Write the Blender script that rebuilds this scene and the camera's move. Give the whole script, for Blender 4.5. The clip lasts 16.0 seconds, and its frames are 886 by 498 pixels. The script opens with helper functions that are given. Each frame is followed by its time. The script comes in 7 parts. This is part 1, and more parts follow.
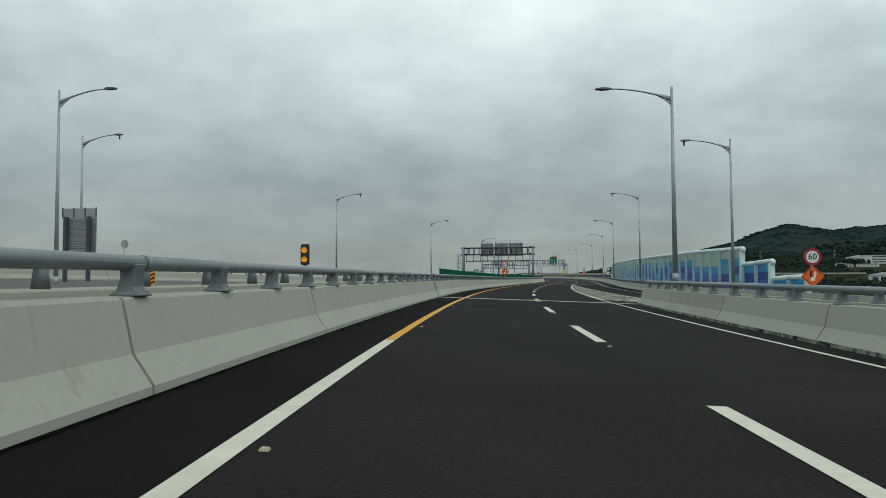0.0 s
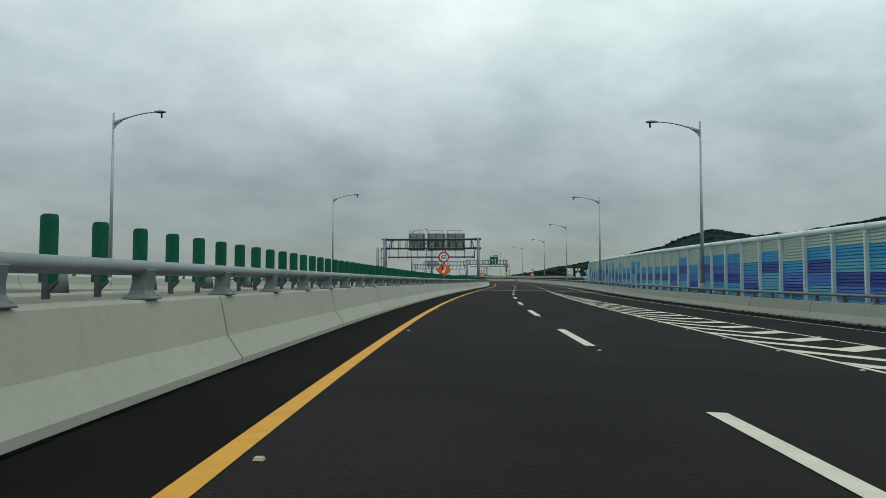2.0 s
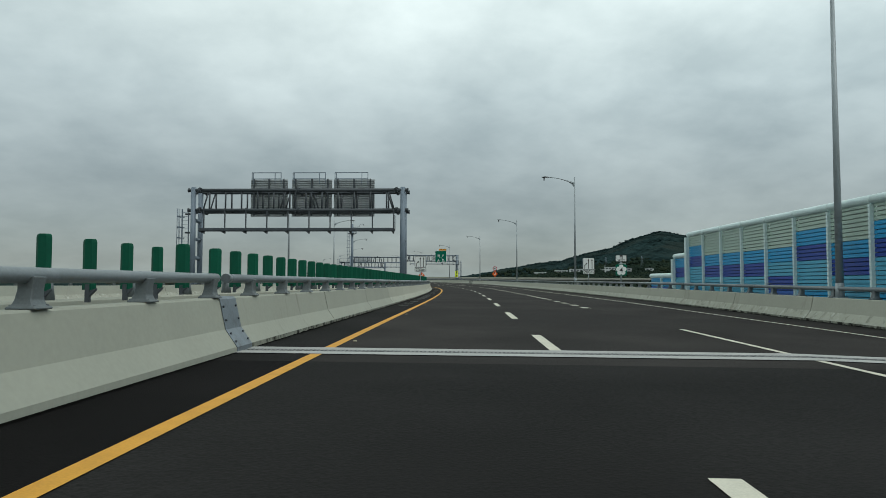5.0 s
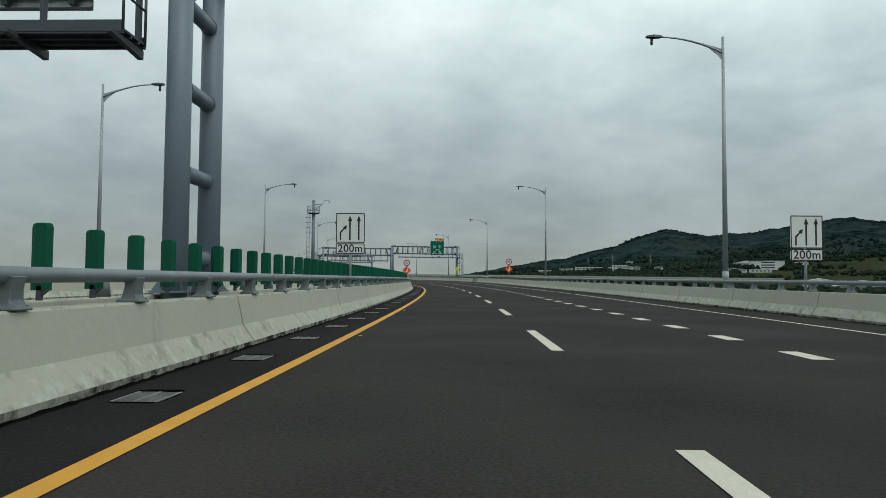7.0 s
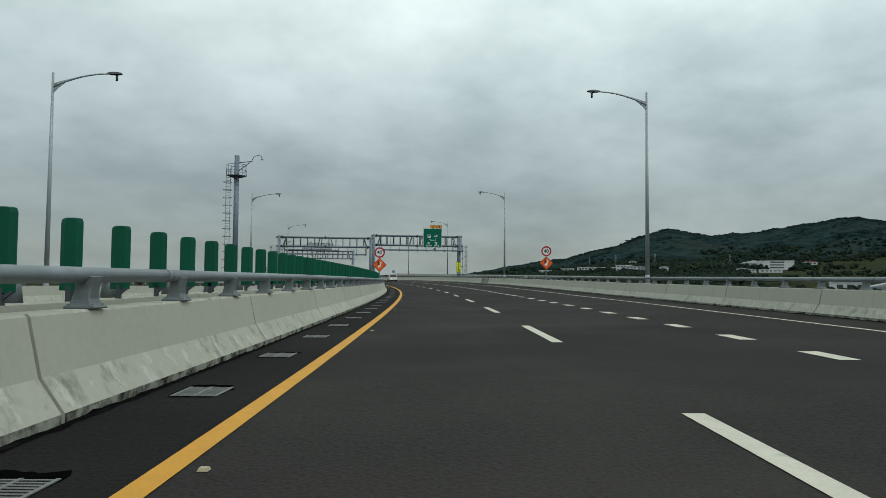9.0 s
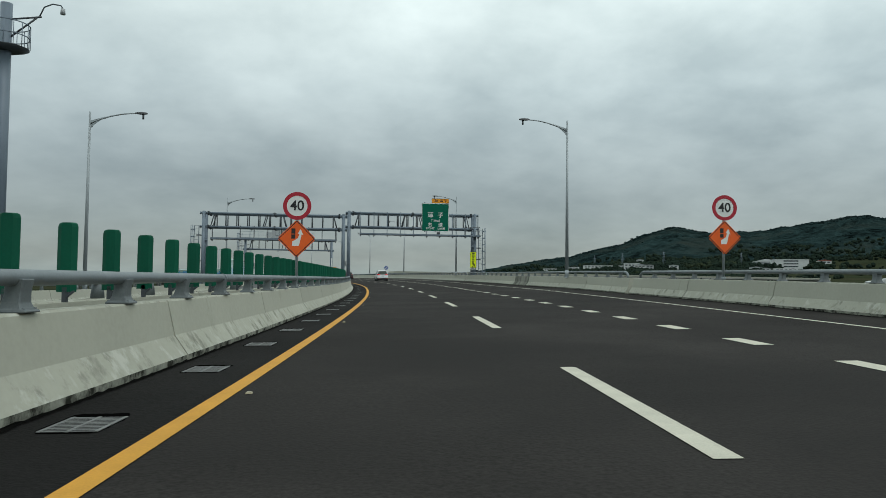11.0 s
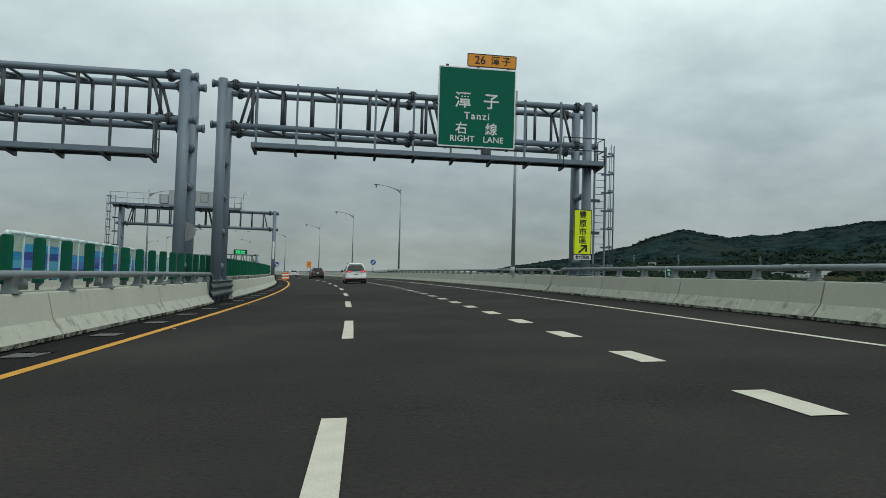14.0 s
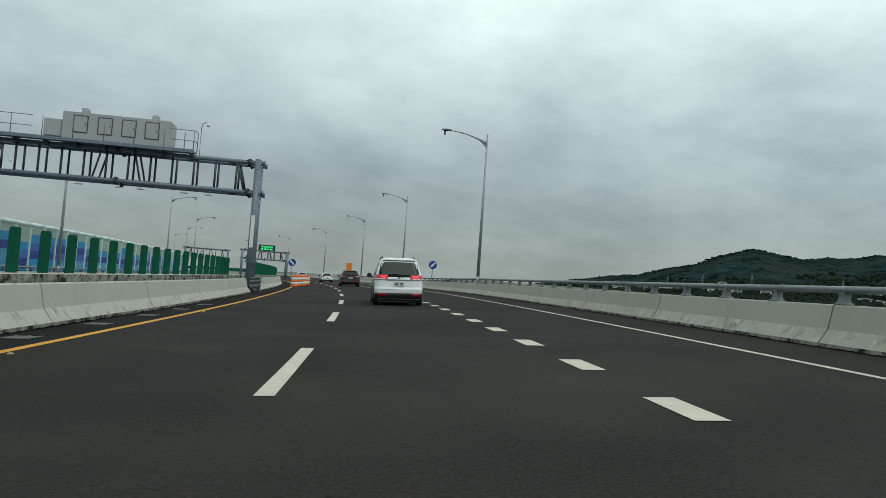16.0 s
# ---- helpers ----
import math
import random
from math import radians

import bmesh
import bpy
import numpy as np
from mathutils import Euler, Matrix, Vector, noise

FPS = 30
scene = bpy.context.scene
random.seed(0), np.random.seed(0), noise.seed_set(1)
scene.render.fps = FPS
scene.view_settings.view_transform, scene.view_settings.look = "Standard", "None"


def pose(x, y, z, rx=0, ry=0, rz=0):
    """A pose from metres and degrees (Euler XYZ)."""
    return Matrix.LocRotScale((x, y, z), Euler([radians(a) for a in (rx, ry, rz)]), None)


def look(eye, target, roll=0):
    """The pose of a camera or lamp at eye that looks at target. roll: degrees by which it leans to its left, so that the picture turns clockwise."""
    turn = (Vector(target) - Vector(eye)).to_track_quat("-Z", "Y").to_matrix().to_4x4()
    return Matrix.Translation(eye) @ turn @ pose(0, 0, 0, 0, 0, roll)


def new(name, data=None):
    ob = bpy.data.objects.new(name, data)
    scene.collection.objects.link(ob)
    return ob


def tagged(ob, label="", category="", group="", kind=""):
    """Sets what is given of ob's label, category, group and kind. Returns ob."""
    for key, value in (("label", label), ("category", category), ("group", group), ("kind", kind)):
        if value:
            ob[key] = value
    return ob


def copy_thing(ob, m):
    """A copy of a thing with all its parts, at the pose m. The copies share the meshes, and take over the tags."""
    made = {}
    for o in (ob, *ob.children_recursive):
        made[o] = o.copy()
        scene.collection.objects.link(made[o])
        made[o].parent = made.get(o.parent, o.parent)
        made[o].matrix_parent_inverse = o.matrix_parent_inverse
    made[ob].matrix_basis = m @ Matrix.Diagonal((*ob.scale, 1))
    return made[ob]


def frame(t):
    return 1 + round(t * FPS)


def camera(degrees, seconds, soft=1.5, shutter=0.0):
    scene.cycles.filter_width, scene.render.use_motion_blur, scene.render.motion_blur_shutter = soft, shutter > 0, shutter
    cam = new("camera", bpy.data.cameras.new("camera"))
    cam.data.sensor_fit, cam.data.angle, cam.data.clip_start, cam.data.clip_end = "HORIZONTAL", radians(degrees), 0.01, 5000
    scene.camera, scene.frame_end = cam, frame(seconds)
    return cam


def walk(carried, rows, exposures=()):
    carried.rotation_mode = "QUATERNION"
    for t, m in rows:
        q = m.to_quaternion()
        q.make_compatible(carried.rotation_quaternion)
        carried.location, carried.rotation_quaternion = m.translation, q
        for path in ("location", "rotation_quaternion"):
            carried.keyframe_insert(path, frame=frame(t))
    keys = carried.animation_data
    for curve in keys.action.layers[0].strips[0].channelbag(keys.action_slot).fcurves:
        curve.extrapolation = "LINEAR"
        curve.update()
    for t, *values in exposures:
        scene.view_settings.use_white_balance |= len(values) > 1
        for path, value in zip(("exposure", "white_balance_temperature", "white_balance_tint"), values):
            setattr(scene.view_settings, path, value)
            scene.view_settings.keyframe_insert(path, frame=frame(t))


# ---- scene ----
import functools

# ---------------------------------------------------------------- camera
cam = camera(64.61, 16.0, soft=0.8)
PATH = [
    (0.0, 0.000, 0.000, 1.036, 2.616, 0.350, -0.000),
    (0.5, 0.391, 9.813, 1.091, 2.639, 0.423, -1.142),
    (1.0, 1.024, 19.743, 1.150, 2.685, 0.401, -2.521),
    (1.5, 1.903, 29.767, 1.197, 2.721, 0.190, -4.050),
    (2.0, 3.031, 39.864, 1.238, 2.748, -0.029, -5.501),
    (2.5, 4.395, 50.015, 1.269, 2.736, -0.193, -6.872),
    (3.0, 5.967, 60.209, 1.299, 2.751, -0.191, -7.827),
    (3.5, 7.720, 70.437, 1.322, 2.761, -0.198, -8.412),
    (4.0, 9.621, 80.643, 1.347, 2.762, -0.130, -8.947),
    (4.5, 11.631, 90.769, 1.385, 2.802, -0.106, -9.479),
    (5.0, 13.708, 100.765, 1.426, 2.893, -0.081, -9.764),
    (5.5, 15.801, 110.605, 1.468, 2.967, -0.077, -9.858),
    (6.0, 17.856, 120.285, 1.510, 2.971, -0.108, -9.791),
    (6.5, 19.822, 129.825, 1.548, 2.816, -0.173, -9.534),
    (7.0, 21.673, 139.286, 1.579, 2.717, -0.380, -9.544),
    (7.5, 23.414, 148.771, 1.620, 2.660, -0.506, -9.513),
    (8.0, 25.079, 158.326, 1.665, 2.701, -0.508, -9.529),
    (8.5, 26.696, 167.948, 1.714, 2.773, -0.446, -9.657),
    (9.0, 28.268, 177.574, 1.768, 2.724, -0.425, -9.690),
    (9.5, 29.789, 187.123, 1.822, 2.633, -0.427, -9.678),
    (10.0, 31.240, 196.514, 1.872, 2.555, -0.449, -9.643),
    (10.5, 32.608, 205.685, 1.904, 2.567, -0.476, -9.608),
    (11.0, 33.893, 214.632, 1.932, 2.585, -0.604, -9.572),
    (11.5, 35.119, 223.429, 1.974, 2.579, -0.815, -9.546),
    (12.0, 36.308, 232.134, 2.024, 2.527, -0.985, -9.583),
    (12.5, 37.484, 240.788, 2.068, 2.553, -0.997, -9.549),
    (13.0, 38.639, 249.484, 2.120, 2.548, -1.053, -9.588),
    (13.5, 39.725, 258.274, 2.195, 2.488, -1.216, -9.615),
    (14.0, 40.681, 267.125, 2.274, 2.555, -1.601, -9.374),
    (14.5, 41.446, 275.968, 2.359, 2.730, -2.302, -8.306),
    (15.0, 41.991, 284.735, 2.427, 2.842, -2.808, -6.934),
    (15.5, 42.338, 293.447, 2.503, 2.961, -3.397, -5.667),
    (16.0, 42.521, 302.169, 2.571, 3.116, -4.075, -4.930),
]
walk(cam, [(t, pose(x, y, z, 90 + pitch, roll, yaw)) for t, x, y, z, pitch, roll, yaw in PATH],
     exposures=[(0.0, 0.0), (14.3, 0.0), (14.9, 0.2), (15.1, 0.2), (15.7, 0.0), (16.0, 0.0)])

# ---------------------------------------------------------------- overcast sky and sun
world = bpy.data.worlds.new("overcast_sky")
scene.world = world
world.use_nodes = True
wn, wl = world.node_tree.nodes, world.node_tree.links
wn.clear()


def wnode(kind, **settings):
    n = wn.new(kind)
    for key, value in settings.items():
        if key in n.inputs:
            n.inputs[key].default_value = value
    return n


sky = wnode("ShaderNodeTexSky")
sky.sky_type, sky.sun_disc = "NISHITA", False
sky.sun_elevation, sky.sun_rotation = radians(52), radians(150)
coords = wnode("ShaderNodeTexCoord")
split = wnode("ShaderNodeSeparateXYZ")
wl.new(coords.outputs["Generated"], split.inputs[0])
# a flat cloud sheet seen in perspective: direction / (height + small)
lift = wnode("ShaderNodeMath")
lift.operation = "MAXIMUM"
lift.inputs[1].default_value = 0.0
wl.new(split.outputs["Z"], lift.inputs[0])
lift2 = wnode("ShaderNodeMath")
lift2.inputs[1].default_value = 0.34
wl.new(lift.outputs[0], lift2.inputs[0])
flat = wnode("ShaderNodeCombineXYZ")
for axis in ("X", "Y"):
    div = wnode("ShaderNodeMath")
    div.operation = "DIVIDE"
    wl.new(split.outputs[axis], div.inputs[0])
    wl.new(lift2.outputs[0], div.inputs[1])
    wl.new(div.outputs[0], flat.inputs[axis])
big = wnode("ShaderNodeTexNoise", Scale=1.15, Detail=5.0, Roughness=0.5, Distortion=0.15)
small = wnode("ShaderNodeTexNoise", Scale=4.2, Detail=6.0, Roughness=0.56, Distortion=0.1)
wl.new(flat.outputs[0], big.inputs["Vector"])
wl.new(flat.outputs[0], small.inputs["Vector"])
blend = wnode("ShaderNodeMix")
blend.inputs[0].default_value = 0.34
wl.new(big.outputs["Fac"], blend.inputs[2])
wl.new(small.outputs["Fac"], blend.inputs[3])
clouds = wnode("ShaderNodeValToRGB")
ramp = clouds.color_ramp
ramp.elements[0].position, ramp.elements[0].color = 0.36, (0.585, 0.672, 0.672, 1)
ramp.elements[1].position, ramp.elements[1].color = 0.64, (1.02, 1.12, 1.10, 1)
wl.new(blend.outputs[0], clouds.inputs[0])
# the sheet is brighter overhead than towards the horizon
height = wnode("ShaderNodeValToRGB")
ramp = height.color_ramp
ramp.elements[0].position, ramp.elements[0].color = 0.0, (0.33, 0.37, 0.375, 1)
ramp.elements[1].position, ramp.elements[1].color = 0.40, (0.92, 0.95, 0.935, 1)
for at, value in ((0.03, 0.285), (0.12, 0.335), (0.26, 0.66)):
    e = ramp.elements.new(at)
    e.color = (value * 0.955, value * 1.005, value * 1.01, 1)
wl.new(split.outputs["Z"], height.inputs[0])
# lighter cloud towards the hidden sun
side = wnode("ShaderNodeMapRange")
side.inputs["From Min"].default_value, side.inputs["From Max"].default_value = -0.1, 0.75
side.inputs["To Min"].default_value, side.inputs["To Max"].default_value = 1.0, 1.2
wl.new(split.outputs["X"], side.inputs["Value"])
sheet = wnode("ShaderNodeMix")
sheet.data_type, sheet.blend_type = "RGBA", "MULTIPLY"
sheet.inputs[0].default_value = 1.0
wl.new(clouds.outputs[0], sheet.inputs[6])
wl.new(height.outputs[0], sheet.inputs[7])
cover = wnode("ShaderNodeMix")
cover.data_type = "RGBA"
cover.inputs[0].default_value = 0.985
wl.new(sky.outputs[0], cover.inputs[6])
wl.new(sheet.outputs[2], cover.inputs[7])
back = wnode("ShaderNodeBackground", Strength=1.0)
wl.new(cover.outputs[2], back.inputs["Color"])
wout = wnode("ShaderNodeOutputWorld")
wl.new(side.outputs[0], back.inputs["Strength"])
wl.new(back.outputs[0], wout.inputs[0])

sun = new("sun", bpy.data.lights.new("sun", "SUN"))
sun.data.energy, sun.data.angle, sun.data.color = 0.6, radians(25), (1.0, 0.97, 0.93)
sun.matrix_world = look((0, 0, 50), (0 - 26, 45, 50 - 66))

# ---------------------------------------------------------------- materials


def material(name, base, rough=0.6, metal=0.0, vary=0.15, scale=8.0, fine=60.0, bump=0.0, stain=None, stain_at=0.62, coat=0.0, island=0.0, stain_scale=0.6, stretch=(1, 1, 1), gloss=0.5, depth=0.01, streak=None, streak_at=1.13, splash=False):
    m = bpy.data.materials.new(name)
    m.use_nodes = True
    n, l = m.node_tree.nodes, m.node_tree.links
    b = n["Principled BSDF"]
    b.inputs["Roughness"].default_value, b.inputs["Metallic"].default_value = rough, metal
    b.inputs["Coat Weight"].default_value = coat
    b.inputs["Specular IOR Level"].default_value = gloss
    b.inputs["Coat Roughness"].default_value = 0.04
    tc = n.new("ShaderNodeNewGeometry")
    mp = n.new("ShaderNodeMapping")
    mp.inputs["Scale"].default_value = stretch
    l.new(tc.outputs["Position"], mp.inputs["Vector"])
    coarse, grain = n.new("ShaderNodeTexNoise"), n.new("ShaderNodeTexNoise")
    coarse.inputs["Scale"].default_value, coarse.inputs["Detail"].default_value = scale, 5
    grain.inputs["Scale"].default_value, grain.inputs["Detail"].default_value = fine, 3
    l.new(mp.outputs[0], coarse.inputs["Vector"])
    l.new(tc.outputs["Position"], grain.inputs["Vector"])
    mix = n.new("ShaderNodeMath")
    mix.operation = "ADD"
    l.new(coarse.outputs["Fac"], mix.inputs[0])
    l.new(grain.outputs["Fac"], mix.inputs[1])
    rng = n.new("ShaderNodeMapRange")
    rng.inputs["From Min"].default_value, rng.inputs["From Max"].default_value = 0.7, 1.3
    rng.inputs["To Min"].default_value, rng.inputs["To Max"].default_value = 1 - vary, 1 + vary
    l.new(mix.outputs[0], rng.inputs["Value"])
    value = rng.outputs[0]
    if island:
        ob = n.new("ShaderNodeObjectInfo")
        r2 = n.new("ShaderNodeMapRange")
        r2.inputs["To Min"].default_value, r2.inputs["To Max"].default_value = 1 - island, 1 + island
        l.new(ob.outputs["Random"], r2.inputs["Value"])
        mul = n.new("ShaderNodeMath")
        mul.operation = "MULTIPLY"
        l.new(value, mul.inputs[0])
        l.new(r2.outputs[0], mul.inputs[1])
        value = mul.outputs[0]
    col = n.new("ShaderNodeMix")
    col.data_type, col.blend_type = "RGBA", "MULTIPLY"
    col.inputs[0].default_value = 1.0
    col.inputs[6].default_value = (*base, 1)
    l.new(value, col.inputs[7])
    out = col.outputs[2]
    if stain:
        st = n.new("ShaderNodeTexNoise")
        st.inputs["Scale"].default_value, st.inputs["Detail"].default_value = stain_scale, 8
        st.inputs["Roughness"].default_value = 0.65
        l.new(mp.outputs[0], st.inputs["Vector"])
        sr = n.new("ShaderNodeMapRange")
        sr.inputs["From Min"].default_value, sr.inputs["From Max"].default_value = stain_at - 0.08, stain_at + 0.08
        l.new(st.outputs["Fac"], sr.inputs["Value"])
        sm = n.new("ShaderNodeMix")
        sm.data_type = "RGBA"
        l.new(sr.outputs[0], sm.inputs[0])
        l.new(out, sm.inputs[6])
        sm.inputs[7].default_value = (*stain, 1)
        out = sm.outputs[2]
    if streak:
        # run-off streaks: narrow upright noise, only where a broad noise lets it
        sv = n.new("ShaderNodeMapping")
        sv.inputs["Scale"].default_value = (1, 1, 0.10)
        l.new(tc.outputs["Position"], sv.inputs["Vector"])
        narrow, broad = n.new("ShaderNodeTexNoise"), n.new("ShaderNodeTexNoise")
        narrow.inputs["Scale"].default_value, narrow.inputs["Detail"].default_value = 5.0, 6
        broad.inputs["Scale"].default_value, broad.inputs["Detail"].default_value = 0.55, 4
        l.new(sv.outputs[0], narrow.inputs["Vector"])
        l.new(tc.outputs["Position"], broad.inputs["Vector"])
        both = n.new("ShaderNodeMath")
        both.operation = "ADD"
        l.new(narrow.outputs["Fac"], both.inputs[0])
        l.new(broad.outputs["Fac"], both.inputs[1])
        kr = n.new("ShaderNodeMapRange")
        kr.inputs["From Min"].default_value, kr.inputs["From Max"].default_value = streak_at, streak_at + 0.22
        kr.inputs["To Max"].default_value = 0.65
        l.new(both.outputs[0], kr.inputs["Value"])
        km = n.new("ShaderNodeMix")
        km.data_type = "RGBA"
        l.new(kr.outputs[0], km.inputs[0])
        l.new(out, km.inputs[6])
        km.inputs[7].default_value = (*streak, 1)
        out = km.outputs[2]
    if splash:
        # road splash dried on the sloping foot: dark scuffs and pale runs where the face leans back
        facing_up = n.new("ShaderNodeSeparateXYZ")
        l.new(tc.outputs["Normal"], facing_up.inputs[0])
        slope = n.new("ShaderNodeMapRange")
        slope.inputs["From Min"].default_value, slope.inputs["From Max"].default_value = 0.35, 0.5
        l.new(facing_up.outputs["Z"], slope.inputs["Value"])
        for scale_, lo, hi, tint, offset in ((3.4, 0.53, 0.70, (0.20, 0.203, 0.165), 0.0), (4.2, 0.54, 0.66, (0.47, 0.475, 0.415), 7.0)):
            mv = n.new("ShaderNodeMapping")
            mv.inputs["Scale"].default_value, mv.inputs["Location"].default_value = (1, 1, 0.7), (offset, offset, 0)
            l.new(tc.outputs["Position"], mv.inputs["Vector"])
            blot = n.new("ShaderNodeTexNoise")
            blot.inputs["Scale"].default_value, blot.inputs["Detail"].default_value, blot.inputs["Roughness"].default_value = scale_, 7, 0.62
            l.new(mv.outputs[0], blot.inputs["Vector"])
            br = n.new("ShaderNodeMapRange")
            br.inputs["From Min"].default_value, br.inputs["From Max"].default_value = lo, hi
            l.new(blot.outputs["Fac"], br.inputs["Value"])
            both = n.new("ShaderNodeMath")
            both.operation = "MULTIPLY"
            l.new(br.outputs[0], both.inputs[0])
            l.new(slope.outputs[0], both.inputs[1])
            bx = n.new("ShaderNodeMix")
            bx.data_type = "RGBA"
            l.new(both.outputs[0], bx.inputs[0])
            l.new(out, bx.inputs[6])
            bx.inputs[7].default_value = (*tint, 1)
            out = bx.outputs[2]
    l.new(out, b.inputs["Base Color"])
    if bump:
        bp = n.new("ShaderNodeBump")
        bp.inputs["Strength"].default_value, bp.inputs["Distance"].default_value = bump, depth
        l.new(grain.outputs["Fac"], bp.inputs["Height"])
        l.new(bp.outputs[0], b.inputs["Normal"])
    return m


def glowing(name, colour, strength):
    m = bpy.data.materials.new(name)
    m.use_nodes = True
    b = m.node_tree.nodes["Principled BSDF"]
    b.inputs["Base Color"].default_value = (*colour, 1)
    b.inputs["Emission Color"].default_value = (*colour, 1)
    b.inputs["Emission Strength"].default_value = strength
    return m


ASPHALT = material("dark_asphalt", (0.0330, 0.0304, 0.0284), 0.95, vary=0.40, scale=0.35, fine=32, bump=0.8, stain=(0.0262, 0.0246, 0.0233), stain_at=0.58, stain_scale=0.12, gloss=0.06)
# darker tone for the lanes before the second joint and the shoulder after
ASPHALT_DEEP = material("deep_tone_asphalt", (0.0170, 0.0163, 0.0157), 0.95, vary=0.40, scale=0.35, fine=32, bump=0.8, stain=(0.0138, 0.0132, 0.0127), stain_at=0.58, stain_scale=0.12, gloss=0.06)
SHOULDER = material("shoulder_asphalt", (0.0085, 0.0078, 0.0078), 0.95, vary=0.30, scale=0.7, fine=75, bump=0.6, stain=(0.0065, 0.006, 0.006), stain_at=0.56, stain_scale=0.4, gloss=0.05)
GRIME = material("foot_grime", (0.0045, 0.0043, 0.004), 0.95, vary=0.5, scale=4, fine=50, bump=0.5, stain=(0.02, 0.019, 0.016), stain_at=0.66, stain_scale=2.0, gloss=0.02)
ASPHALT_OLD = material("grey_asphalt", (0.07, 0.07, 0.068), 0.85, vary=0.15, scale=0.5, fine=90, bump=0.4)
CONCRETE = material("barrier_concrete", (0.330, 0.338, 0.285), 0.9, vary=0.045, scale=0.8, fine=14, bump=0.12, stain=(0.27, 0.27, 0.22), stain_at=0.70, island=0.05, stain_scale=1.3, stretch=(1, 1, 0.3), gloss=0.2, streak=(0.23, 0.22, 0.18), streak_at=1.22)
# these two also set the later lengths' higher brightness in their base colour
CONCRETE_WORN = material("worn_brightened_concrete", (0.380, 0.381, 0.318), 0.9, vary=0.05, scale=0.8, fine=14, bump=0.12, stain=(0.27, 0.27, 0.22), stain_at=0.69, island=0.05, stain_scale=1.3, stretch=(1, 1, 0.3), gloss=0.2, streak=(0.23, 0.22, 0.18), streak_at=1.26, splash=True)
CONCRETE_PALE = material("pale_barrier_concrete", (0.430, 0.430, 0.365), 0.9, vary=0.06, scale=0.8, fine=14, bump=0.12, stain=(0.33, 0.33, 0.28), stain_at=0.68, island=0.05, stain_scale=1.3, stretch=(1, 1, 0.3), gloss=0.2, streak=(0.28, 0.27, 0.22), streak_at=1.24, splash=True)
TOE = material("splashed_concrete_toe", (0.27, 0.275, 0.23), 0.9, vary=0.2, scale=2.0, fine=18, bump=0.3, stain=(0.022, 0.022, 0.017), stain_at=0.52, stain_scale=3.5, gloss=0.1)
CONCRETE_AGED = material("weathered_barrier_concrete", (0.26, 0.265, 0.225), 0.9, vary=0.12, scale=0.9, fine=14, bump=0.2, stain=(0.10, 0.10, 0.085), stain_at=0.56, stain_scale=1.6, stretch=(1, 1, 0.25), gloss=0.2, streak=(0.06, 0.06, 0.05), streak_at=0.98)
DECK = material("deck_concrete", (0.36, 0.36, 0.34), 0.9, vary=0.12, scale=0.8, fine=20, bump=0.15)
JOINT = material("joint_concrete", (0.34, 0.34, 0.325), 0.8, vary=0.18, scale=3, fine=50, bump=0.25)
RUBBER_SEAL = material("black_rubber_seal", (0.02, 0.02, 0.02), 0.7)
WHITE_LINE = material("white_road_paint", (0.53, 0.505, 0.415), 0.8, vary=0.12, scale=4, fine=70, stain=(0.30, 0.29, 0.27), stain_at=0.70, stain_scale=2.5)
YELLOW_LINE = material("yellow_road_paint", (0.57, 0.275, 0.024), 0.8, vary=0.12, scale=4, fine=70, stain=(0.30, 0.17, 0.04), stain_at=0.72, stain_scale=2.5)
RAIL = material("galvanised_rail", (0.175, 0.20, 0.21), 0.5, metal=0.25, vary=0.10, scale=3, fine=40, stain=(0.24, 0.27, 0.29), stain_at=0.64, stain_scale=2.0)
COVER = material("galvanised_cover_sheet", (0.17, 0.20, 0.225), 0.45, metal=0.4, vary=0.12, scale=4, fine=40, stain=(0.10, 0.11, 0.12), stain_at=0.62, stain_scale=3.0)
POSTMAT = material("cast_post", (0.13, 0.15, 0.155), 0.6, metal=0.2, vary=0.15, scale=5, fine=50, island=0.06)
GANTRY = material("grey_gantry_paint", (0.150, 0.190, 0.230), 0.5, metal=0.1, vary=0.08, scale=1.5, fine=20)
# dark steel, also the shaded tone of some grey gantry parts
GANTRY_DARK = material("dark_and_shaded_steel", (0.06, 0.07, 0.078), 0.55, metal=0.2, vary=0.12, scale=2, fine=30)
LAMPPOLE = material("lamp_pole_paint", (0.30, 0.335, 0.35), 0.45, metal=0.2, vary=0.06, scale=2, fine=20)
LAMPHEAD = material("lamp_head_dark", (0.05, 0.055, 0.06), 0.5)
GREEN = material("green_blade_plastic", (0.0, 0.078, 0.043), 0.6, vary=0.10, scale=3, fine=30, island=0.10, gloss=0.2)
SIGN_GREEN = material("green_sign_sheet", (0.0, 0.120, 0.074), 0.5, vary=0.04, gloss=0.15)
SIGN_WHITE = material("white_sign_sheet", (0.72, 0.74, 0.72), 0.4, vary=0.03)
SIGN_RED = material("red_sign_sheet", (0.40, 0.012, 0.03), 0.4, vary=0.04)
SIGN_ORANGE = material("orange_sign_sheet", (0.80, 0.115, 0.01), 0.4, vary=0.04)
SIGN_AMBER = material("amber_sign_sheet", (0.80, 0.30, 0.01), 0.4, vary=0.04)
SIGN_LIME = material("lime_sign_sheet", (0.74, 0.86, 0.0), 0.4, vary=0.03)
SIGN_BLUE = material("blue_sign_sheet", (0.01, 0.06, 0.28), 0.4, vary=0.03)
SIGN_BLACK = material("black_sign_ink", (0.012, 0.012, 0.012), 0.5)
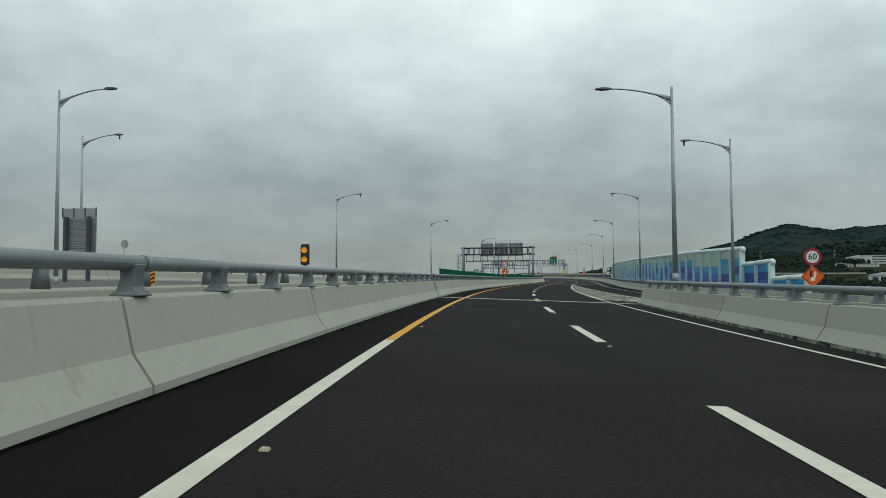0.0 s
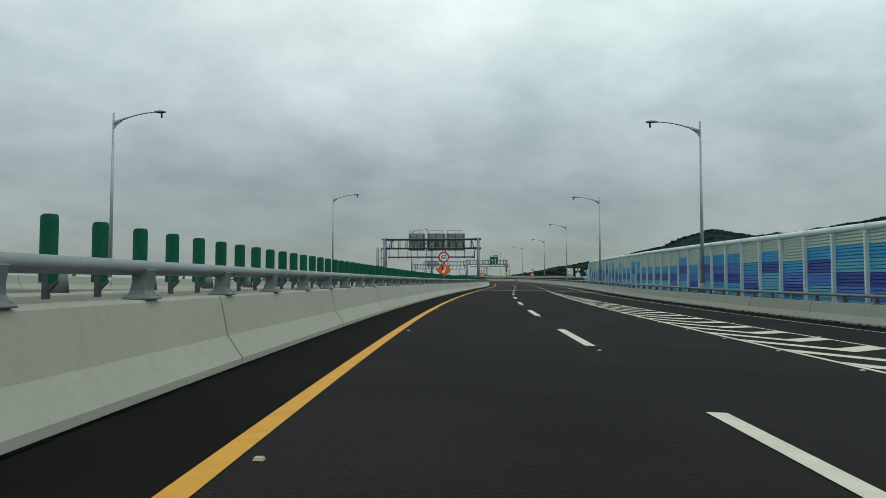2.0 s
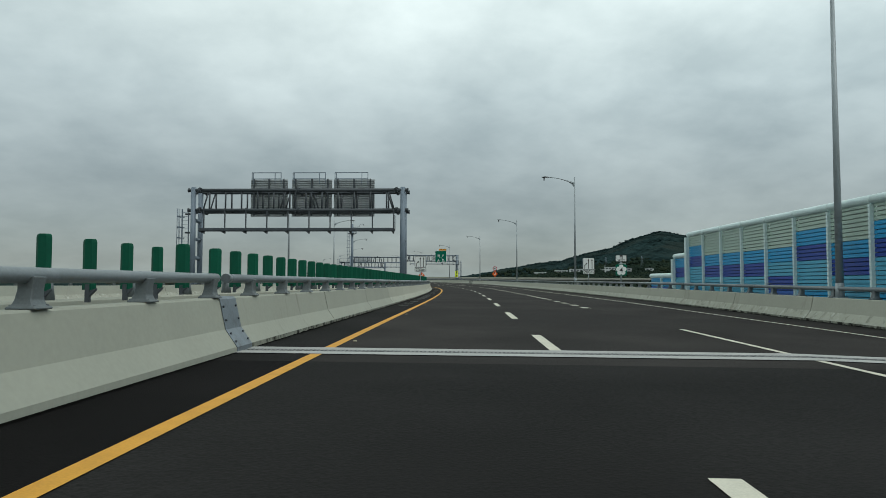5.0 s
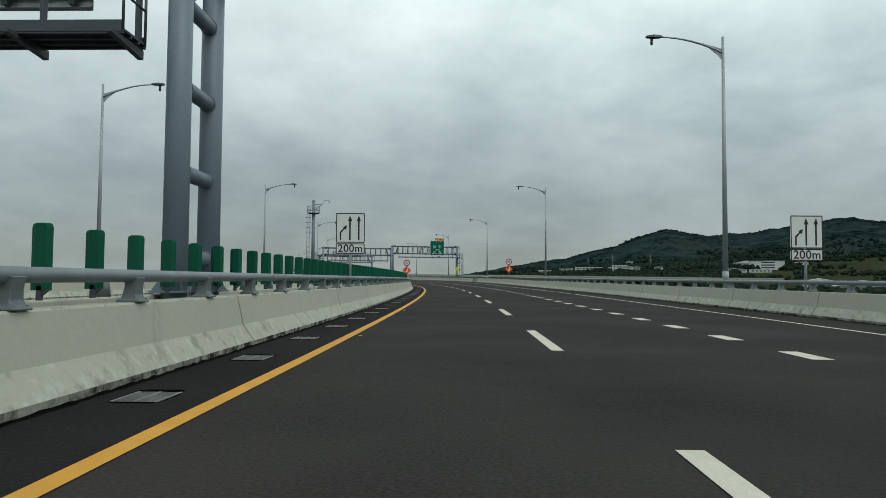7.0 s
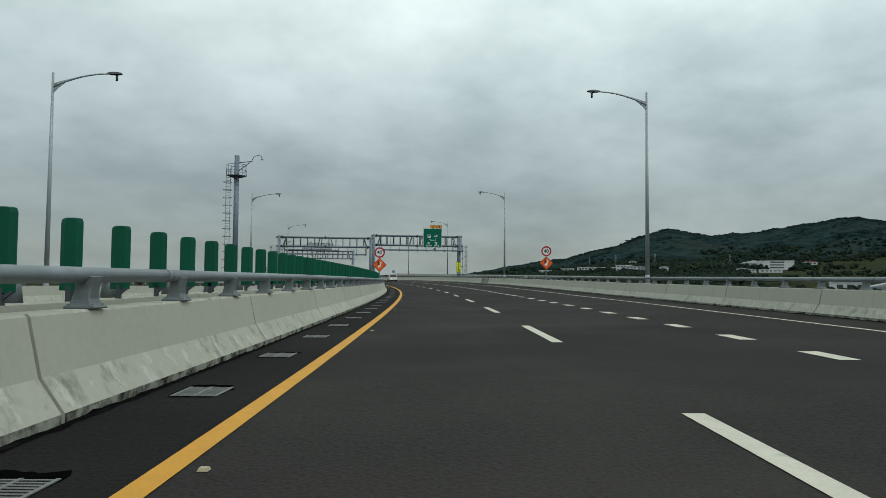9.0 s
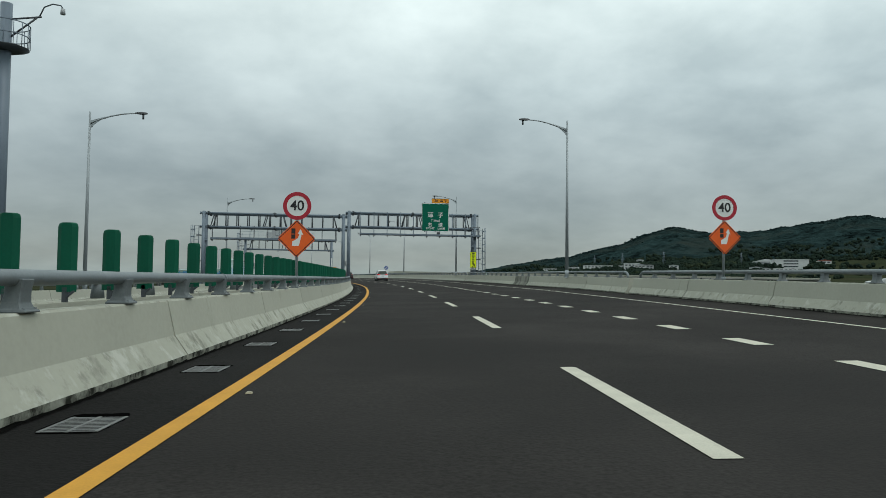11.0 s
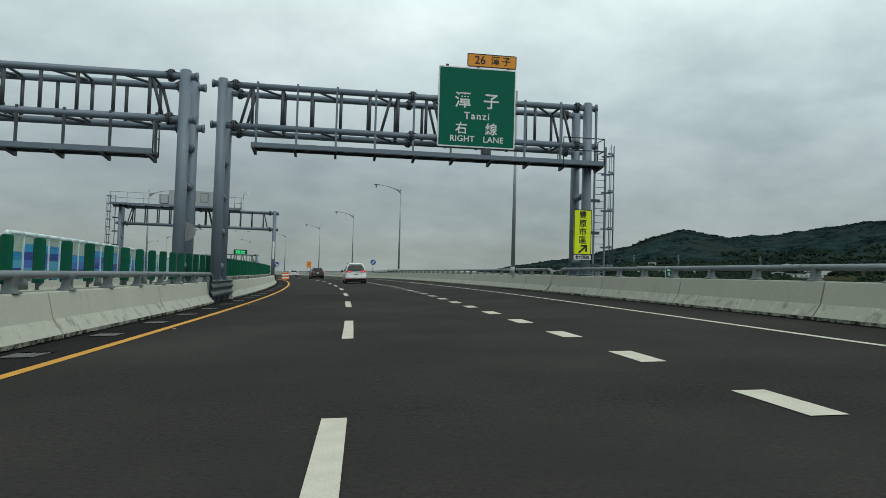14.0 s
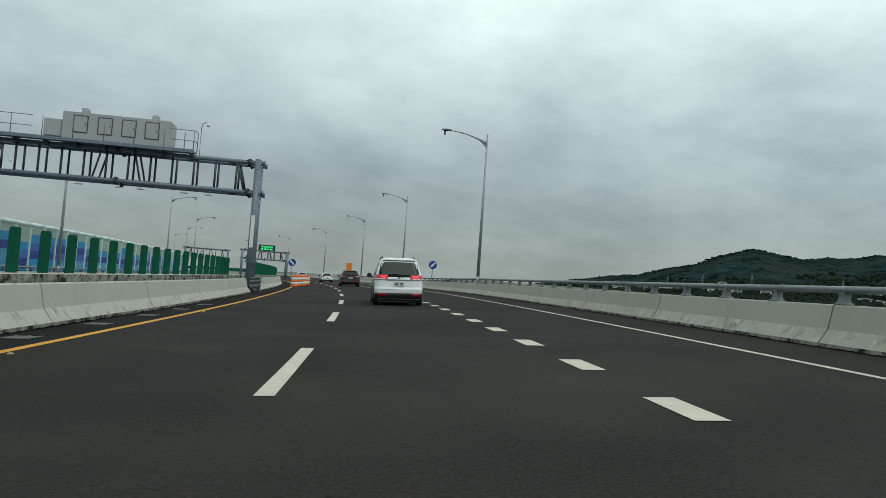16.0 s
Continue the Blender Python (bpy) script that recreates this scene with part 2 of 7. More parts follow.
SIGN_BACK = material("sign_back_aluminium", (0.36, 0.38, 0.385), 0.45, metal=0.5, vary=0.10, scale=3)
BOX_GREY = material("cabinet_grey", (0.36, 0.38, 0.385), 0.5, vary=0.06, scale=1)
WALL_WHITE = material("white_wall_frame", (0.60, 0.73, 0.72), 0.4, vary=0.05)
PANEL_CREAM = material("cream_louvre", (0.36, 0.47, 0.40), 0.5, vary=0.06)
PANEL_SKY = material("sky_blue_louvre", (0.0, 0.26, 0.52), 0.5, vary=0.06)
PANEL_BLUE = material("mid_blue_louvre", (0.035, 0.13, 0.46), 0.5, vary=0.06)
PANEL_NAVY = material("navy_louvre", (0.002, 0.035, 0.26), 0.5, vary=0.06)
PANEL_AQUA = material("aqua_louvre", (0.06, 0.32, 0.47), 0.5, vary=0.06)
GRATE = material("drain_grate_steel", (0.19, 0.195, 0.192), 0.6, metal=0.3)
DARK = material("hole_shade_black", (0.003, 0.003, 0.003), 1.0, gloss=0.0)
TYRE = material("tyre_rubber", (0.018, 0.018, 0.018), 0.75)
ALLOY = material("alloy_wheel", (0.5, 0.51, 0.52), 0.3, metal=0.8)
PAINT_WHITE = material("white_car_paint", (0.70, 0.73, 0.73), 0.28, vary=0.02, coat=0.7)
PAINT_BLACK = material("black_car_paint", (0.007, 0.008, 0.010), 0.3, vary=0.05, coat=0.25, gloss=0.3)
TRIM_BLACK = material("black_trim_plastic", (0.016, 0.016, 0.017), 0.55)
# pale base colour stands for daylight seen through the cabin
GLASS_PALE = material("pale_rear_glass", (0.055, 0.064, 0.055), 0.1, gloss=0.3)
GLASS_DARK = material("tinted_car_glass", (0.02, 0.025, 0.023), 0.08, gloss=0.32)
CHROME = material("chrome_strip", (0.6, 0.61, 0.62), 0.15, metal=1.0)
TAIL_RED = material("red_tail_lens", (0.42, 0.006, 0.012), 0.15, coat=0.6)
TAIL_LIT = glowing("lit_brake_lamp", (0.95, 0.03, 0.04), 0.7)
AMBER_LAMP = glowing("amber_beacon_lens", (0.85, 0.33, 0.01), 0.25)
LED_GREEN = glowing("green_led_text", (0.02, 0.62, 0.18), 0.55)
PLATE_WHITE = material("number_plate", (0.62, 0.62, 0.60), 0.45, vary=0.03)
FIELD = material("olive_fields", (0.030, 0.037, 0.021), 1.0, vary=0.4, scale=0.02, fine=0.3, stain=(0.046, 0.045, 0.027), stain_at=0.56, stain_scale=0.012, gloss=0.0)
# distance haze is put into both hill materials as a bluish base colour
HILL = material("hazy_forest_hill", (0.0165, 0.0315, 0.0315), 1.0, vary=0.75, scale=0.012, fine=0.06, bump=1.0, depth=16.0, stain=(0.028, 0.038, 0.034), stain_at=0.58, stain_scale=0.006, gloss=0.0)
HILL_LEAF = material("hazy_hill_foliage", (0.0155, 0.0295, 0.0295), 1.0, vary=0.55, scale=0.03, fine=0.5, stain=(0.027, 0.042, 0.041), stain_at=0.60, stain_scale=0.012, gloss=0.0)
LEAF = material("dark_foliage", (0.0175, 0.028, 0.021), 1.0, vary=0.45, scale=0.06, fine=0.9, stain=(0.036, 0.046, 0.026), stain_at=0.60, stain_scale=0.02, gloss=0.0)
BUILDING_WHITE = material("white_building_wall", (0.55, 0.57, 0.57), 0.7, vary=0.08, scale=0.1, fine=1)
BUILDING_GREY = material("grey_building_wall", (0.32, 0.34, 0.35), 0.7, vary=0.1, scale=0.1, fine=1)
WINDOW_DARK = material("far_window_glass", (0.05, 0.06, 0.07), 0.2)
ROOF_RED = material("red_roof", (0.22, 0.07, 0.05), 0.7)
ROOF_BLUE = material("blue_metal_roof", (0.12, 0.22, 0.32), 0.5)
BARRIER_ORANGE = material("orange_drum_plastic", (0.75, 0.16, 0.02), 0.5)
STUD = material("road_stud", (0.36, 0.31, 0.20), 0.4)

# ---------------------------------------------------------------- small builders


def box(bm, x0, y0, z0, x1, y1, z1, bevel=0.0):
    r = bmesh.ops.create_cube(bm, size=1.0)
    bmesh.ops.transform(bm, verts=r["verts"], matrix=Matrix.Translation(((x0 + x1) / 2, (y0 + y1) / 2, (z0 + z1) / 2)) @ Matrix.Diagonal((abs(x1 - x0), abs(y1 - y0), abs(z1 - z0), 1)))
    if bevel:
        es = {e for v in r["verts"] for e in v.link_edges}
        bmesh.ops.bevel(bm, geom=list(es), offset=bevel, segments=2, affect="EDGES")
    return r["verts"]


def tube(bm, a, b, ra, rb=None, seg=10, caps=True):
    a, b = Vector(a), Vector(b)
    rb = ra if rb is None else rb
    turn = (b - a).to_track_quat("Z", "Y").to_matrix()
    rings = []
    for p, r in ((a, ra), (b, rb)):
        rings.append([bm.verts.new(p + turn @ Vector((r * math.cos(i * math.tau / seg), r * math.sin(i * math.tau / seg), 0))) for i in range(seg)])
    for i in range(seg):
        f = bm.faces.new((rings[0][i], rings[0][(i + 1) % seg], rings[1][(i + 1) % seg], rings[1][i]))
        f.smooth = True
    if caps:
        bm.faces.new(rings[0][::-1])
        bm.faces.new(rings[1])


def pipe(bm, points, radii, seg=10, caps=True):
    """A bent tube through points, with a radius for each."""
    pts = [Vector(p) for p in points]
    rings = []
    for k, p in enumerate(pts):
        way = (pts[min(k + 1, len(pts) - 1)] - pts[max(k - 1, 0)]).normalized()
        turn = way.to_track_quat("Z", "Y").to_matrix()
        rings.append([bm.verts.new(p + turn @ Vector((radii[k] * math.cos(i * math.tau / seg), radii[k] * math.sin(i * math.tau / seg), 0))) for i in range(seg)])
    for r0, r1 in zip(rings, rings[1:]):
        for i in range(seg):
            f = bm.faces.new((r0[i], r0[(i + 1) % seg], r1[(i + 1) % seg], r1[i]))
            f.smooth = True
    if caps:
        bm.faces.new(rings[0][::-1])
        bm.faces.new(rings[-1])


def prism(bm, outline, y0, y1):
    """An outline in x, z drawn out along y."""
    a = [bm.verts.new((x, y0, z)) for x, z in outline]
    b = [bm.verts.new((x, y1, z)) for x, z in outline]
    n = len(a)
    for i in range(n):
        bm.faces.new((a[i], a[(i + 1) % n], b[(i + 1) % n], b[i]))
    bm.faces.new(a[::-1])
    bm.faces.new(b)


def finish(bm, name, mat):
    bmesh.ops.recalc_face_normals(bm, faces=bm.faces)
    me = bpy.data.meshes.new(name)
    bm.to_mesh(me)
    bm.free()
    for m in mat if isinstance(mat, (list, tuple)) else (mat,):
        me.materials.append(m)
    return me


def part(name, bm, mat, parent, label="", m=None):
    ob = new(name, finish(bm, name, mat))
    ob.parent = parent
    if m is not None:
        ob.matrix_basis = m
    if label:
        ob["label"] = label
    return ob


def shared(name, me, parent, m):
    ob = new(name, me)
    ob.parent, ob.matrix_basis = parent, m
    return ob


def thing(name, m, label, category, group="", kind=""):
    ob = new(name)
    ob.empty_display_size = 0.3
    ob.matrix_basis = m
    return tagged(ob, label, category, group, kind)


def writing(parent, body, size, m, mat, name="letter", stretch=1.0, spacing=1.0):
    """Each character a raised piece of its own."""
    cu = bpy.data.curves.new(name, "FONT")
    cu.body, cu.size, cu.align_x, cu.align_y = body, size, "CENTER", "CENTER"
    cu.extrude, cu.offset, cu.space_character = 0.002, size * 0.012, spacing
    ob = bpy.data.objects.new(name, cu)
    scene.collection.objects.link(ob)
    me = bpy.data.meshes.new_from_object(ob.evaluated_get(bpy.context.evaluated_depsgraph_get()))
    bpy.data.objects.remove(ob)
    bm = bmesh.new()
    bm.from_mesh(me)
    groups, seen = [], set()
    for v in bm.verts:
        if v in seen:
            continue
        stack, island = [v], []
        seen.add(v)
        while stack:
            u = stack.pop()
            island.append(u)
            for e in u.link_edges:
                w = e.other_vert(u)
                if w not in seen:
                    seen.add(w)
                    stack.append(w)
        groups.append([min(u.co.x for u in island), max(u.co.x for u in island), island])
    groups.sort(key=lambda g: g[0])
    letters = []
    for g in groups:
        if letters and g[0] < letters[-1][1] + size * 0.015:
            letters[-1][1] = max(letters[-1][1], g[1])
            letters[-1][2] += g[2]
        else:
            letters.append(g)
    for x0, x1, island in letters:
        one = bmesh.new()
        copy = {u: one.verts.new(u.co) for u in island}
        for f in {f for u in island for f in u.link_faces}:
            one.faces.new([copy[u] for u in f.verts])
        part(name, one, mat, parent, m=m @ Matrix.Diagonal((stretch, 1, 1, 1)))
    bm.free()


# ---------------------------------------------------------------- the line of the road: s along it, d to its right, h above it
KNOT = [-80, -40, 0, 20, 40, 60, 80, 100, 120, 140, 160, 180, 200, 220, 240, 260, 280, 300, 320, 340, 360, 380, 400, 420, 440, 480, 520, 560, 600, 700, 950]
HEADING = [3, 0.4, -2.42, -4.47, -6.51, -8.43, -10.09, -11.3, -11.85, -11.63, -10.82, -9.64, -8.32, -6.98, -5.59, -4.04, -2.36, -0.51, 1.45, 3.42, 5.39, 7.37, 9.38, 11.43, 13.49, 17.9, 21.5, 24.5, 27, 30, 30]
BANK_AT = [-80, 0, 20, 40, 60, 80, 100, 120, 140, 180, 200, 220, 240, 260, 280, 300, 340, 500, 600, 700]
BANK = [-2.4, -2.6, -2.3, -2.1, -1.76, -1.2, -0.74, -0.36, -0.09, -0.06, 0.27, 0.72, 1.44, 2.08, 2.15, 2.5, 2.6, 2.6, 1.0, 0]
GRID = np.arange(-80, 950.25, 0.5)
HEAD = np.radians(np.interp(GRID, KNOT, HEADING))
ROAD_X = np.cumsum(-np.sin(HEAD)) * 0.5
ROAD_Y = np.cumsum(np.cos(HEAD)) * 0.5
ROAD_X += -1.405 - ROAD_X[160]
ROAD_Y += 0.052 - ROAD_Y[160]
ROAD_Z = np.interp(GRID, [-80, 0, 15, 30, 45, 60, 75, 90, 105, 120, 135, 150, 165, 180, 195, 210, 225, 240, 255, 270, 285, 303, 351, 463, 700, 950], [-0.25, 0.065, 0.137, 0.208, 0.266, 0.308, 0.336, 0.374, 0.426, 0.479, 0.525, 0.582, 0.655, 0.732, 0.81, 0.86, 0.903, 0.956, 1.003, 1.1, 1.215, 1.324, 1.655, 1.93, 2.5, 2.6])


def sag(s, d):
    """The merging ramp falls away from the main lanes before it levels with them."""
    return float(np.interp(s, [20, 45, 75, 104, 125, 150, 180], [0, 0.05, 0.18, 0.22, 0.15, 0.06, 0])) * min(1.2, max(0.0, (d - 6.9) / 6.6))


def at(s, d, h=0.0):
    a = np.interp(s, GRID, HEAD)
    tilt = math.tan(radians(np.interp(s, BANK_AT, BANK)))
    return Vector((np.interp(s, GRID, ROAD_X) + d * math.cos(a), np.interp(s, GRID, ROAD_Y) + d * math.sin(a), np.interp(s, GRID, ROAD_Z) + d * tilt - sag(s, d) + h))


def stand(s, d, h=0.0, turn=0.0):
    """Upright pose on the road: x to the right, y ahead, z up."""
    p = at(s, d, h)
    return Matrix.Translation(p) @ pose(0, 0, 0, 0, 0, math.degrees(np.interp(s, GRID, HEAD)) + turn)


def lie(s, d, h=0.0):
    """Pose tilted with the road's bank."""
    return stand(s, d, h) @ pose(0, 0, 0, 0, -np.interp(s, BANK_AT, BANK), 0)


def table(rows):
    xs, ys = [r[0] for r in rows], [r[1] for r in rows]
    return lambda s: float(np.interp(s, xs, ys))


def sweep(bm, outline, s0, s1, step=2.0, origin=(0, 0, 0), shift=None, closed=True, caps=True):
    """Draws an outline of (d, h) along the road."""
    o = Vector(origin)
    n = max(1, int(math.ceil((s1 - s0) / step)))
    rings = []
    for k in range(n + 1):
        s = s0 + (s1 - s0) * k / n
        off = shift(s) if shift else 0.0
        rings.append([bm.verts.new(at(s, d + off, h) - o) for d, h in outline])
    m = len(outline)
    for r0, r1 in zip(rings, rings[1:]):
        for i in range(m if closed else m - 1):
            bm.faces.new((r0[i], r0[(i + 1) % m], r1[(i + 1) % m], r1[i]))
    if closed and caps:
        bm.faces.new(rings[0][::-1])
        bm.faces.new(rings[-1])


def strip(bm, s0, s1, d0, d1, h=0.004, step=1.0, origin=(0, 0, 0)):
    """A flat painted strip; d0 and d1 may be functions of s."""
    o = Vector(origin)
    f0 = d0 if callable(d0) else (lambda s: d0)
    f1 = d1 if callable(d1) else (lambda s: d1)
    n = max(1, int(math.ceil((s1 - s0) / step)))
    last = None
    for k in range(n + 1):
        s = s0 + (s1 - s0) * k / n
        pair = (bm.verts.new(at(s, f0(s), h) - o), bm.verts.new(at(s, f1(s), h) - o))
        if last:
            bm.faces.new((last[0], last[1], pair[1], pair[0]))
        last = pair


# edges of the carriageways
right_face = table([(-80, 24), (0, 20.2), (30, 17.5), (48, 16.15), (65, 15.1), (83.5, 14.2), (100, 13.5), (124, 12.95), (150, 12.6), (170, 12.5), (235, 12.5), (257, 12.75), (285, 12.5), (330, 12.55), (700, 12.5), (950, 12.5)])
left_outer = table([(-80, -36), (0, -33), (48, -29.6), (82, -19.6), (122, -17.9), (150, -16.9), (177, -16.1), (215, -16.0), (260, -15.7), (950, -15.6)])
LEFT_FACE = -1.16
JOINTS = (33.2, 112.3)

# ---------------------------------------------------------------- ground with the hills in one sheet
RIDGE = ((-60, 1.0), (-20, 0.4), (-4, 0.35), (3.0, 0.48), (5.7, 0.68), (7.6, 0.79), (10.3, 0.6), (13.0, 1.02), (14.9, 1.40), (17.6, 1.79), (19.4, 1.97), (21.6, 2.57), (23.4, 2.88), (25.1, 3.67), (27.2, 4.23), (28.9, 3.85),
         (30.3, 3.57), (31.7, 3.81), (33.3, 3.86), (35.2, 4.15), (37.1, 4.39), (38.5, 4.67), (39.6, 4.75), (41.9, 4.47), (46, 4.7), (52, 4.2), (60, 3.6), (80, 2.5), (120, 1.2))
HUB, CREST = (25.0, 158.0), 2560


def terrain(x, y):
    """Plain below the viaduct, rising to a wooded ridge some two and a half kilometres off."""
    dx, dy = x - HUB[0], y - HUB[1]
    r, az = math.hypot(dx, dy), math.degrees(math.atan2(dx, dy)) - 0.25
    up = float(np.interp(az, [a for a, e in RIDGE], [e for a, e in RIDGE]))
    crest = math.tan(radians(up)) * CREST
    plain = -11.0 + 43 * min(1.0, max(0.0, (r - 300) / 1250)) * min(1.0, up / 3.0)
    u = (r - CREST) / (680 if r < CREST else 1500)
    z = plain + max(0.0, crest - 4 - plain) * math.exp(-u * u)
    rough = min(1.0, max(0.0, (r - 1100) / 900)) * min(1.0, up / 2.0)
    lift = 30 * noise.noise((x / 300, y / 300, 3)) + 14 * noise.noise((x / 120, y / 120, 7)) + 7 * noise.noise((x / 45, y / 45, 1))
    near_crest = 0.25 if abs(r - CREST) < 250 else 1.0
    return z + rough * (lift * near_crest if r < CREST + 350 else 0.3 * lift) + (5 * noise.noise((x / 30, y / 30, 4)) if abs(r - CREST) < 450 and up > 1.2 else 0)


def build_ground():
    xs = [-4600, -3500, -2500, -1600, -1000, -600, -350, -200, -100] + list(range(-50, 600, 50)) + list(range(600, 2900, 22)) + [3000, 3400, 4000, 4700]
    ys = [-2500, -1500, -900, -500, -250] + list(range(-100, 1000, 60)) + list(range(1000, 3500, 26)) + [3700, 4000, 4600]
    verts = [(x, y, terrain(x, y)) for y in ys for x in xs]
    w = len(xs)
    faces = [(j * w + i, j * w + i + 1, (j + 1) * w + i + 1, (j + 1) * w + i) for j in range(len(ys) - 1) for i in range(w - 1)]
    me = bpy.data.meshes.new("ground")
    me.from_pydata(verts, [], faces)
    for p in me.polygons:
        p.use_smooth = True
        c = p.center
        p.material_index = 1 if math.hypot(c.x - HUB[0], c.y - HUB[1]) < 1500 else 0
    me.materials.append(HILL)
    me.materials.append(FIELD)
    tagged(new("ground", me), "dark green plain rising to wooded hills", "ground", kind="structure")


build_ground()

# ---------------------------------------------------------------- decks


def deck(name, d0, d1, s0, s1, mat, label, thick=1.4):
    bm = bmesh.new()
    n = int(s1 - s0)
    rings = []
    for k in range(n + 1):
        s = s0 + (s1 - s0) * k / n
        a, b = d0(s), d1(s)
        e, g = (0.0, b - 2.62) if mat is ASPHALT else (a + 3, b - 3)
        c = 6.9 if mat is ASPHALT else (e + g) / 2
        rings.append([bm.verts.new(p) for p in (at(s, a), at(s, e), at(s, c), at(s, g), at(s, b), at(s, b, -0.35), at(s, b - 2.0, -thick), at(s, a + 2.0, -thick), at(s, a, -0.35))])
    for r0, r1 in zip(rings, rings[1:]):
        for i in range(9):
            f = bm.faces.new((r0[i], r0[(i + 1) % 9], r1[(i + 1) % 9], r1[i]))
            f.material_index = (3 if i == 0 and mat is ASPHALT else 0) if i < 4 else 1
            if mat is ASPHALT and i < 4 and at(112.3, 5).y > r1[1].co.y:
                f.material_index = 3 if i in (1, 2) else 2
    bm.faces.new(rings[0][::-1])
    bm.faces.new(rings[-1])
    ob = new(name, finish(bm, name, [mat, DECK, SHOULDER, ASPHALT_DEEP]))
    return tagged(ob, label, "road", kind="structure")


deck("road", lambda s: -1.75, lambda s: right_face(s) + 0.62, -80, 900, ASPHALT, "dark smooth asphalt carriageway on a viaduct")
deck("road_opposite", lambda s: left_outer(s) - 0.62, lambda s: -2.45, -80, 900, ASPHALT_OLD, "asphalt carriageway of the opposite direction")


def build_piers():
    bm = bmesh.new()
    for s in range(-60, 880, 45):
        for d in (5.5, -9.5):
            p = at(s, d, -1.3)
            g = terrain(p.x, p.y) - 1
            tube(bm, p, (p.x, p.y, g), 1.1, seg=16)
            box(bm, p.x - 4, p.y - 1.0, p.z - 1.2, p.x + 4, p.y + 1.0, p.z + 0.1)
    tagged(new("viaduct_piers", finish(bm, "viaduct_piers", DECK)), "round concrete piers under the viaduct", "piers", kind="structure")


build_piers()

# ---------------------------------------------------------------- road markings


def marking(name, bm, mat, label):
    return tagged(new(name, finish(bm, name, mat)), label, "road marking", kind="structure")


bm = bmesh.new()
strip(bm, 11.0, 560, -0.08, 0.08, 0.007)
marking("yellow_edge_line", bm, YELLOW_LINE, "continuous yellow edge line beside the median")
bm = bmesh.new()
strip(bm, -60, 10.98, -0.08, 0.08, 0.007)
marking("white_edge_line", bm, WHITE_LINE, "white edge line that turns yellow further on")
bm = bmesh.new()
strip(bm, -60, 118, 6.84, 6.96, 0.007)
marking("lane_edge_line", bm, WHITE_LINE, "continuous white line along the merging ramp")
bm = bmesh.new()
strip(bm, -60, 560, lambda s: right_face(s) - 2.065, lambda s: right_face(s) - 1.935, 0.007)
marking("right_edge_line", bm, WHITE_LINE, "continuous white line beside the outer barrier")
hatch_right = table([(34, 11.0), (42, 10.25), (54, 9.62), (59, 9.45), (66.5, 9.2), (75, 8.68), (82, 8.2), (87.6, 7.92), (94, 7.5), (100, 7.2), (106, 6.98), (110, 6.9)])
bm = bmesh.new()
strip(bm, 35, 110, lambda s: hatch_right(s) - 0.06, lambda s: hatch_right(s) + 0.06, 0.007)
marking("hatch_border", bm, WHITE_LINE, "white border line of the hatched gore")


def dashes():
    """Broken lane line: 4 m bars, 6 m gaps; square broken line of the auxiliary lane."""
    root = thing("lane_dashes", Matrix.Identity(4), "broken white lane line of long bars", "road marking", kind="structure")
    for k in range(-4, 50):
        s = DASH0 + DASHP * k
        bm = bmesh.new()
        mid = LANE_ONE(s)
        o = at(s, mid)
        strip(bm, s, s + 4.0, mid - 0.09, mid + 0.09, 0.007, 1.0, o)
        part("lane_dash", bm, WHITE_LINE, root, m=Matrix.Translation(o))
    root = thing("auxiliary_dashes", Matrix.Identity(4), "broken white line of short wide bars", "road marking", kind="structure")
    for k in range(0, 110):
        s = SQ0 + SQP * k
        bm = bmesh.new()
        mid = LANE_TWO(s)
        o = at(s, mid)
        strip(bm, s, s + 1.05, mid - 0.15, mid + 0.15, 0.007, 0.6, o)
        part("short_dash", bm, WHITE_LINE, root, m=Matrix.Translation(o))


DASH0, DASHP, SQ0, SQP = 2.2, 9.97, 130.26, 2.953
LANE_ONE, LANE_TWO = table([(100, 3.45), (170, 3.42), (290, 3.44), (312, 3.58)]), table([(100, 6.91), (170, 6.82), (290, 6.92), (312, 7.12)])
dashes()


def hatching():
    """Chevrons that point at the traffic, at 45 degrees."""
    root = thing("gore_hatching", Matrix.Identity(4), "white chevron hatching between ramp and road", "road marking", kind="structure")
    for k in range(-8, 24):
        s = 53.25 + 2.064 * k
        right = hatch_right(s + 0.8) - 0.05
        mid = (6.95 + right) / 2
        half = right - mid
        if half < 0.12:
            break
        o = at(s, mid)
        bm = bmesh.new()
        rows = []
        for d, ds in ((6.95, half), (mid, 0.0), (right, half)):
            rows.append([bm.verts.new(at(s + ds + e, d, 0.011) - o) for e in (-0.34, 0.34)])
        for r0, r1 in zip(rows, rows[1:]):
            bm.faces.new((r0[0], r1[0], r1[1], r0[1]))
        part("chevron", bm, WHITE_LINE, root, m=Matrix.Translation(o))


hatching()


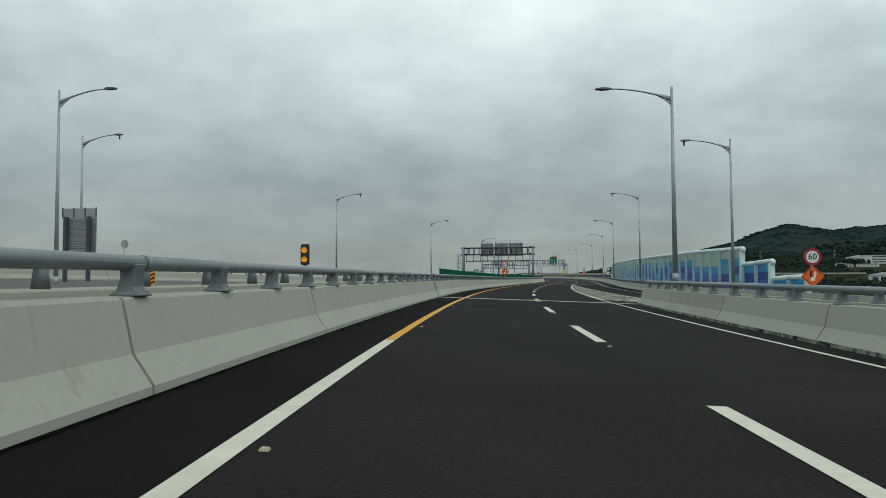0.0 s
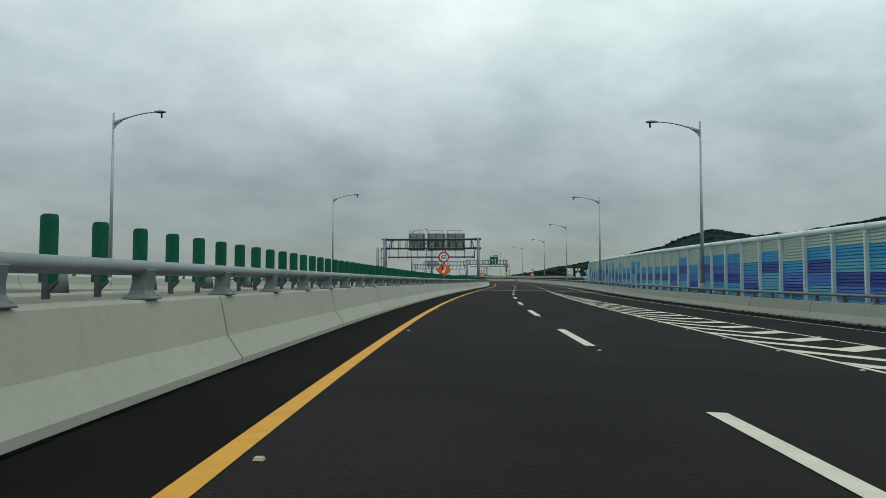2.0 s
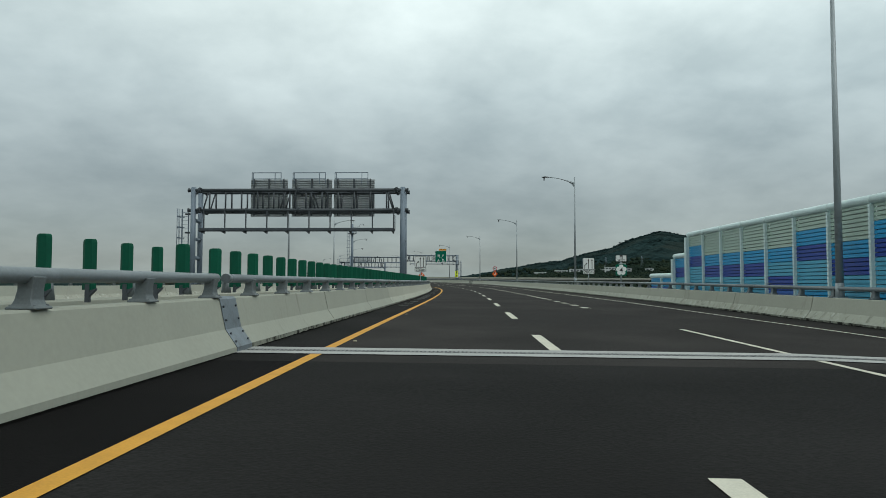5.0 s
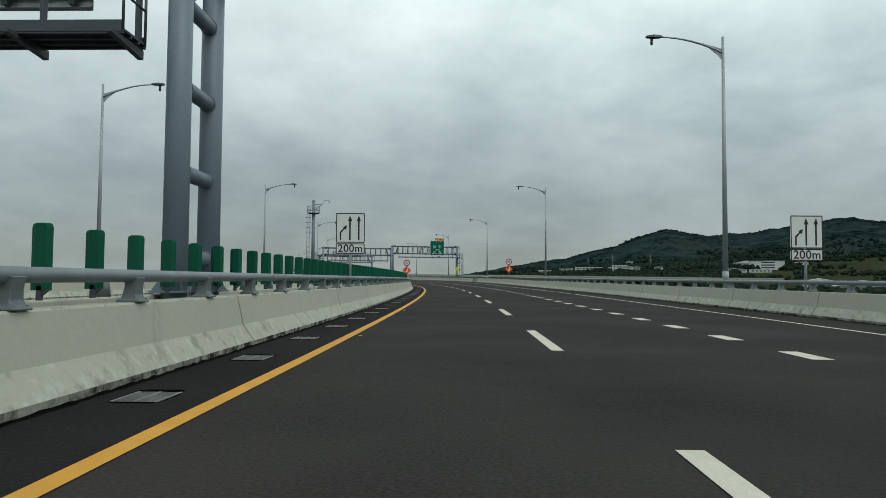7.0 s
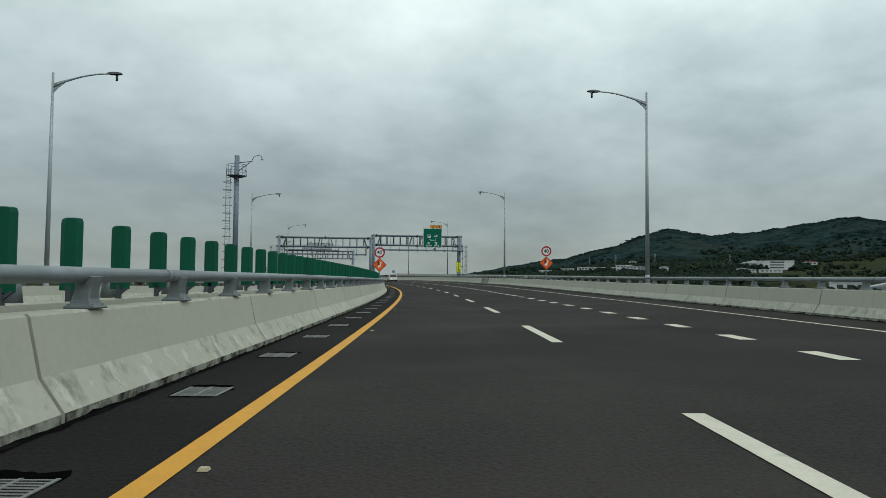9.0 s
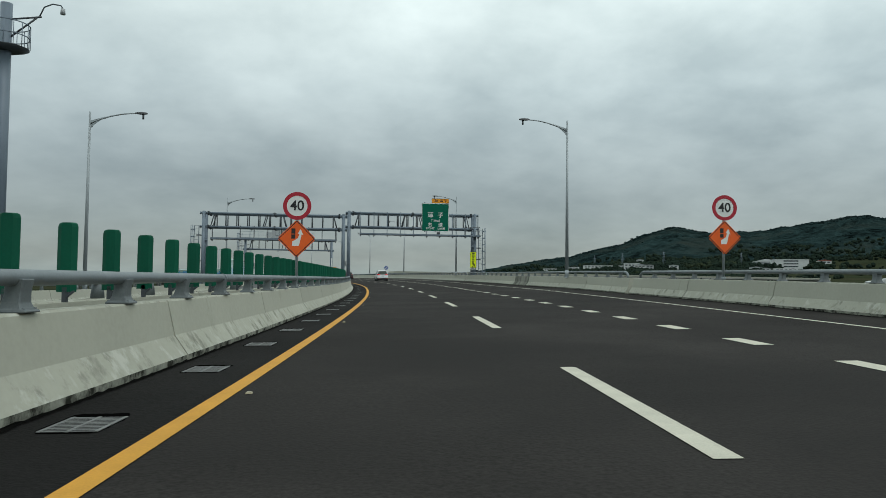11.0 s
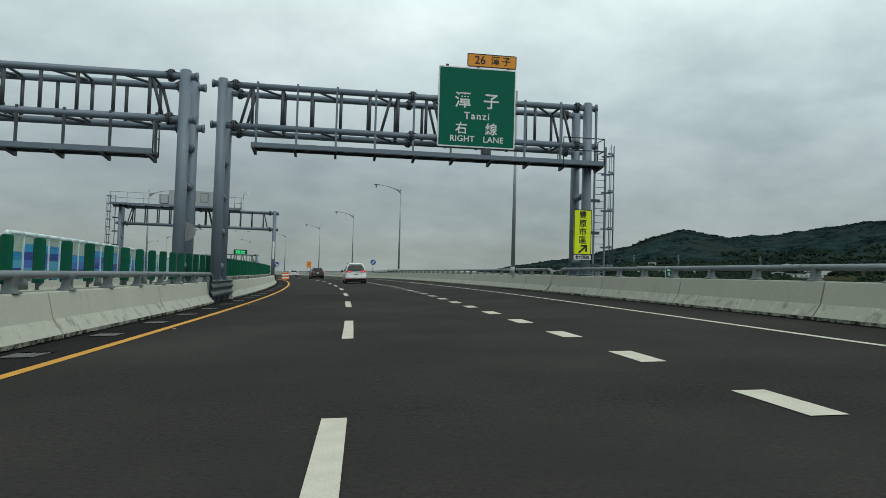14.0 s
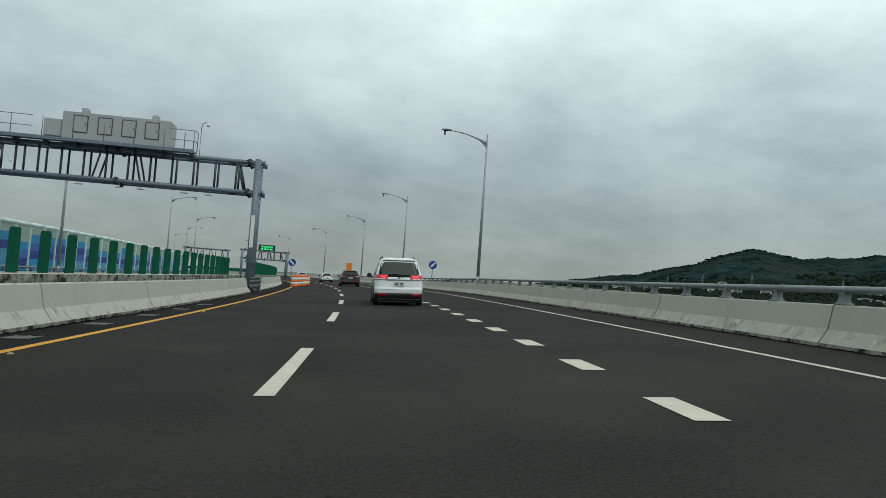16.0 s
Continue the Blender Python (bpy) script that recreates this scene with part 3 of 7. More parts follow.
def studs():
    bm = bmesh.new()
    r = bmesh.ops.create_cube(bm, size=1.0)
    bmesh.ops.transform(bm, verts=r["verts"], matrix=Matrix.Diagonal((0.06, 0.06, 0.016, 1)))
    for v in bm.verts:
        if v.co.z > 0:
            v.co.x *= 0.75
            v.co.y *= 0.7
    me = finish(bm, "road_stud", STUD)
    root = thing("road_studs", Matrix.Identity(4), "small raised reflector studs along the edge line", "road studs", kind="structure")
    for k in range(0, 42):
        shared("road_stud", me, root, lie(4.0 + 10 * k, 0.2, 0.012))
    for k in range(0, 8):
        shared("road_stud", me, root, lie(1.4 + 9.97 * k, 3.45, 0.012))
    for k in range(24):
        shared("road_stud", me, root, lie(39.4 + 2.6 * k, 6.70, 0.012))
        if k % 2:
            shared("road_stud", me, root, lie(39.0 + 2.6 * k, hatch_right(39.0 + 2.6 * k) + 0.16, 0.012))


studs()


def joints():
    """Pale concrete bands with a steel finger joint between them."""
    for s, right in zip(JOINTS, (8.6, 12.2)):
        bm = bmesh.new()
        for a, b in ((s - 0.46, s - 0.11), (s + 0.11, s + 0.46)):
            for d0, d1 in ((LEFT_FACE, 6.9), (6.9, right)):
                strip(bm, a, b, d0, d1, 0.012)
        root = tagged(new("expansion_joint", finish(bm, "expansion_joint", JOINT)), "pale concrete expansion joint with steel fingers across the asphalt", "expansion joint", kind="structure")
        bm = bmesh.new()
        for d0, d1 in ((LEFT_FACE, 6.9), (6.9, right)):
            strip(bm, s - 0.11, s + 0.11, d0, d1, 0.011)
        part("rubber_seal", bm, RUBBER_SEAL, root)
        bm = bmesh.new()
        d = LEFT_FACE + 0.03
        while d < right - 0.1:
            for a, b, e in ((s - 0.12, s + 0.07, 0.0), (s - 0.07, s + 0.12, 0.06)):
                strip(bm, a, b, d + e, d + e + 0.034, 0.015)
            d += 0.12
        tagged(part("finger_plate", bm, GRATE, root), kind="stuff")


joints()


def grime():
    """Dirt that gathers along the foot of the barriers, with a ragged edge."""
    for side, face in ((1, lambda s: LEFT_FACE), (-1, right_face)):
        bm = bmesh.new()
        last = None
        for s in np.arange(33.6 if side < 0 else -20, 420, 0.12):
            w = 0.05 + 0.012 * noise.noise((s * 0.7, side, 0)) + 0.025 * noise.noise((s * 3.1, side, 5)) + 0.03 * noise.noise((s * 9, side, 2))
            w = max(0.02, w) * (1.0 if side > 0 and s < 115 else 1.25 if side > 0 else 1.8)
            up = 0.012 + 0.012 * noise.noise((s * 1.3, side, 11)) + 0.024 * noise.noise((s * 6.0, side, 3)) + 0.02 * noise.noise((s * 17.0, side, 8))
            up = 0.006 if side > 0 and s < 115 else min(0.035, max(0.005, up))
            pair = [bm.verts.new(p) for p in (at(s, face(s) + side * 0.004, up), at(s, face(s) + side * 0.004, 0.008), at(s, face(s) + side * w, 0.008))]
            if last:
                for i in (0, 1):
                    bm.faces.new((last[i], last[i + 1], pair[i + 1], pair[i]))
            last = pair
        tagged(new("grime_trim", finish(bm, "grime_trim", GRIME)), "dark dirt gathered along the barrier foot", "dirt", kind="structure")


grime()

# ---------------------------------------------------------------- concrete barriers: separate cast lengths with dark joints
NEW_JERSEY = [(0.0, 0.0), (0.0, 0.075), (-0.17, 0.32), (-0.265, 0.745), (-0.285, 0.765), (-0.52, 0.765), (-0.54, 0.745), (-0.60, 0.0)]
MIRROR = [(-d, h) for d, h in NEW_JERSEY]


def barrier(name, outline, face, spans, label, length=6.25, knots=(), aged=(0, 0)):
    root = thing(name, Matrix.Identity(4), label, "barrier", kind="structure")
    for s0, s1 in spans:
        marks = [s0] + [c for c in knots if s0 + 2.5 < c < s1 - 2.5] + [s1]
        cuts = []
        for a, b in zip(marks, marks[1:]):
            n = max(1, round((b - a) / length))
            cuts += [a + (b - a) * k / n for k in range(n)]
        cuts.append(s1)
        for a, b in zip(cuts, cuts[1:]):
            a, b = a + 0.022, b - 0.022
            o = at(a, face(a))
            bm = bmesh.new()
            sweep(bm, outline, a, b, 2.0, o, shift=face)
            for e in bm.edges:
                e.smooth = e.calc_face_angle(0) < 0.5
            if a > 112 or outline is MIRROR:
                for k, f in enumerate(bm.faces):
                    f.material_index = 1 if k % len(outline) == 0 and len(f.verts) == 4 else 0
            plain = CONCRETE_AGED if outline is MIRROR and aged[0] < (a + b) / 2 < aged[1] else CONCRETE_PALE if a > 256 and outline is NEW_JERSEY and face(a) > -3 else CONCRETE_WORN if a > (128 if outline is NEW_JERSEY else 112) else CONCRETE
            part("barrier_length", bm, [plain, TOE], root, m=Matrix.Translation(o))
    return root


barrier("barrier_median", NEW_JERSEY, lambda s: LEFT_FACE, [(-70, 33.0), (33.5, 112.1), (112.5, 295.6), (300.2, 342.9), (348.4, 640)], "pale concrete safety barrier with sloped foot along the median", knots=(5.5, 11.6, 48.0, 60.8, 90.7, 139.8, 152.1, 160.7, 167.1, 173.4, 214.5, 220.8, 256.1, 306.6, 318.3))
barrier("barrier_outer", MIRROR, right_face, [(33.5, 112.1), (112.5, 250.55), (251.0, 300.9), (301.15, 640)], "pale concrete safety barrier with sloped foot on the outer edge", knots=(272.5, 277.2, 305.2, 317.1, 324.4), aged=(272.5, 277.2))
barrier("barrier_gore", MIRROR, table([(-80, 7.5), (10, 7.6), (33, 7.95)]), [(-70, 33.0)], "concrete safety barrier that ends at the joint before the gore")
barrier("barrier_ramp", NEW_JERSEY, table([(-80, 12.6), (10, 10.4), (33, 9.4)]), [(-70, 33.0)], "concrete barrier of the merging ramp")
barrier("barrier_ramp_outer", MIRROR, right_face, [(-70, 33.0)], "outer concrete barrier of the merging ramp")
barrier("barrier_opposite_median", MIRROR, lambda s: -3.2, [(-70, 33.0), (33.5, 112.1), (112.5, 640)], "concrete barrier of the opposite carriageway", 12.0)
barrier("blade_plinth", [(0.0, 0.0), (0.0, 0.92), (-0.02, 0.94), (-0.42, 0.94), (-0.44, 0.92), (-0.44, 0.0)], lambda s: -1.79, [(300.2, 343.8), (348.2, 560)], "low concrete wall that carries the glare blades", 10.0)
barrier("barrier_opposite_outer", NEW_JERSEY, left_outer, [(-70, 640)], "far concrete barrier of the opposite carriageway", 12.0)



def joint_covers():
    """Folded steel sheet over the gap of the barriers at each expansion joint, bolted to one side."""
    for s, outline, off in ((33.25, NEW_JERSEY, lambda s: LEFT_FACE), (112.3, NEW_JERSEY, lambda s: LEFT_FACE), (112.3, MIRROR, right_face), (33.25, MIRROR, right_face)):
        face = 1 if outline is NEW_JERSEY else -1
        line = [(d + face * 0.014, h) for d, h in outline[:4]] + [(d, h + 0.014) for d, h in outline[4:6]]
        o = at(s, off(s))
        bm = bmesh.new()
        sweep(bm, line, s - 0.34, s + 0.34, 0.4, o, shift=off, closed=False)
        bmesh.ops.recalc_face_normals(bm, faces=bm.faces)
        bmesh.ops.solidify(bm, geom=bm.faces[:], thickness=0.008)
        root = tagged(new("joint_cover", finish(bm, "joint_cover", COVER)), "folded galvanised steel cover over a barrier joint", "joint cover")
        root.matrix_basis = Matrix.Translation(o)
        for e in (-0.27, 0.27):
            for (d0, h0), (d1, h1) in ((line[1], line[2]), (line[2], line[3])):
                for u in (0.3, 0.75):
                    bm = bmesh.new()
                    p = at(s + e, off(s + e) + d0 + (d1 - d0) * u, h0 + (h1 - h0) * u) - o
                    q = at(s + e, off(s + e) + d0 + (d1 - d0) * u + face * 0.02, h0 + (h1 - h0) * u + 0.004) - o
                    tube(bm, p, q, 0.018, seg=6)
                    part("bolt", bm, GANTRY_DARK, root)


joint_covers()

# ---------------------------------------------------------------- guard rail on top of the barriers


def post_mesh():
    """Cast post: broad flared foot, waisted web with a notch, cradle for the tube."""
    bm = bmesh.new()
    rows = []
    for h, wx, wy, off in ((0.0, 0.13, 0.125, 0.0), (0.022, 0.128, 0.122, 0.0), (0.04, 0.09, 0.105, 0.0), (0.09, 0.072, 0.092, 0.0), (0.18, 0.066, 0.082, 0.01), (0.26, 0.072, 0.085, 0.015), (0.30, 0.078, 0.092, 0.015)):
        rows.append([bm.verts.new((off + sx * wx, sy * wy, h)) for sx, sy in ((-1, -1), (1, -1), (1, 1), (-1, 1))])
    for r0, r1 in zip(rows, rows[1:]):
        for i in range(4):
            bm.faces.new((r0[i], r0[(i + 1) % 4], r1[(i + 1) % 4], r1[i]))
    bm.faces.new(rows[0][::-1])
    bm.faces.new(rows[-1])
    bmesh.ops.bevel(bm, geom=list(bm.edges), offset=0.008, segments=1, affect="EDGES")
    for x in (-0.085, 0.085):
        for y in (-0.09, 0.09):
            tube(bm, (x * 1.2, y, 0.02), (x * 1.2, y, 0.045), 0.012, seg=6)
    return finish(bm, "rail_post", POSTMAT)


POST_MESH = post_mesh()


def rail_of(name, d, spans, label, first=None, radius=0.067, top=1.045, gap=2.05, bent=()):
    off = d if callable(d) else (lambda s: d)
    for s0, s1 in spans:
        root = thing(name, Matrix.Identity(4), label, "guard rail")
        n = max(1, round((s1 - s0) / 8.5))
        for k in range(n):
            a, b = s0 + (s1 - s0) * k / n, s0 + (s1 - s0) * (k + 1) / n
            pts = [at(a + (b - a) * j / 4, off(a + (b - a) * j / 4), top) for j in range(5)]
            o = pts[0].copy()
            bm = bmesh.new()
            pipe(bm, [p - o for p in pts], [radius] * 5, 12)
            tube(bm, pts[0] - o, pts[0] - o + (pts[1] - pts[0]).normalized() * 0.12, radius + 0.006, seg=12)
            part("rail_tube", bm, RAIL, root, m=Matrix.Translation(o))
        for s, sign in ((s0, -1), (s1, 1)):
            if s in bent:
                pts = [at(s, off(s), top), at(s + sign * 0.25, off(s), top - 0.03), at(s + sign * 0.42, off(s), top - 0.12), at(s + sign * 0.48, off(s), top - 0.34)]
                o = pts[0].copy()
                bm = bmesh.new()
                pipe(bm, [p - o for p in pts], [radius] * 4, 12)
                part("rail_end", bm, RAIL, root, m=Matrix.Translation(o))
        first, gap = {-30: (0.36, 1.97), 33.4: (0.57, 2.05), 112.5: (1.18, 2.07)}.get(s0, (0.65, 2.05))
        s = s0 + first
        while s < s1:
            shared("rail_post", POST_MESH, root, stand(s, off(s), 0.765) @ Matrix.Diagonal((1, 1, 0.9, 1)))
            s += gap


RAIL_LABEL = "grey galvanised tube rail on cast posts above the barrier"
rail_of("guard_rail", -1.52, [(-30, 33.0), (33.4, 112.1), (112.5, 296.6)], RAIL_LABEL, bent=(296.6,))
rail_of("guard_rail", lambda s: right_face(s) + 0.40, [(34.2, 112.1), (112.5, 249.5), (252.2, 299.9), (302.0, 470)], RAIL_LABEL, bent=(249.5, 252.2, 299.9, 302.0))
rail_of("guard_rail", table([(-80, 7.9), (10, 8.0), (33, 8.35)]), [(-20, 32.8)], RAIL_LABEL)
rail_of("guard_rail", table([(-80, 12.2), (10, 10.0), (33, 9.0)]), [(-20, 32.8)], RAIL_LABEL)
rail_of("guard_rail", lambda s: right_face(s) + 0.40, [(0, 33)], RAIL_LABEL)


def far_rail(name, off, s0, s1, label):
    bm = bmesh.new()
    pipe(bm, [at(s, off(s), 1.045) for s in np.arange(s0, s1, 4.0)], [0.067] * len(np.arange(s0, s1, 4.0)), 8)
    root = thing(name, Matrix.Identity(4), label, "guard rail")
    part("rail_tube", bm, RAIL, root)
    bm = bmesh.new()
    s = s0
    while s < s1:
        p = at(s, off(s), 0.765)
        tube(bm, p, p + Vector((0, 0, 0.24)), 0.10, 0.07, 6)
        s += 2.03
    tagged(part("rail_post", bm, POSTMAT, root), kind="stuff")


far_rail("guard_rail", lambda s: -2.78, -30, 300, "tube rail of the opposite carriageway")
far_rail("guard_rail", lambda s: left_outer(s) - 0.4, -40, 560, "tube rail on the far barrier")
far_rail("guard_rail", lambda s: right_face(s) + 0.4, 470, 640, "tube rail on the distant outer barrier")

# ---------------------------------------------------------------- street lamps


def lamp_mesh_parts(sensor=True, foot=-0.05):
    """Pole on the barrier, bowed arm over the road with gusset, flat head."""
    pole = bmesh.new()
    tube(pole, (0, 0, foot), (0, 0, 10.25), 0.118, 0.055, 14)
    tube(pole, (0, 0, -0.06), (0, 0, 0.40), 0.135, 0.122, 14)
    box(pole, -0.16, -0.16, foot - 0.03, 0.16, 0.16, foot + 0.03)
    arm = bmesh.new()
    pts, rad = [], []
    for k in range(9):
        u = k / 8
        pts.append((2.62 * u, 0, 9.55 + 0.68 * math.sin(u * math.pi / 2) ** 0.85))
        rad.append(0.055 - 0.022 * u)
    pipe(arm, pts, rad, 8)
    gusset = [(0.0, 9.2), (0.0, 9.72), (0.85, 9.98), (0.6, 9.78), (0.25, 9.5)]
    prism(arm, gusset, -0.012, 0.012)
    head = bmesh.new()
    rows = []
    for x, w, h in ((2.52, 0.06, 0.03), (2.66, 0.13, 0.06), (2.92, 0.16, 0.07), (3.17, 0.11, 0.045), (3.23, 0.04, 0.02)):
        rows.append([head.verts.new((x, sy * w, 10.24 + sz * h)) for sy, sz in ((-1, -0.6), (1, -0.6), (0.7, 1), (-0.7, 1))])
    for r0, r1 in zip(rows, rows[1:]):
        for i in range(4):
            head.faces.new((r0[i], r0[(i + 1) % 4], r1[(i + 1) % 4], r1[i]))
    head.faces.new(rows[0][::-1])
    head.faces.new(rows[-1])
    node = bmesh.new()
    if sensor:
        tube(node, (2.98, 0, 10.2), (2.98, 0, 9.9), 0.06, 0.055, 10)
    return pole, arm, head, node


def lamps():
    made = {}
    rows = [(83.5, 14.66, -1), (123.8, 13.4, -1), (170.5, 13.05, -1), (217, 13.2, -1), (262.3, 12.92, -1), (307.8, 12.76, -1), (351.7, 12.81, -1), (389.2, 12.95, -1), (423.5, 13.05, -1), (462, 12.95, -1), (505, 13, -1), (550, 13, -1),
            (48.7, 16.59, -1), (30.6, 9.15, -1), (80.0, -20.5, 1), (122.6, -18.32, 1), (177.4, -16.5, 1), (213.7, -16.44, 1), (259.6, -16.14, 1), (305.9, -16.0, 1), (358.3, -16.0, 1), (403.5, -16.0, 1), (440, -14.6, 1), (475, -16.0, 1), (520, -16.0, 1),
            (34.5, -21.5, 1), (48.5, -30.0, 1)]
    for s, d, side in rows:
        plain = s < 40
        rise = {34.5: -0.85, 48.5: -0.26, 30.6: 0.33, 170.5: 0.25, 80.0: -0.45, 83.5: 0.15, 48.7: -0.3, 122.6: 0.16, 213.7: -0.18, 262.3: -0.04}.get(s, 0.0)
        m = stand(s, d, 0.81 + rise, 180 if side < 0 else 0)
        if s == 30.6:
            m = m @ Matrix.Diagonal((1, 1, 0.81, 1))
        key = (plain, s == 30.6, rise > 0)
        if key in made:
            copy_thing(made[key], m)
            continue
        root = thing("street_lamp", m, "tall grey street lamp with bowed arm" + ("" if plain else " and sensor below its head"), "street lamp", "lamps along the viaduct")
        pole, arm, head, node = lamp_mesh_parts(not plain, -0.4 if rise > 0 else -0.05)
        part("pole", pole, LAMPPOLE, root)
        part("arm", arm, LAMPPOLE, root)
        hd = part("head", head, LAMPHEAD, root, "dark lamp head")
        if plain:
            node.free()
        else:
            part("sensor", node, LAMPHEAD, hd)
        made[key] = root


lamps()

# ---------------------------------------------------------------- green glare blades along the median


def blades():
    bm = bmesh.new()
    rows = []
    for h, w in ((0.0, 0.078), (0.50, 0.078), (0.525, 0.072), (0.535, 0.058)):
        rows.append([bm.verts.new((x * w, y, h)) for x, y in ((-1, 0.015), (-0.5, -0.018), (0.5, -0.018), (1, 0.015), (0.5, 0.022), (-0.5, 0.022))])
    for r0, r1 in zip(rows, rows[1:]):
        for i in range(6):
            bm.faces.new((r0[i], r0[(i + 1) % 6], r1[(i + 1) % 6], r1[i]))
    bm.faces.new(rows[0][::-1])
    bm.faces.new(rows[-1])
    blade = finish(bm, "blade", GREEN)
    bm = bmesh.new()
    rows = []
    for h, w in ((0.0, 0.105), (0.81, 0.105), (0.85, 0.095), (0.865, 0.07)):
        rows.append([bm.verts.new((x * w, y, h)) for x, y in ((-1, 0.015), (-0.5, -0.02), (0.5, -0.02), (1, 0.015), (0.5, 0.025), (-0.5, 0.025))])
    for r0, r1 in zip(rows, rows[1:]):
        for i in range(6):
            bm.faces.new((r0[i], r0[(i + 1) % 6], r1[(i + 1) % 6], r1[i]))
    bm.faces.new(rows[0][::-1])
    bm.faces.new(rows[-1])
    tall_blade = finish(bm, "blade", GREEN)
    bm = bmesh.new()
    box(bm, -0.03, -0.02, -0.13, 0.02, 0.02, 0.06)
    prism(bm, [(0.0, -0.02), (0.09, 0.02), (0.09, 0.0), (0.0, -0.09)], -0.015, 0.015)
    bracket = finish(bm, "bracket", GANTRY_DARK)
    root = thing("glare_screen", Matrix.Identity(4), "row of green plastic glare blades on the median barrier", "glare screen")
    rest = bmesh.new()
    places = [float(np.interp(k, [0, 19, 45, 52, 64, 87], [40.86, 55.87, 77.07, 82.85, 92.95, 112.0])) for k in range(88)]
    # the pitch widens along the bend
    places += [float(np.interp(k, [0, 21, 27, 35, 44, 55, 102, 110, 116, 119, 127, 130, 136, 152, 157, 172, 191, 382], [113.3, 134.35, 140.15, 147.96, 156.55, 167.3, 215.4, 224.06, 230.69, 233.9, 243.4, 246.95, 253.6, 272.64, 278.6, 296.4, 319.58, 560])) for k in range(380)]
    for k, s in enumerate(places):
        if 340 < s < 349:
            continue
        form = blade if s < 112 else tall_blade
        base = 0.90 if s < 296.5 else 0.93
        tip = 1.45 if s < 112 else float(np.interp(s, [112, 165, 255, 290, 297], [1.53, 1.55, 1.67, 1.70, 1.765]))
        m = stand(s, -1.98, base) @ Matrix.Diagonal((1, 1, (tip - base) / (0.535 if s < 112 else 0.865), 1))
        if k < 300:
            b = shared("blade", form, root, m)
            if s < 296.5:
                shared("bracket", bracket, b, Matrix.Identity(4))
        else:
            vs = [rest.verts.new(m @ v.co) for v in form.vertices]
            for p in form.polygons:
                rest.faces.new([vs[i] for i in p.vertices])
    tagged(part("blade_screen", rest, GREEN, root), kind="stuff")


blades()

# ---------------------------------------------------------------- overhead gantries


def gantry(name, s, d0, d1, top, label, walkway=True, ladder=None, depth=1.42, post_r=0.2, drop=1.55, base=-0.8, hang=1.0, lift=0.0, ends=(0.8, 0.35), full=False, climb=None, bays=13, steel=None):
    """Two double-post legs with rungs, a box truss of four chords between them, a walkway hung below. ends: how far the walkway stays off the posts; climb: top of the ladder."""
    o = stand(s, d0, lift)
    p1 = at(s, d1, lift)
    base -= lift
    across = (p1 - o.translation)
    span = math.hypot(across.x, across.y)
    yaw = math.degrees(math.atan2(across.y, across.x))
    root = thing(name, Matrix.Translation(o.translation) @ pose(0, 0, 0, 0, 0, yaw), label, "gantry")
    rise = across.z
    half = depth / 2
    for x, z0 in ((0.0, 0.0), (span, rise)):
        for y in (-half, half):
            bm = bmesh.new()
            tube(bm, (x, y, z0 + base), (x, y, top + 0.18), post_r, post_r * 0.92, 20)
            tube(bm, (x, y, top + 0.16), (x, y, top + 0.21), post_r * 0.75, seg=20)
            box(bm, x - 0.28, y - 0.28, z0 + 0.79, x + 0.28, y + 0.28, z0 + 0.825)
            for a in range(4):
                e = Vector((math.cos(a * math.pi / 2 + 0.785), math.sin(a * math.pi / 2 + 0.785), 0))
                v = [bm.verts.new(Vector((x, y, z0)) + e * r + Vector((0, 0, h))) for r, h in ((post_r - 0.01, 0.82), (0.36, 0.82), (0.34, 0.86), (post_r - 0.01, 1.05))]
                bm.faces.new(v)
            part("post", bm, GANTRY, root)
        z = z0 + 1.35
        while z < top - drop - 0.2:
            bm = bmesh.new()
            tube(bm, (x, -half, z), (x, half, z), 0.13, seg=14)
            for y in (-half + post_r - 0.02, half - post_r - 0.01):
                tube(bm, (x, y, z), (x, y + 0.03, z), 0.15, seg=14)
            part("rung", bm, GANTRY, root)
            z += 1.36
    for level in (top, top - drop):
        for y in (-half + 0.02, half - 0.02):
            bm = bmesh.new()
            tube(bm, (-0.35, y, level), (span + 0.35, y, level), 0.122, seg=14)
            for x in (-0.36, span + 0.36):
                tube(bm, (x - 0.04, y, level), (x + 0.04, y, level), 0.15, seg=14)
            part("chord", bm, steel or GANTRY, root)
            for x in (0.46, span / 2, span - 0.46):
                bm = bmesh.new()
                for e in (-0.035, 0.035):
                    tube(bm, (x + e - 0.02, y, level), (x + e + 0.02, y, level), 0.215, seg=18)
                for k in range(8):
                    a = k * math.pi / 4 + 0.2
                    tube(bm, (x - 0.10, y + 0.17 * math.cos(a), level + 0.17 * math.sin(a)), (x + 0.10, y + 0.17 * math.cos(a), level + 0.17 * math.sin(a)), 0.022, seg=6)
                for k in range(4):
                    a = k * math.pi / 2 + 0.785
                    c, w = math.cos(a), math.sin(a)
                    for g in (-1, 1):
                        bm.faces.new([bm.verts.new((x + g * u, y + r * c, level + r * w)) for u, r in ((0.05, 0.11), (0.05, 0.21), (0.20, 0.13), (0.24, 0.11))])
                part("flange", bm, GANTRY_DARK, root)
    bay = span / bays
    for k in range(1, bays):
        x = bay * k
        for y in (-half + 0.02, half - 0.02):
            bm = bmesh.new()
            tube(bm, (x, y, top - drop), (x, y, top), 0.062, seg=10)
            part("vertical", bm, GANTRY_DARK, root)
        for level in (top, top - drop):
            bm = bmesh.new()
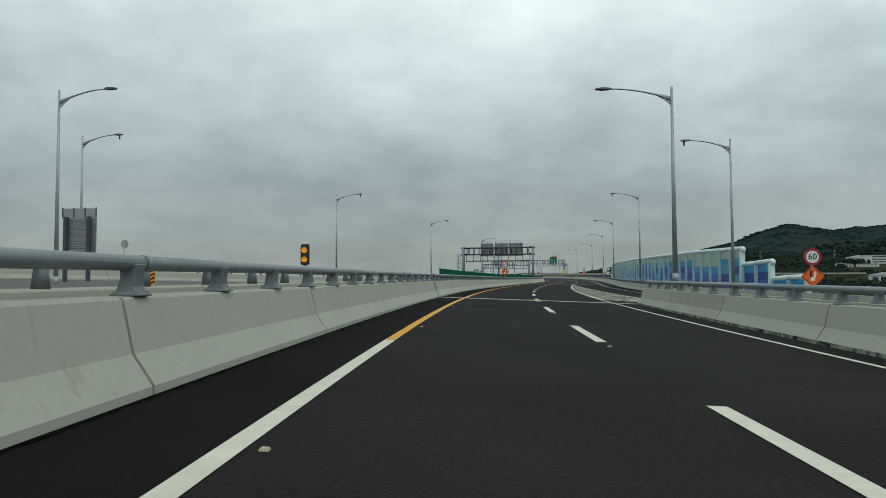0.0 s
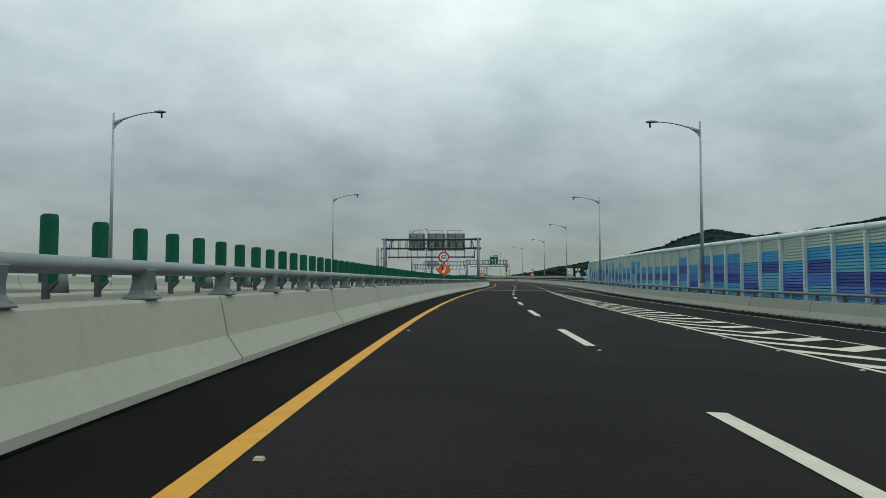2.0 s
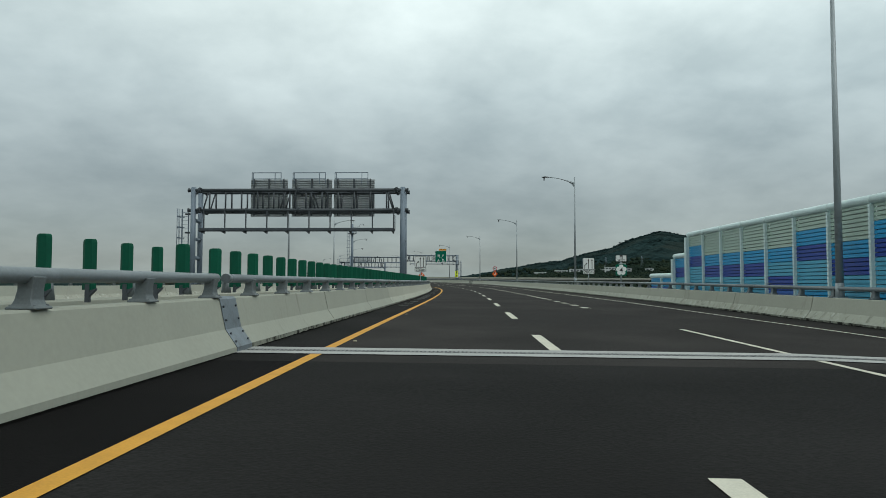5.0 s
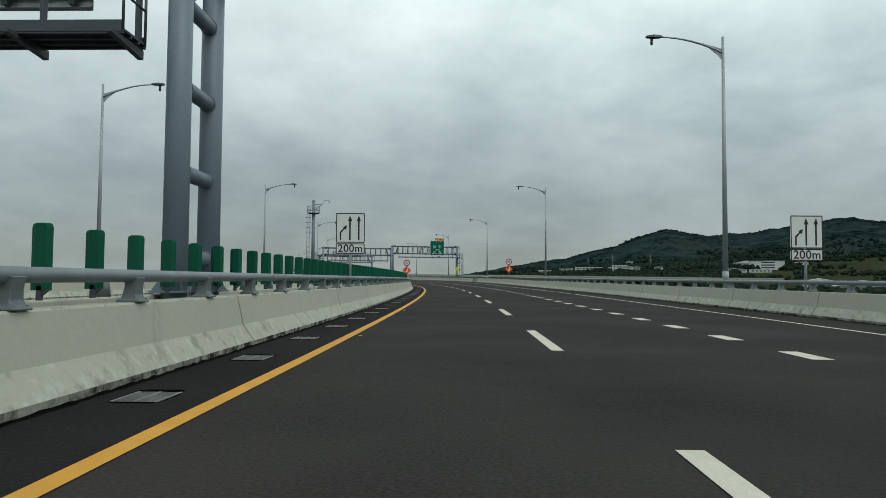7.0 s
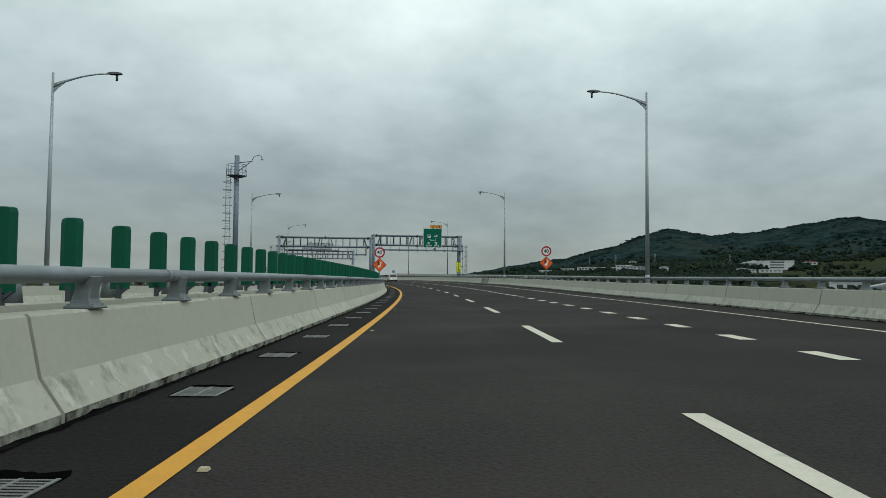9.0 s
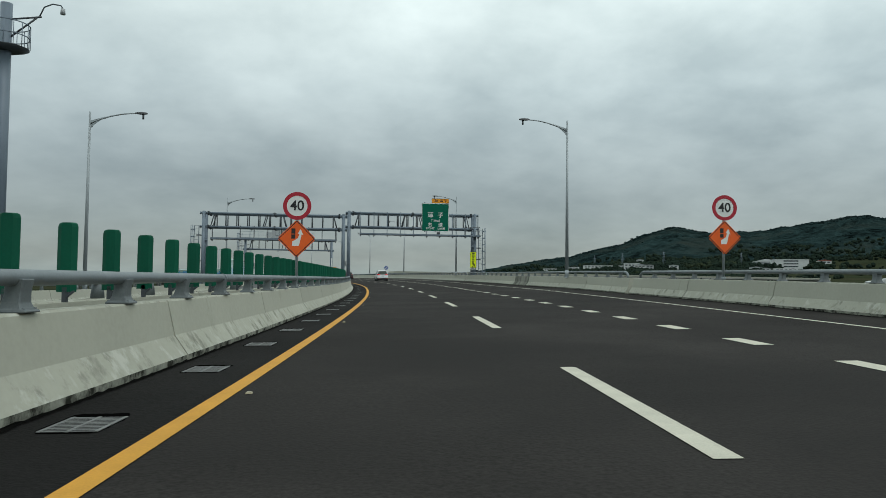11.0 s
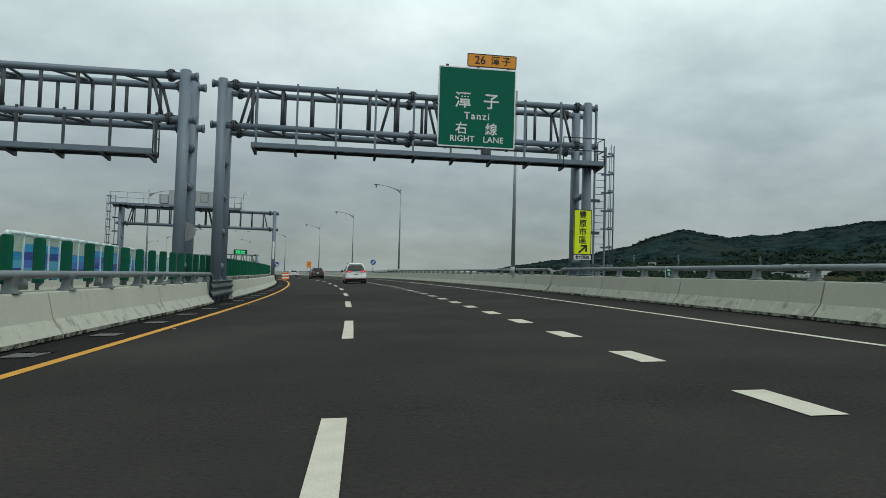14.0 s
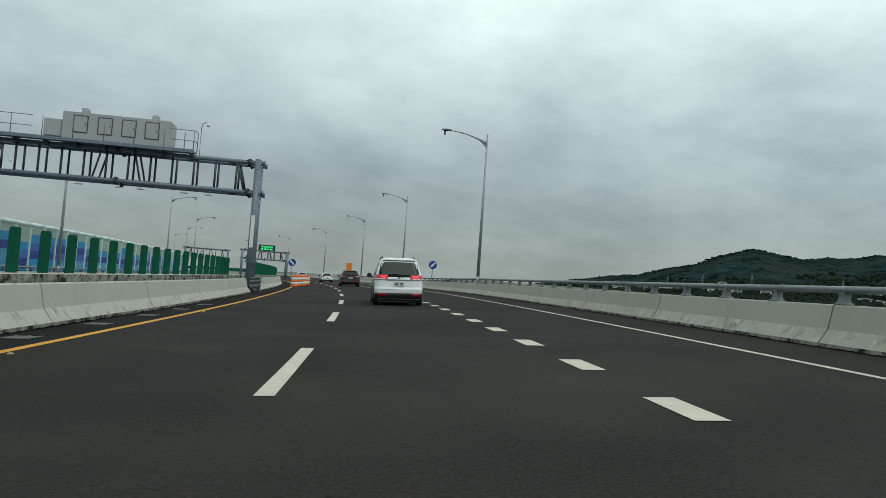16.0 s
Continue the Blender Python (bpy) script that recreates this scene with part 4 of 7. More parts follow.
            tube(bm, (x, -half, level), (x + (bay * 0.92 if k % 2 else 0), half, level), 0.05, seg=8)
            part("brace", bm, GANTRY_DARK, root)
    for k, way in ((0.6, 1), (bays / 2 - 1.1, 1), (bays / 2 + 1.1, -1), (bays - 0.6, -1)):
        for y in (-half + 0.02, half - 0.02):
            bm = bmesh.new()
            tube(bm, (k * bay, y, top - drop), ((k + 0.36 * way) * bay, y, top), 0.055, seg=8)
            part("diagonal", bm, GANTRY_DARK, root)
    if walkway:
        lo = top - drop - hang
        yw = -half - 0.75
        x0, x1 = ends[0], span - ends[1]
        bm = bmesh.new()
        box(bm, x0, yw, lo, x1, yw + 0.75, lo + 0.035)
        for y in (yw, yw + 0.25, yw + 0.5, yw + 0.71):
            box(bm, x0, y, lo - 0.05, x1, y + 0.04, lo - 0.001)
        # the dark colour carries the shade under the walkway
        part("walkway", bm, GANTRY_DARK, root)
        for y in (yw - 0.012, yw + 0.755):
            bm = bmesh.new()
            box(bm, x0, y, lo - 0.02, x1, y + 0.008, lo + 0.15)
            part("toe_board", bm, steel or GANTRY, root)
        n = round((x1 - x0 - 0.2) / 1.5)
        for k in range(n + 1):
            x = x0 + 0.1 + (x1 - x0 - 0.2) * k / n
            bm = bmesh.new()
            a = [bm.verts.new((x - 0.045, y, z)) for y, z in ((yw - 0.22, lo - 0.05), (yw + 0.80, lo - 0.05), (yw + 0.80, lo - 0.20), (yw - 0.22, lo - 0.10))]
            b = [bm.verts.new((v.co.x + 0.09, v.co.y, v.co.z)) for v in a]
            for i in range(4):
                bm.faces.new((a[i], a[(i + 1) % 4], b[(i + 1) % 4], b[i]))
            bm.faces.new(a[::-1])
            bm.faces.new(b)
            part("outrigger", bm, GANTRY_DARK, root)
            bm = bmesh.new()
            box(bm, x - 0.04, yw + 0.66, lo - 0.05, x + 0.04, yw + 0.735, (top + 0.16) if full else top - drop + 0.16)
            if full:
                box(bm, x - 0.035, yw + 0.70, top + 0.02, x + 0.035, yw + 0.9, top + 0.08)
            part("hanger", bm, GANTRY if full else GANTRY_DARK, root)
        rail0 = x1 - (1.7 if ladder == 1 else 0.0)
        bm = bmesh.new()
        for x in {rail0, x1}:
            for y in (yw, yw + 0.72):
                tube(bm, (x, y, lo), (x, y, lo + 1.05), 0.024, seg=6)
        for z in (0.55, 1.05):
            tube(bm, (x1, yw, lo + z), (x1, yw + 0.72, lo + z), 0.02, seg=6)
            if rail0 < x1:
                tube(bm, (rail0, yw, lo + z), (x1, yw, lo + z), 0.022, seg=6)
        part("end_rail", bm, GANTRY_DARK, root)
    if ladder is not None:
        x = -0.85 if ladder < 0 else span + 0.85
        zb, zt = 0.75, climb or top - drop + 0.15
        bm = bmesh.new()
        for dx in (-0.24, 0.24):
            box(bm, x + dx - 0.035, -0.03, zb, x + dx + 0.035, 0.03, zt)
        part("ladder_stile", bm, GANTRY, root)
        bm = bmesh.new()
        z = zb + 0.2
        while z < zt:
            tube(bm, (x - 0.24, 0, z), (x + 0.24, 0, z), 0.014, seg=6)
            z += 0.3
        part("ladder_rung", bm, GANTRY, root)
        z = zb + 1.1
        out = math.copysign(1, ladder)
        while z < zt + 0.1:
            bm = bmesh.new()
            ring = [(x + out * (0.24 + 0.36 * math.sin(a)), -0.38 * math.cos(a), z) for a in np.linspace(-0.1, math.pi + 0.1, 11)]
            for p, q in zip(ring, ring[1:]):
                bm.faces.new([bm.verts.new((v[0], v[1], v[2] + h)) for v, h in ((p, -0.04), (q, -0.04), (q, 0.04), (p, 0.04))])
            bmesh.ops.remove_doubles(bm, verts=bm.verts, dist=0.001)
            bmesh.ops.solidify(bm, geom=bm.faces[:], thickness=0.012)
            part("cage_hoop", bm, GANTRY, root)
            z += 0.78
        bm = bmesh.new()
        for a in (0.3, 0.95, 1.6, 2.25, 2.85):
            p = (x + out * (0.24 + 0.36 * math.sin(a)), -0.38 * math.cos(a))
            tube(bm, (*p, zb + 1.1), (*p, zt + 0.05), 0.016, seg=6)
        part("cage_bar", bm, GANTRY, root)
        z = zb + 1.1
        while z < zt:
            bm = bmesh.new()
            ends_x = sorted((x, x - out * 0.75))
            box(bm, ends_x[0], -0.06, z - 0.06, ends_x[1], 0.06, z + 0.06)
            part("ladder_bracket", bm, GANTRY_DARK, root)
            z += 1.36
    return root, span


# first gantry, over the opposite carriageway: its signs are seen from behind
# dark steel puts the backlit shade of chords and toe boards into colour
g1, span1 = gantry("sign_gantry", 152.9, -17.65, -2.45, 7.6, "grey tubular sign gantry over the opposite carriageway, sign backs showing", ladder=-1, drop=1.45, hang=1.5, ends=(0.7, 0.55), steel=GANTRY_DARK)


def sign_back(x0, x1, z0, z1, frame_x, frame_z):
    """Sign made of aluminium planks with open ribs, seen from behind, and an open frame above it."""
    bm = bmesh.new()
    box(bm, x0, 0.76, z0, x1, 0.78, z1)
    panel = part("sign_panel", bm, SIGN_BACK, g1, "back of an aluminium plank sign panel")
    n = 17
    step = (z1 - z0) / n
    for k in range(n):
        z = z0 + step * k
        bm = bmesh.new()
        a = [bm.verts.new((x0, y, z + h)) for y, h in ((0.758, 0.02), (0.69, 0.035), (0.69, 0.055), (0.745, 0.07), (0.745, step - 0.02), (0.758, step))]
        b = [bm.verts.new((x1, v.co.y, v.co.z)) for v in a]
        for i in range(len(a) - 1):
            bm.faces.new((a[i], a[i + 1], b[i + 1], b[i]))
        bmesh.ops.recalc_face_normals(bm, faces=bm.faces)
        part("plank", bm, SIGN_BACK, panel)
    for u in (0.10, 0.50, 0.90):
        bm = bmesh.new()
        x = x0 + (x1 - x0) * u
        box(bm, x - 0.05, 0.58, z0 + 0.05, x + 0.05, 0.685, z1 + 0.02)
        part("bracket", bm, GANTRY_DARK, panel)
    bm = bmesh.new()
    a, b = frame_x
    for x in (a, a + 0.06 + (b - a) * 0.02, b - 0.45, b):
        box(bm, x - 0.022, 0.70, z1 - 0.35, x + 0.022, 0.745, frame_z)
    box(bm, a, 0.70, frame_z - 0.03, b, 0.745, frame_z + 0.02)
    box(bm, a, 0.70, z1 + 0.03, b, 0.745, z1 + 0.065)
    part("upper_frame", bm, GANTRY, panel)


for x0, x1 in ((3.75, 6.5), (6.82, 9.82), (9.95, 12.98)):
    sign_back(x0, x1, 5.82, 8.6, (x0 + 0.08, x1 - 0.5), 9.1)

# second gantry: one bridge over each carriageway, side by side
g2a, span2a = gantry("sign_gantry", 295.0, -16.75, -2.15, 8.25, "grey tubular gantry bridge over the opposite carriageway", ladder=-1, drop=1.45, hang=1.3, ends=(0.8, 0.75))
g2b, span2b = gantry("sign_gantry", 298.35, -1.5, 13.05, 8.3, "grey tubular sign gantry with a green exit sign", ladder=1, drop=1.58, hang=0.88, ends=(1.2, -0.45), full=True)
bm = bmesh.new()
tube(bm, (span2a + 0.14, -0.30, 3.1), (span2a + 0.14, -0.28, 3.1), 0.31, seg=32)
back_disc = part("round_sign", bm, SIGN_BACK, g2a, "grey back of a round sign on the leg")
bm = bmesh.new()
box(bm, span2a - 0.05, -0.52, 3.06, span2a + 0.05, -0.30, 3.14)
part("clamp", bm, GANTRY_DARK, back_disc)


def board(parent, x0, z0, x1, z1, y, mat, name, label, edge=None, corner=0.12, edge_w=0.035):
    bm = bmesh.new()
    vs = box(bm, x0, y, z0, x1, y + 0.04, z1)
    es = [e for e in bm.edges if abs(e.verts[0].co.y - e.verts[1].co.y) > 0.01]
    bmesh.ops.bevel(bm, geom=es, offset=corner, segments=4, affect="EDGES")
    ob = part(name, bm, mat, parent, label)
    if edge:
        bm = bmesh.new()
        rings = []
        for inset in (0.0, edge_w):
            a, b, e, g, r = x0 + inset, z0 + inset, x1 - inset, z1 - inset, max(0.01, corner - inset)
            loop = []
            for cx, cz, q in ((e - r, g - r, 0), (a + r, g - r, 1), (a + r, b + r, 2), (e - r, b + r, 3)):
                for k in range(5):
                    t = (q + k / 4) * math.pi / 2
                    loop.append(bm.verts.new((cx + r * math.cos(t), y - 0.004, cz + r * math.sin(t))))
            rings.append(loop)
        n = len(rings[0])
        for i in range(n):
            bm.faces.new((rings[0][i], rings[0][(i + 1) % n], rings[1][(i + 1) % n], rings[1][i]))
        part("border", bm, edge, ob)
    return ob


def facing(x, z, y):
    """Writing that faces back along the road."""
    return Matrix.Translation((x, y, z)) @ pose(0, 0, 0, 90, 0, 0)


# green exit board, hung in front of the truss
gx = 8.28
sign = board(g2b, gx, 6.37, gx + 3.16, 9.6, -0.86, SIGN_GREEN, "sign_panel", "green exit sign with white lettering", SIGN_WHITE, 0.06, 0.05)
for ch, size, x, z in (("潭", 0.68, -0.58, 8.22), ("子", 0.68, 0.58, 8.22), ("右", 0.51, -0.62, 7.10), ("線", 0.51, 0.60, 7.10)):
    writing(sign, ch, size, facing(gx + 1.58 + x, z, -0.868), SIGN_WHITE)
writing(sign, "Tanzi", 0.40, facing(gx + 1.58, 7.63, -0.868), SIGN_WHITE, spacing=1.22)
writing(sign, "RIGHT", 0.335, facing(gx + 1.0, 6.70, -0.868), SIGN_WHITE, spacing=1.05)
writing(sign, "LANE", 0.335, facing(gx + 2.27, 6.70, -0.868), SIGN_WHITE, spacing=1.05)
tag = board(g2b, gx + 1.14, 9.64, gx + 3.16, 10.18, -0.86, SIGN_AMBER, "exit_plate", "amber exit number plate", SIGN_BLACK, 0.05)
writing(tag, "26", 0.46, facing(gx + 1.66, 9.91, -0.868), SIGN_BLACK)
for ch, x in (("潭", 2.28), ("子", 2.74)):
    writing(tag, ch, 0.38, facing(gx + x, 9.91, -0.868), SIGN_BLACK)
for x in (0.35, 1.6, 2.85):
    bm = bmesh.new()
    box(bm, gx + x - 0.05, -0.81, 6.3, gx + x + 0.05, -0.70, 9.7)
    part("sign_bracket", bm, GANTRY_DARK, sign)
bm = bmesh.new()
box(bm, gx + 1.70, -1.42, 5.98, gx + 2.08, -1.18, 6.26, 0.04)
tube(bm, (gx + 1.89, -1.3, 5.82), (gx + 1.89, -1.3, 6.0), 0.03, seg=8)
part("flood_lamp", bm, LAMPHEAD, sign)
# lime board on the right leg
lx = 13.98
lime = board(g2b, lx, 2.24, lx + 0.74, 4.07, -0.93, SIGN_LIME, "town_sign", "lime yellow sign with black lettering on the leg", SIGN_BLACK, 0.03, 0.028)
for k, ch in enumerate("豐原市區"):
    writing(lime, ch, 0.33, facing(lx + 0.37, 3.83 - 0.34 * k, -0.94), SIGN_BLACK)
bm = bmesh.new()
c = Vector((lx + 0.38, -0.945, 2.46))
for a, b in (((-0.17, -0.15), (0.14, 0.13)), ((-0.08, 0.14), (0.17, 0.14)), ((0.145, -0.10), (0.145, 0.16))):
    p, q = Vector((a[0], 0, a[1])), Vector((b[0], 0, b[1]))
    w = (q - p).normalized().cross(Vector((0, 1, 0))) * 0.035
    bm.faces.new([bm.verts.new(c + v) for v in (p - w, p + w, q + w, q - w)])
part("arrow", bm, SIGN_BLACK, lime)
sub = board(g2b, lx, 2.02, lx + 0.74, 2.23, -0.93, SIGN_WHITE, "sub_plate", "white plate with small black lettering", SIGN_BLACK, 0.02, 0.012)
writing(sub, "替代路線", 0.15, facing(lx + 0.37, 2.125, -0.94), SIGN_BLACK)
for z in (2.6, 3.6):
    bm = bmesh.new()
    box(bm, lx + 0.05, -0.885, z, lx + 0.70, -0.84, z + 0.06)
    part("clamp", bm, GANTRY_DARK, lime)

# third gantry with the cabinet of a message board on top, seen from behind
g3, span3 = gantry("message_gantry", 346.0, -16.6, -1.62, 7.1, "grey tubular gantry with a message board cabinet seen from behind", walkway=False, ladder=-1, depth=1.1, lift=0.85, drop=1.7, climb=8.2)


def message_cabinet(x0, x1, z0, z1):
    bm = bmesh.new()
    box(bm, x0, -0.5, z0, x1, 0.9, z1, 0.03)
    cab = part("message_cabinet", bm, BOX_GREY, g3, "pale grey message board cabinet")
    w = x1 - x0
    for u in (0.10, 0.325, 0.545, 0.76):
        x = x0 + w * u
        bm = bmesh.new()
        for a, b, c, d in ((x, z0 + 0.40, x + 0.76, z0 + 0.44), (x, z0 + 1.32, x + 0.76, z0 + 1.36), (x, z0 + 0.44, x + 0.04, z0 + 1.32), (x + 0.72, z0 + 0.44, x + 0.76, z0 + 1.32)):
            box(bm, a, -0.525, b, c, -0.502, d)
        part("door_frame", bm, GANTRY_DARK, cab)
        bm = bmesh.new()
        box(bm, x + 0.05, -0.515, z0 + 0.45, x + 0.71, -0.502, z0 + 1.31, 0.004)
        door = part("cabinet_door", bm, BOX_GREY, cab)
        bm = bmesh.new()
        box(bm, x + 0.62, -0.545, z0 + 0.80, x + 0.66, -0.517, z0 + 0.95, 0.006)
        part("door_handle", bm, GANTRY_DARK, door)
    for u in (0.16, 0.82):
        bm = bmesh.new()
        box(bm, x0 + w * u - 0.17, 0.05, z1 - 0.02, x0 + w * u + 0.17, 0.5, z1 + 0.36, 0.03)
        part("vent", bm, BOX_GREY, cab)
    bm = bmesh.new()
    box(bm, x0 - 0.95, -0.45, z0 + 0.12, x0 - 0.04, 0.5, z0 + 1.05, 0.03)
    part("side_cabinet", bm, BOX_GREY, cab)
    bm = bmesh.new()
    box(bm, x0 - 0.1, -0.52, z0 - 0.14, x1 + 0.1, 0.92, z0 - 0.005)
    part("plinth", bm, GANTRY_DARK, cab)


message_cabinet(4.45, 10.1, 7.45, 8.98)
bm = bmesh.new()
box(bm, -0.9, -1.35, 7.24, 11.6, -0.58, 7.30)
box(bm, -0.9, -1.37, 7.20, 11.6, -1.355, 7.38)
part("walkway", bm, GANTRY, g3)
for x in np.arange(-0.85, 11.7, 1.55):
    bm = bmesh.new()
    tube(bm, (x, -1.33, 7.30), (x, -1.33, 8.42), 0.022, seg=6)
    part("rail_upright", bm, GANTRY, g3)
for z in (7.85, 8.42):
    for x0, x1 in ((-0.9, 3.3), (10.3, 11.6)):
        bm = bmesh.new()
        tube(bm, (x0, -1.33, z), (x1, -1.33, z), 0.02, seg=6)
        for x in {-0.9, 11.6} & {x0, x1}:
            tube(bm, (x, -1.33, z), (x, -0.55, z), 0.02, seg=6)
        part("walkway_rail", bm, GANTRY, g3)
for x in (10.9, 11.6):
    bm = bmesh.new()
    tube(bm, (x, -0.57, 7.30), (x, -0.57, 8.42), 0.024, seg=6)
    part("rail_upright", bm, GANTRY, g3)
for x in np.arange(-0.6, 11.6, 1.5):
    bm = bmesh.new()
    a = [bm.verts.new((x - 0.045, y, z)) for y, z in ((-1.36, 7.23), (0.5, 7.23), (0.5, 7.08), (-0.6, 6.95), (-1.36, 7.15))]
    b = [bm.verts.new((v.co.x + 0.09, v.co.y, v.co.z)) for v in a]
    for i in range(5):
        bm.faces.new((a[i], a[(i + 1) % 5], b[(i + 1) % 5], b[i]))
    bm.faces.new(a[::-1])
    bm.faces.new(b)
    part("bracket", bm, GANTRY_DARK, g3)
bm = bmesh.new()
pipe(bm, [(11.75, -0.6, 7.1), (11.75, -0.6, 8.75), (11.82, -0.65, 9.0), (12.0, -0.75, 9.08), (12.15, -0.82, 8.98)], [0.026] * 5, 6)
mast = part("camera_mast", bm, BOX_GREY, g3)
bm = bmesh.new()
tube(bm, (12.15, -0.82, 9.0), (12.15, -0.82, 8.82), 0.07, 0.085, seg=10)
part("dome_camera", bm, SIGN_WHITE, mast)
# lane detectors hung under the truss
for x in (5.6, 7.7, 8.8, 11.1, 12.4):
    bm = bmesh.new()
    tube(bm, (x, -0.5, 5.3), (x, -0.5, 5.08), 0.016, seg=6)
    box(bm, x - 0.2, -0.55, 5.02, x + 0.2, -0.45, 5.08, 0.01)
    part("detector", bm, BOX_GREY, g3)
bm = bmesh.new()
tube(bm, (2.1, -0.55, 6.0), (2.2, -0.85, 5.9), 0.05, seg=8)
part("spot_camera", bm, SIGN_WHITE, g3)
bm = bmesh.new()
box(bm, span3 - 0.10, -0.80, 2.3, span3 + 0.10, -0.785, 4.1, 0.004)
part("marker_plate", bm, SIGN_WHITE, g3, "narrow white plate on the leg")

# distant gantries further on
g4, span4 = gantry("sign_gantry", 440, -6.2, 1.9, 5.3, "distant grey gantry with a lit message board", walkway=False, bays=7)
bm = bmesh.new()
box(bm, 2.8, -0.8, 5.35, 5.8, -0.2, 6.45, 0.05)
vms = part("message_board", bm, TRIM_BLACK, g4, "black message board with green lit lines")
for k in range(2):
    for j in range(4):
        bm = bmesh.new()
        box(bm, 3.2 + 0.56 * j, -0.83, 5.52 + 0.42 * k, 3.64 + 0.56 * j, -0.81, 5.82 + 0.42 * k)
        part("lit_character", bm, LED_GREEN, vms)
g5, span5 = gantry("sign_gantry", 442, -16.2, -8.7, 5.4, "distant grey gantry beyond the far barrier", walkway=False, bays=7)

# ---------------------------------------------------------------- road signs on the barriers


def post_of(root, h0, h1, r=0.045):
    bm = bmesh.new()
    tube(bm, (0, 0, h0), (0, 0, h1), r, seg=10)
    tube(bm, (0, 0, h0), (0, 0, h0 + 0.12), r + 0.03, seg=10)
    return part("post", bm, LAMPPOLE, root)


def disc(r, y, seg=40, inner=0.0):
    bm = bmesh.new()
    a = [bm.verts.new((r * math.cos(i * math.tau / seg), y, r * math.sin(i * math.tau / seg))) for i in range(seg)]
    if inner:
        b = [bm.verts.new((inner * math.cos(i * math.tau / seg), y, inner * math.sin(i * math.tau / seg))) for i in range(seg)]
        for i in range(seg):
            bm.faces.new((a[i], a[(i + 1) % seg], b[(i + 1) % seg], b[i]))
    else:
        bm.faces.new(a)
    r2 = bmesh.ops.extrude_face_region(bm, geom=bm.faces[:])
    for v in r2["geom"]:
        if isinstance(v, bmesh.types.BMVert):
            v.co.y += 0.006
    return bm


def works_sign(s, d, limit, disc_z, base, size=0.43, diamond=0.59, note=""):
    root = thing("speed_sign", stand(s, d, 0), "round red-rimmed %s sign above an orange lane-closed diamond" % limit, "road sign", "roadworks signs")
    post_of(root, base, disc_z + 0.2)
    plate = part("round_plate", disc(size, -0.10), SIGN_WHITE, root, "white disc", Matrix.Translation((0, 0, disc_z)))
    part("red_rim", disc(size, -0.108, inner=size * 0.73), SIGN_RED, plate)
    writing(plate, limit, size * 1.0, facing(0, 0, -0.108), SIGN_BLACK)
    dz = disc_z - size - diamond + 0.02
    bm = bmesh.new()
    box(bm, -diamond * 0.70, -0.10, -diamond * 0.70, diamond * 0.70, -0.09, diamond * 0.70)
    es = [e for e in bm.edges if abs(e.verts[0].co.y - e.verts[1].co.y) > 0.005]
    bmesh.ops.bevel(bm, geom=es, offset=0.05, segments=4, affect="EDGES")
    turn = Matrix.Translation((0, 0, dz)) @ pose(0, 0, 0, 0, 45, 0)
    dia = part("diamond_plate", bm, SIGN_ORANGE, root, "orange diamond", turn)
    bm = bmesh.new()
    w = diamond * 0.66
    for a, b, c, e in ((-w, -w, w, -w + 0.025), (-w, w - 0.025, w, w), (-w, -w + 0.025, -w + 0.025, w - 0.025), (w - 0.025, -w + 0.025, w, w - 0.025)):
        bm.faces.new([bm.verts.new(p) for p in ((a, -0.104, b), (c, -0.104, b), (c, -0.104, e), (a, -0.104, e))])
    part("black_border", bm, SIGN_BLACK, dia)
    level = pose(0, 0, 0, 0, -45, 0)
    k = diamond / 0.59
    bm = bmesh.new()
    for z0, z1 in ((0.0, 0.13), (0.15, 0.31)):
        bm.faces.new([bm.verts.new((x * k, -0.104, z * k)) for x, z in ((-0.16, z0), (-0.04, z0), (-0.04, z1), (-0.16, z1))])
    part("closed_lane_symbol", bm, SIGN_BLACK, dia, "", level)
    bm = bmesh.new()
    outline = [(-0.13, -0.22), (0.07, -0.22), (0.12, -0.02), (0.145, 0.13), (0.20, 0.11), (0.12, 0.30), (0.03, 0.15), (0.08, 0.14), (0.04, 0.02), (-0.04, -0.04), (-0.13, -0.08)]
    bm.faces.new([bm.verts.new((x * k, -0.106, z * k)) for x, z in outline])
    part("arrow_symbol", bm, SIGN_WHITE, dia, "", level)
    if note:
        writing(dia, note, 0.155, level @ facing(-0.07, -0.29 * k, -0.104), SIGN_BLACK, stretch=0.8)
        writing(dia, "M", 0.085, level @ facing(0.13, -0.33 * k, -0.104), SIGN_BLACK)


works_sign(94.5, -1.93, "60", 2.80, 0.75, note="300")
works_sign(240.3, -1.80, "40", 3.36, 0.75, 0.45, 0.62)
works_sign(241.5, 12.9, "40", 3.30, 0.75, 0.45, 0.62)
works_sign(37.7, 17.45, "60", 2.6, 0.6)


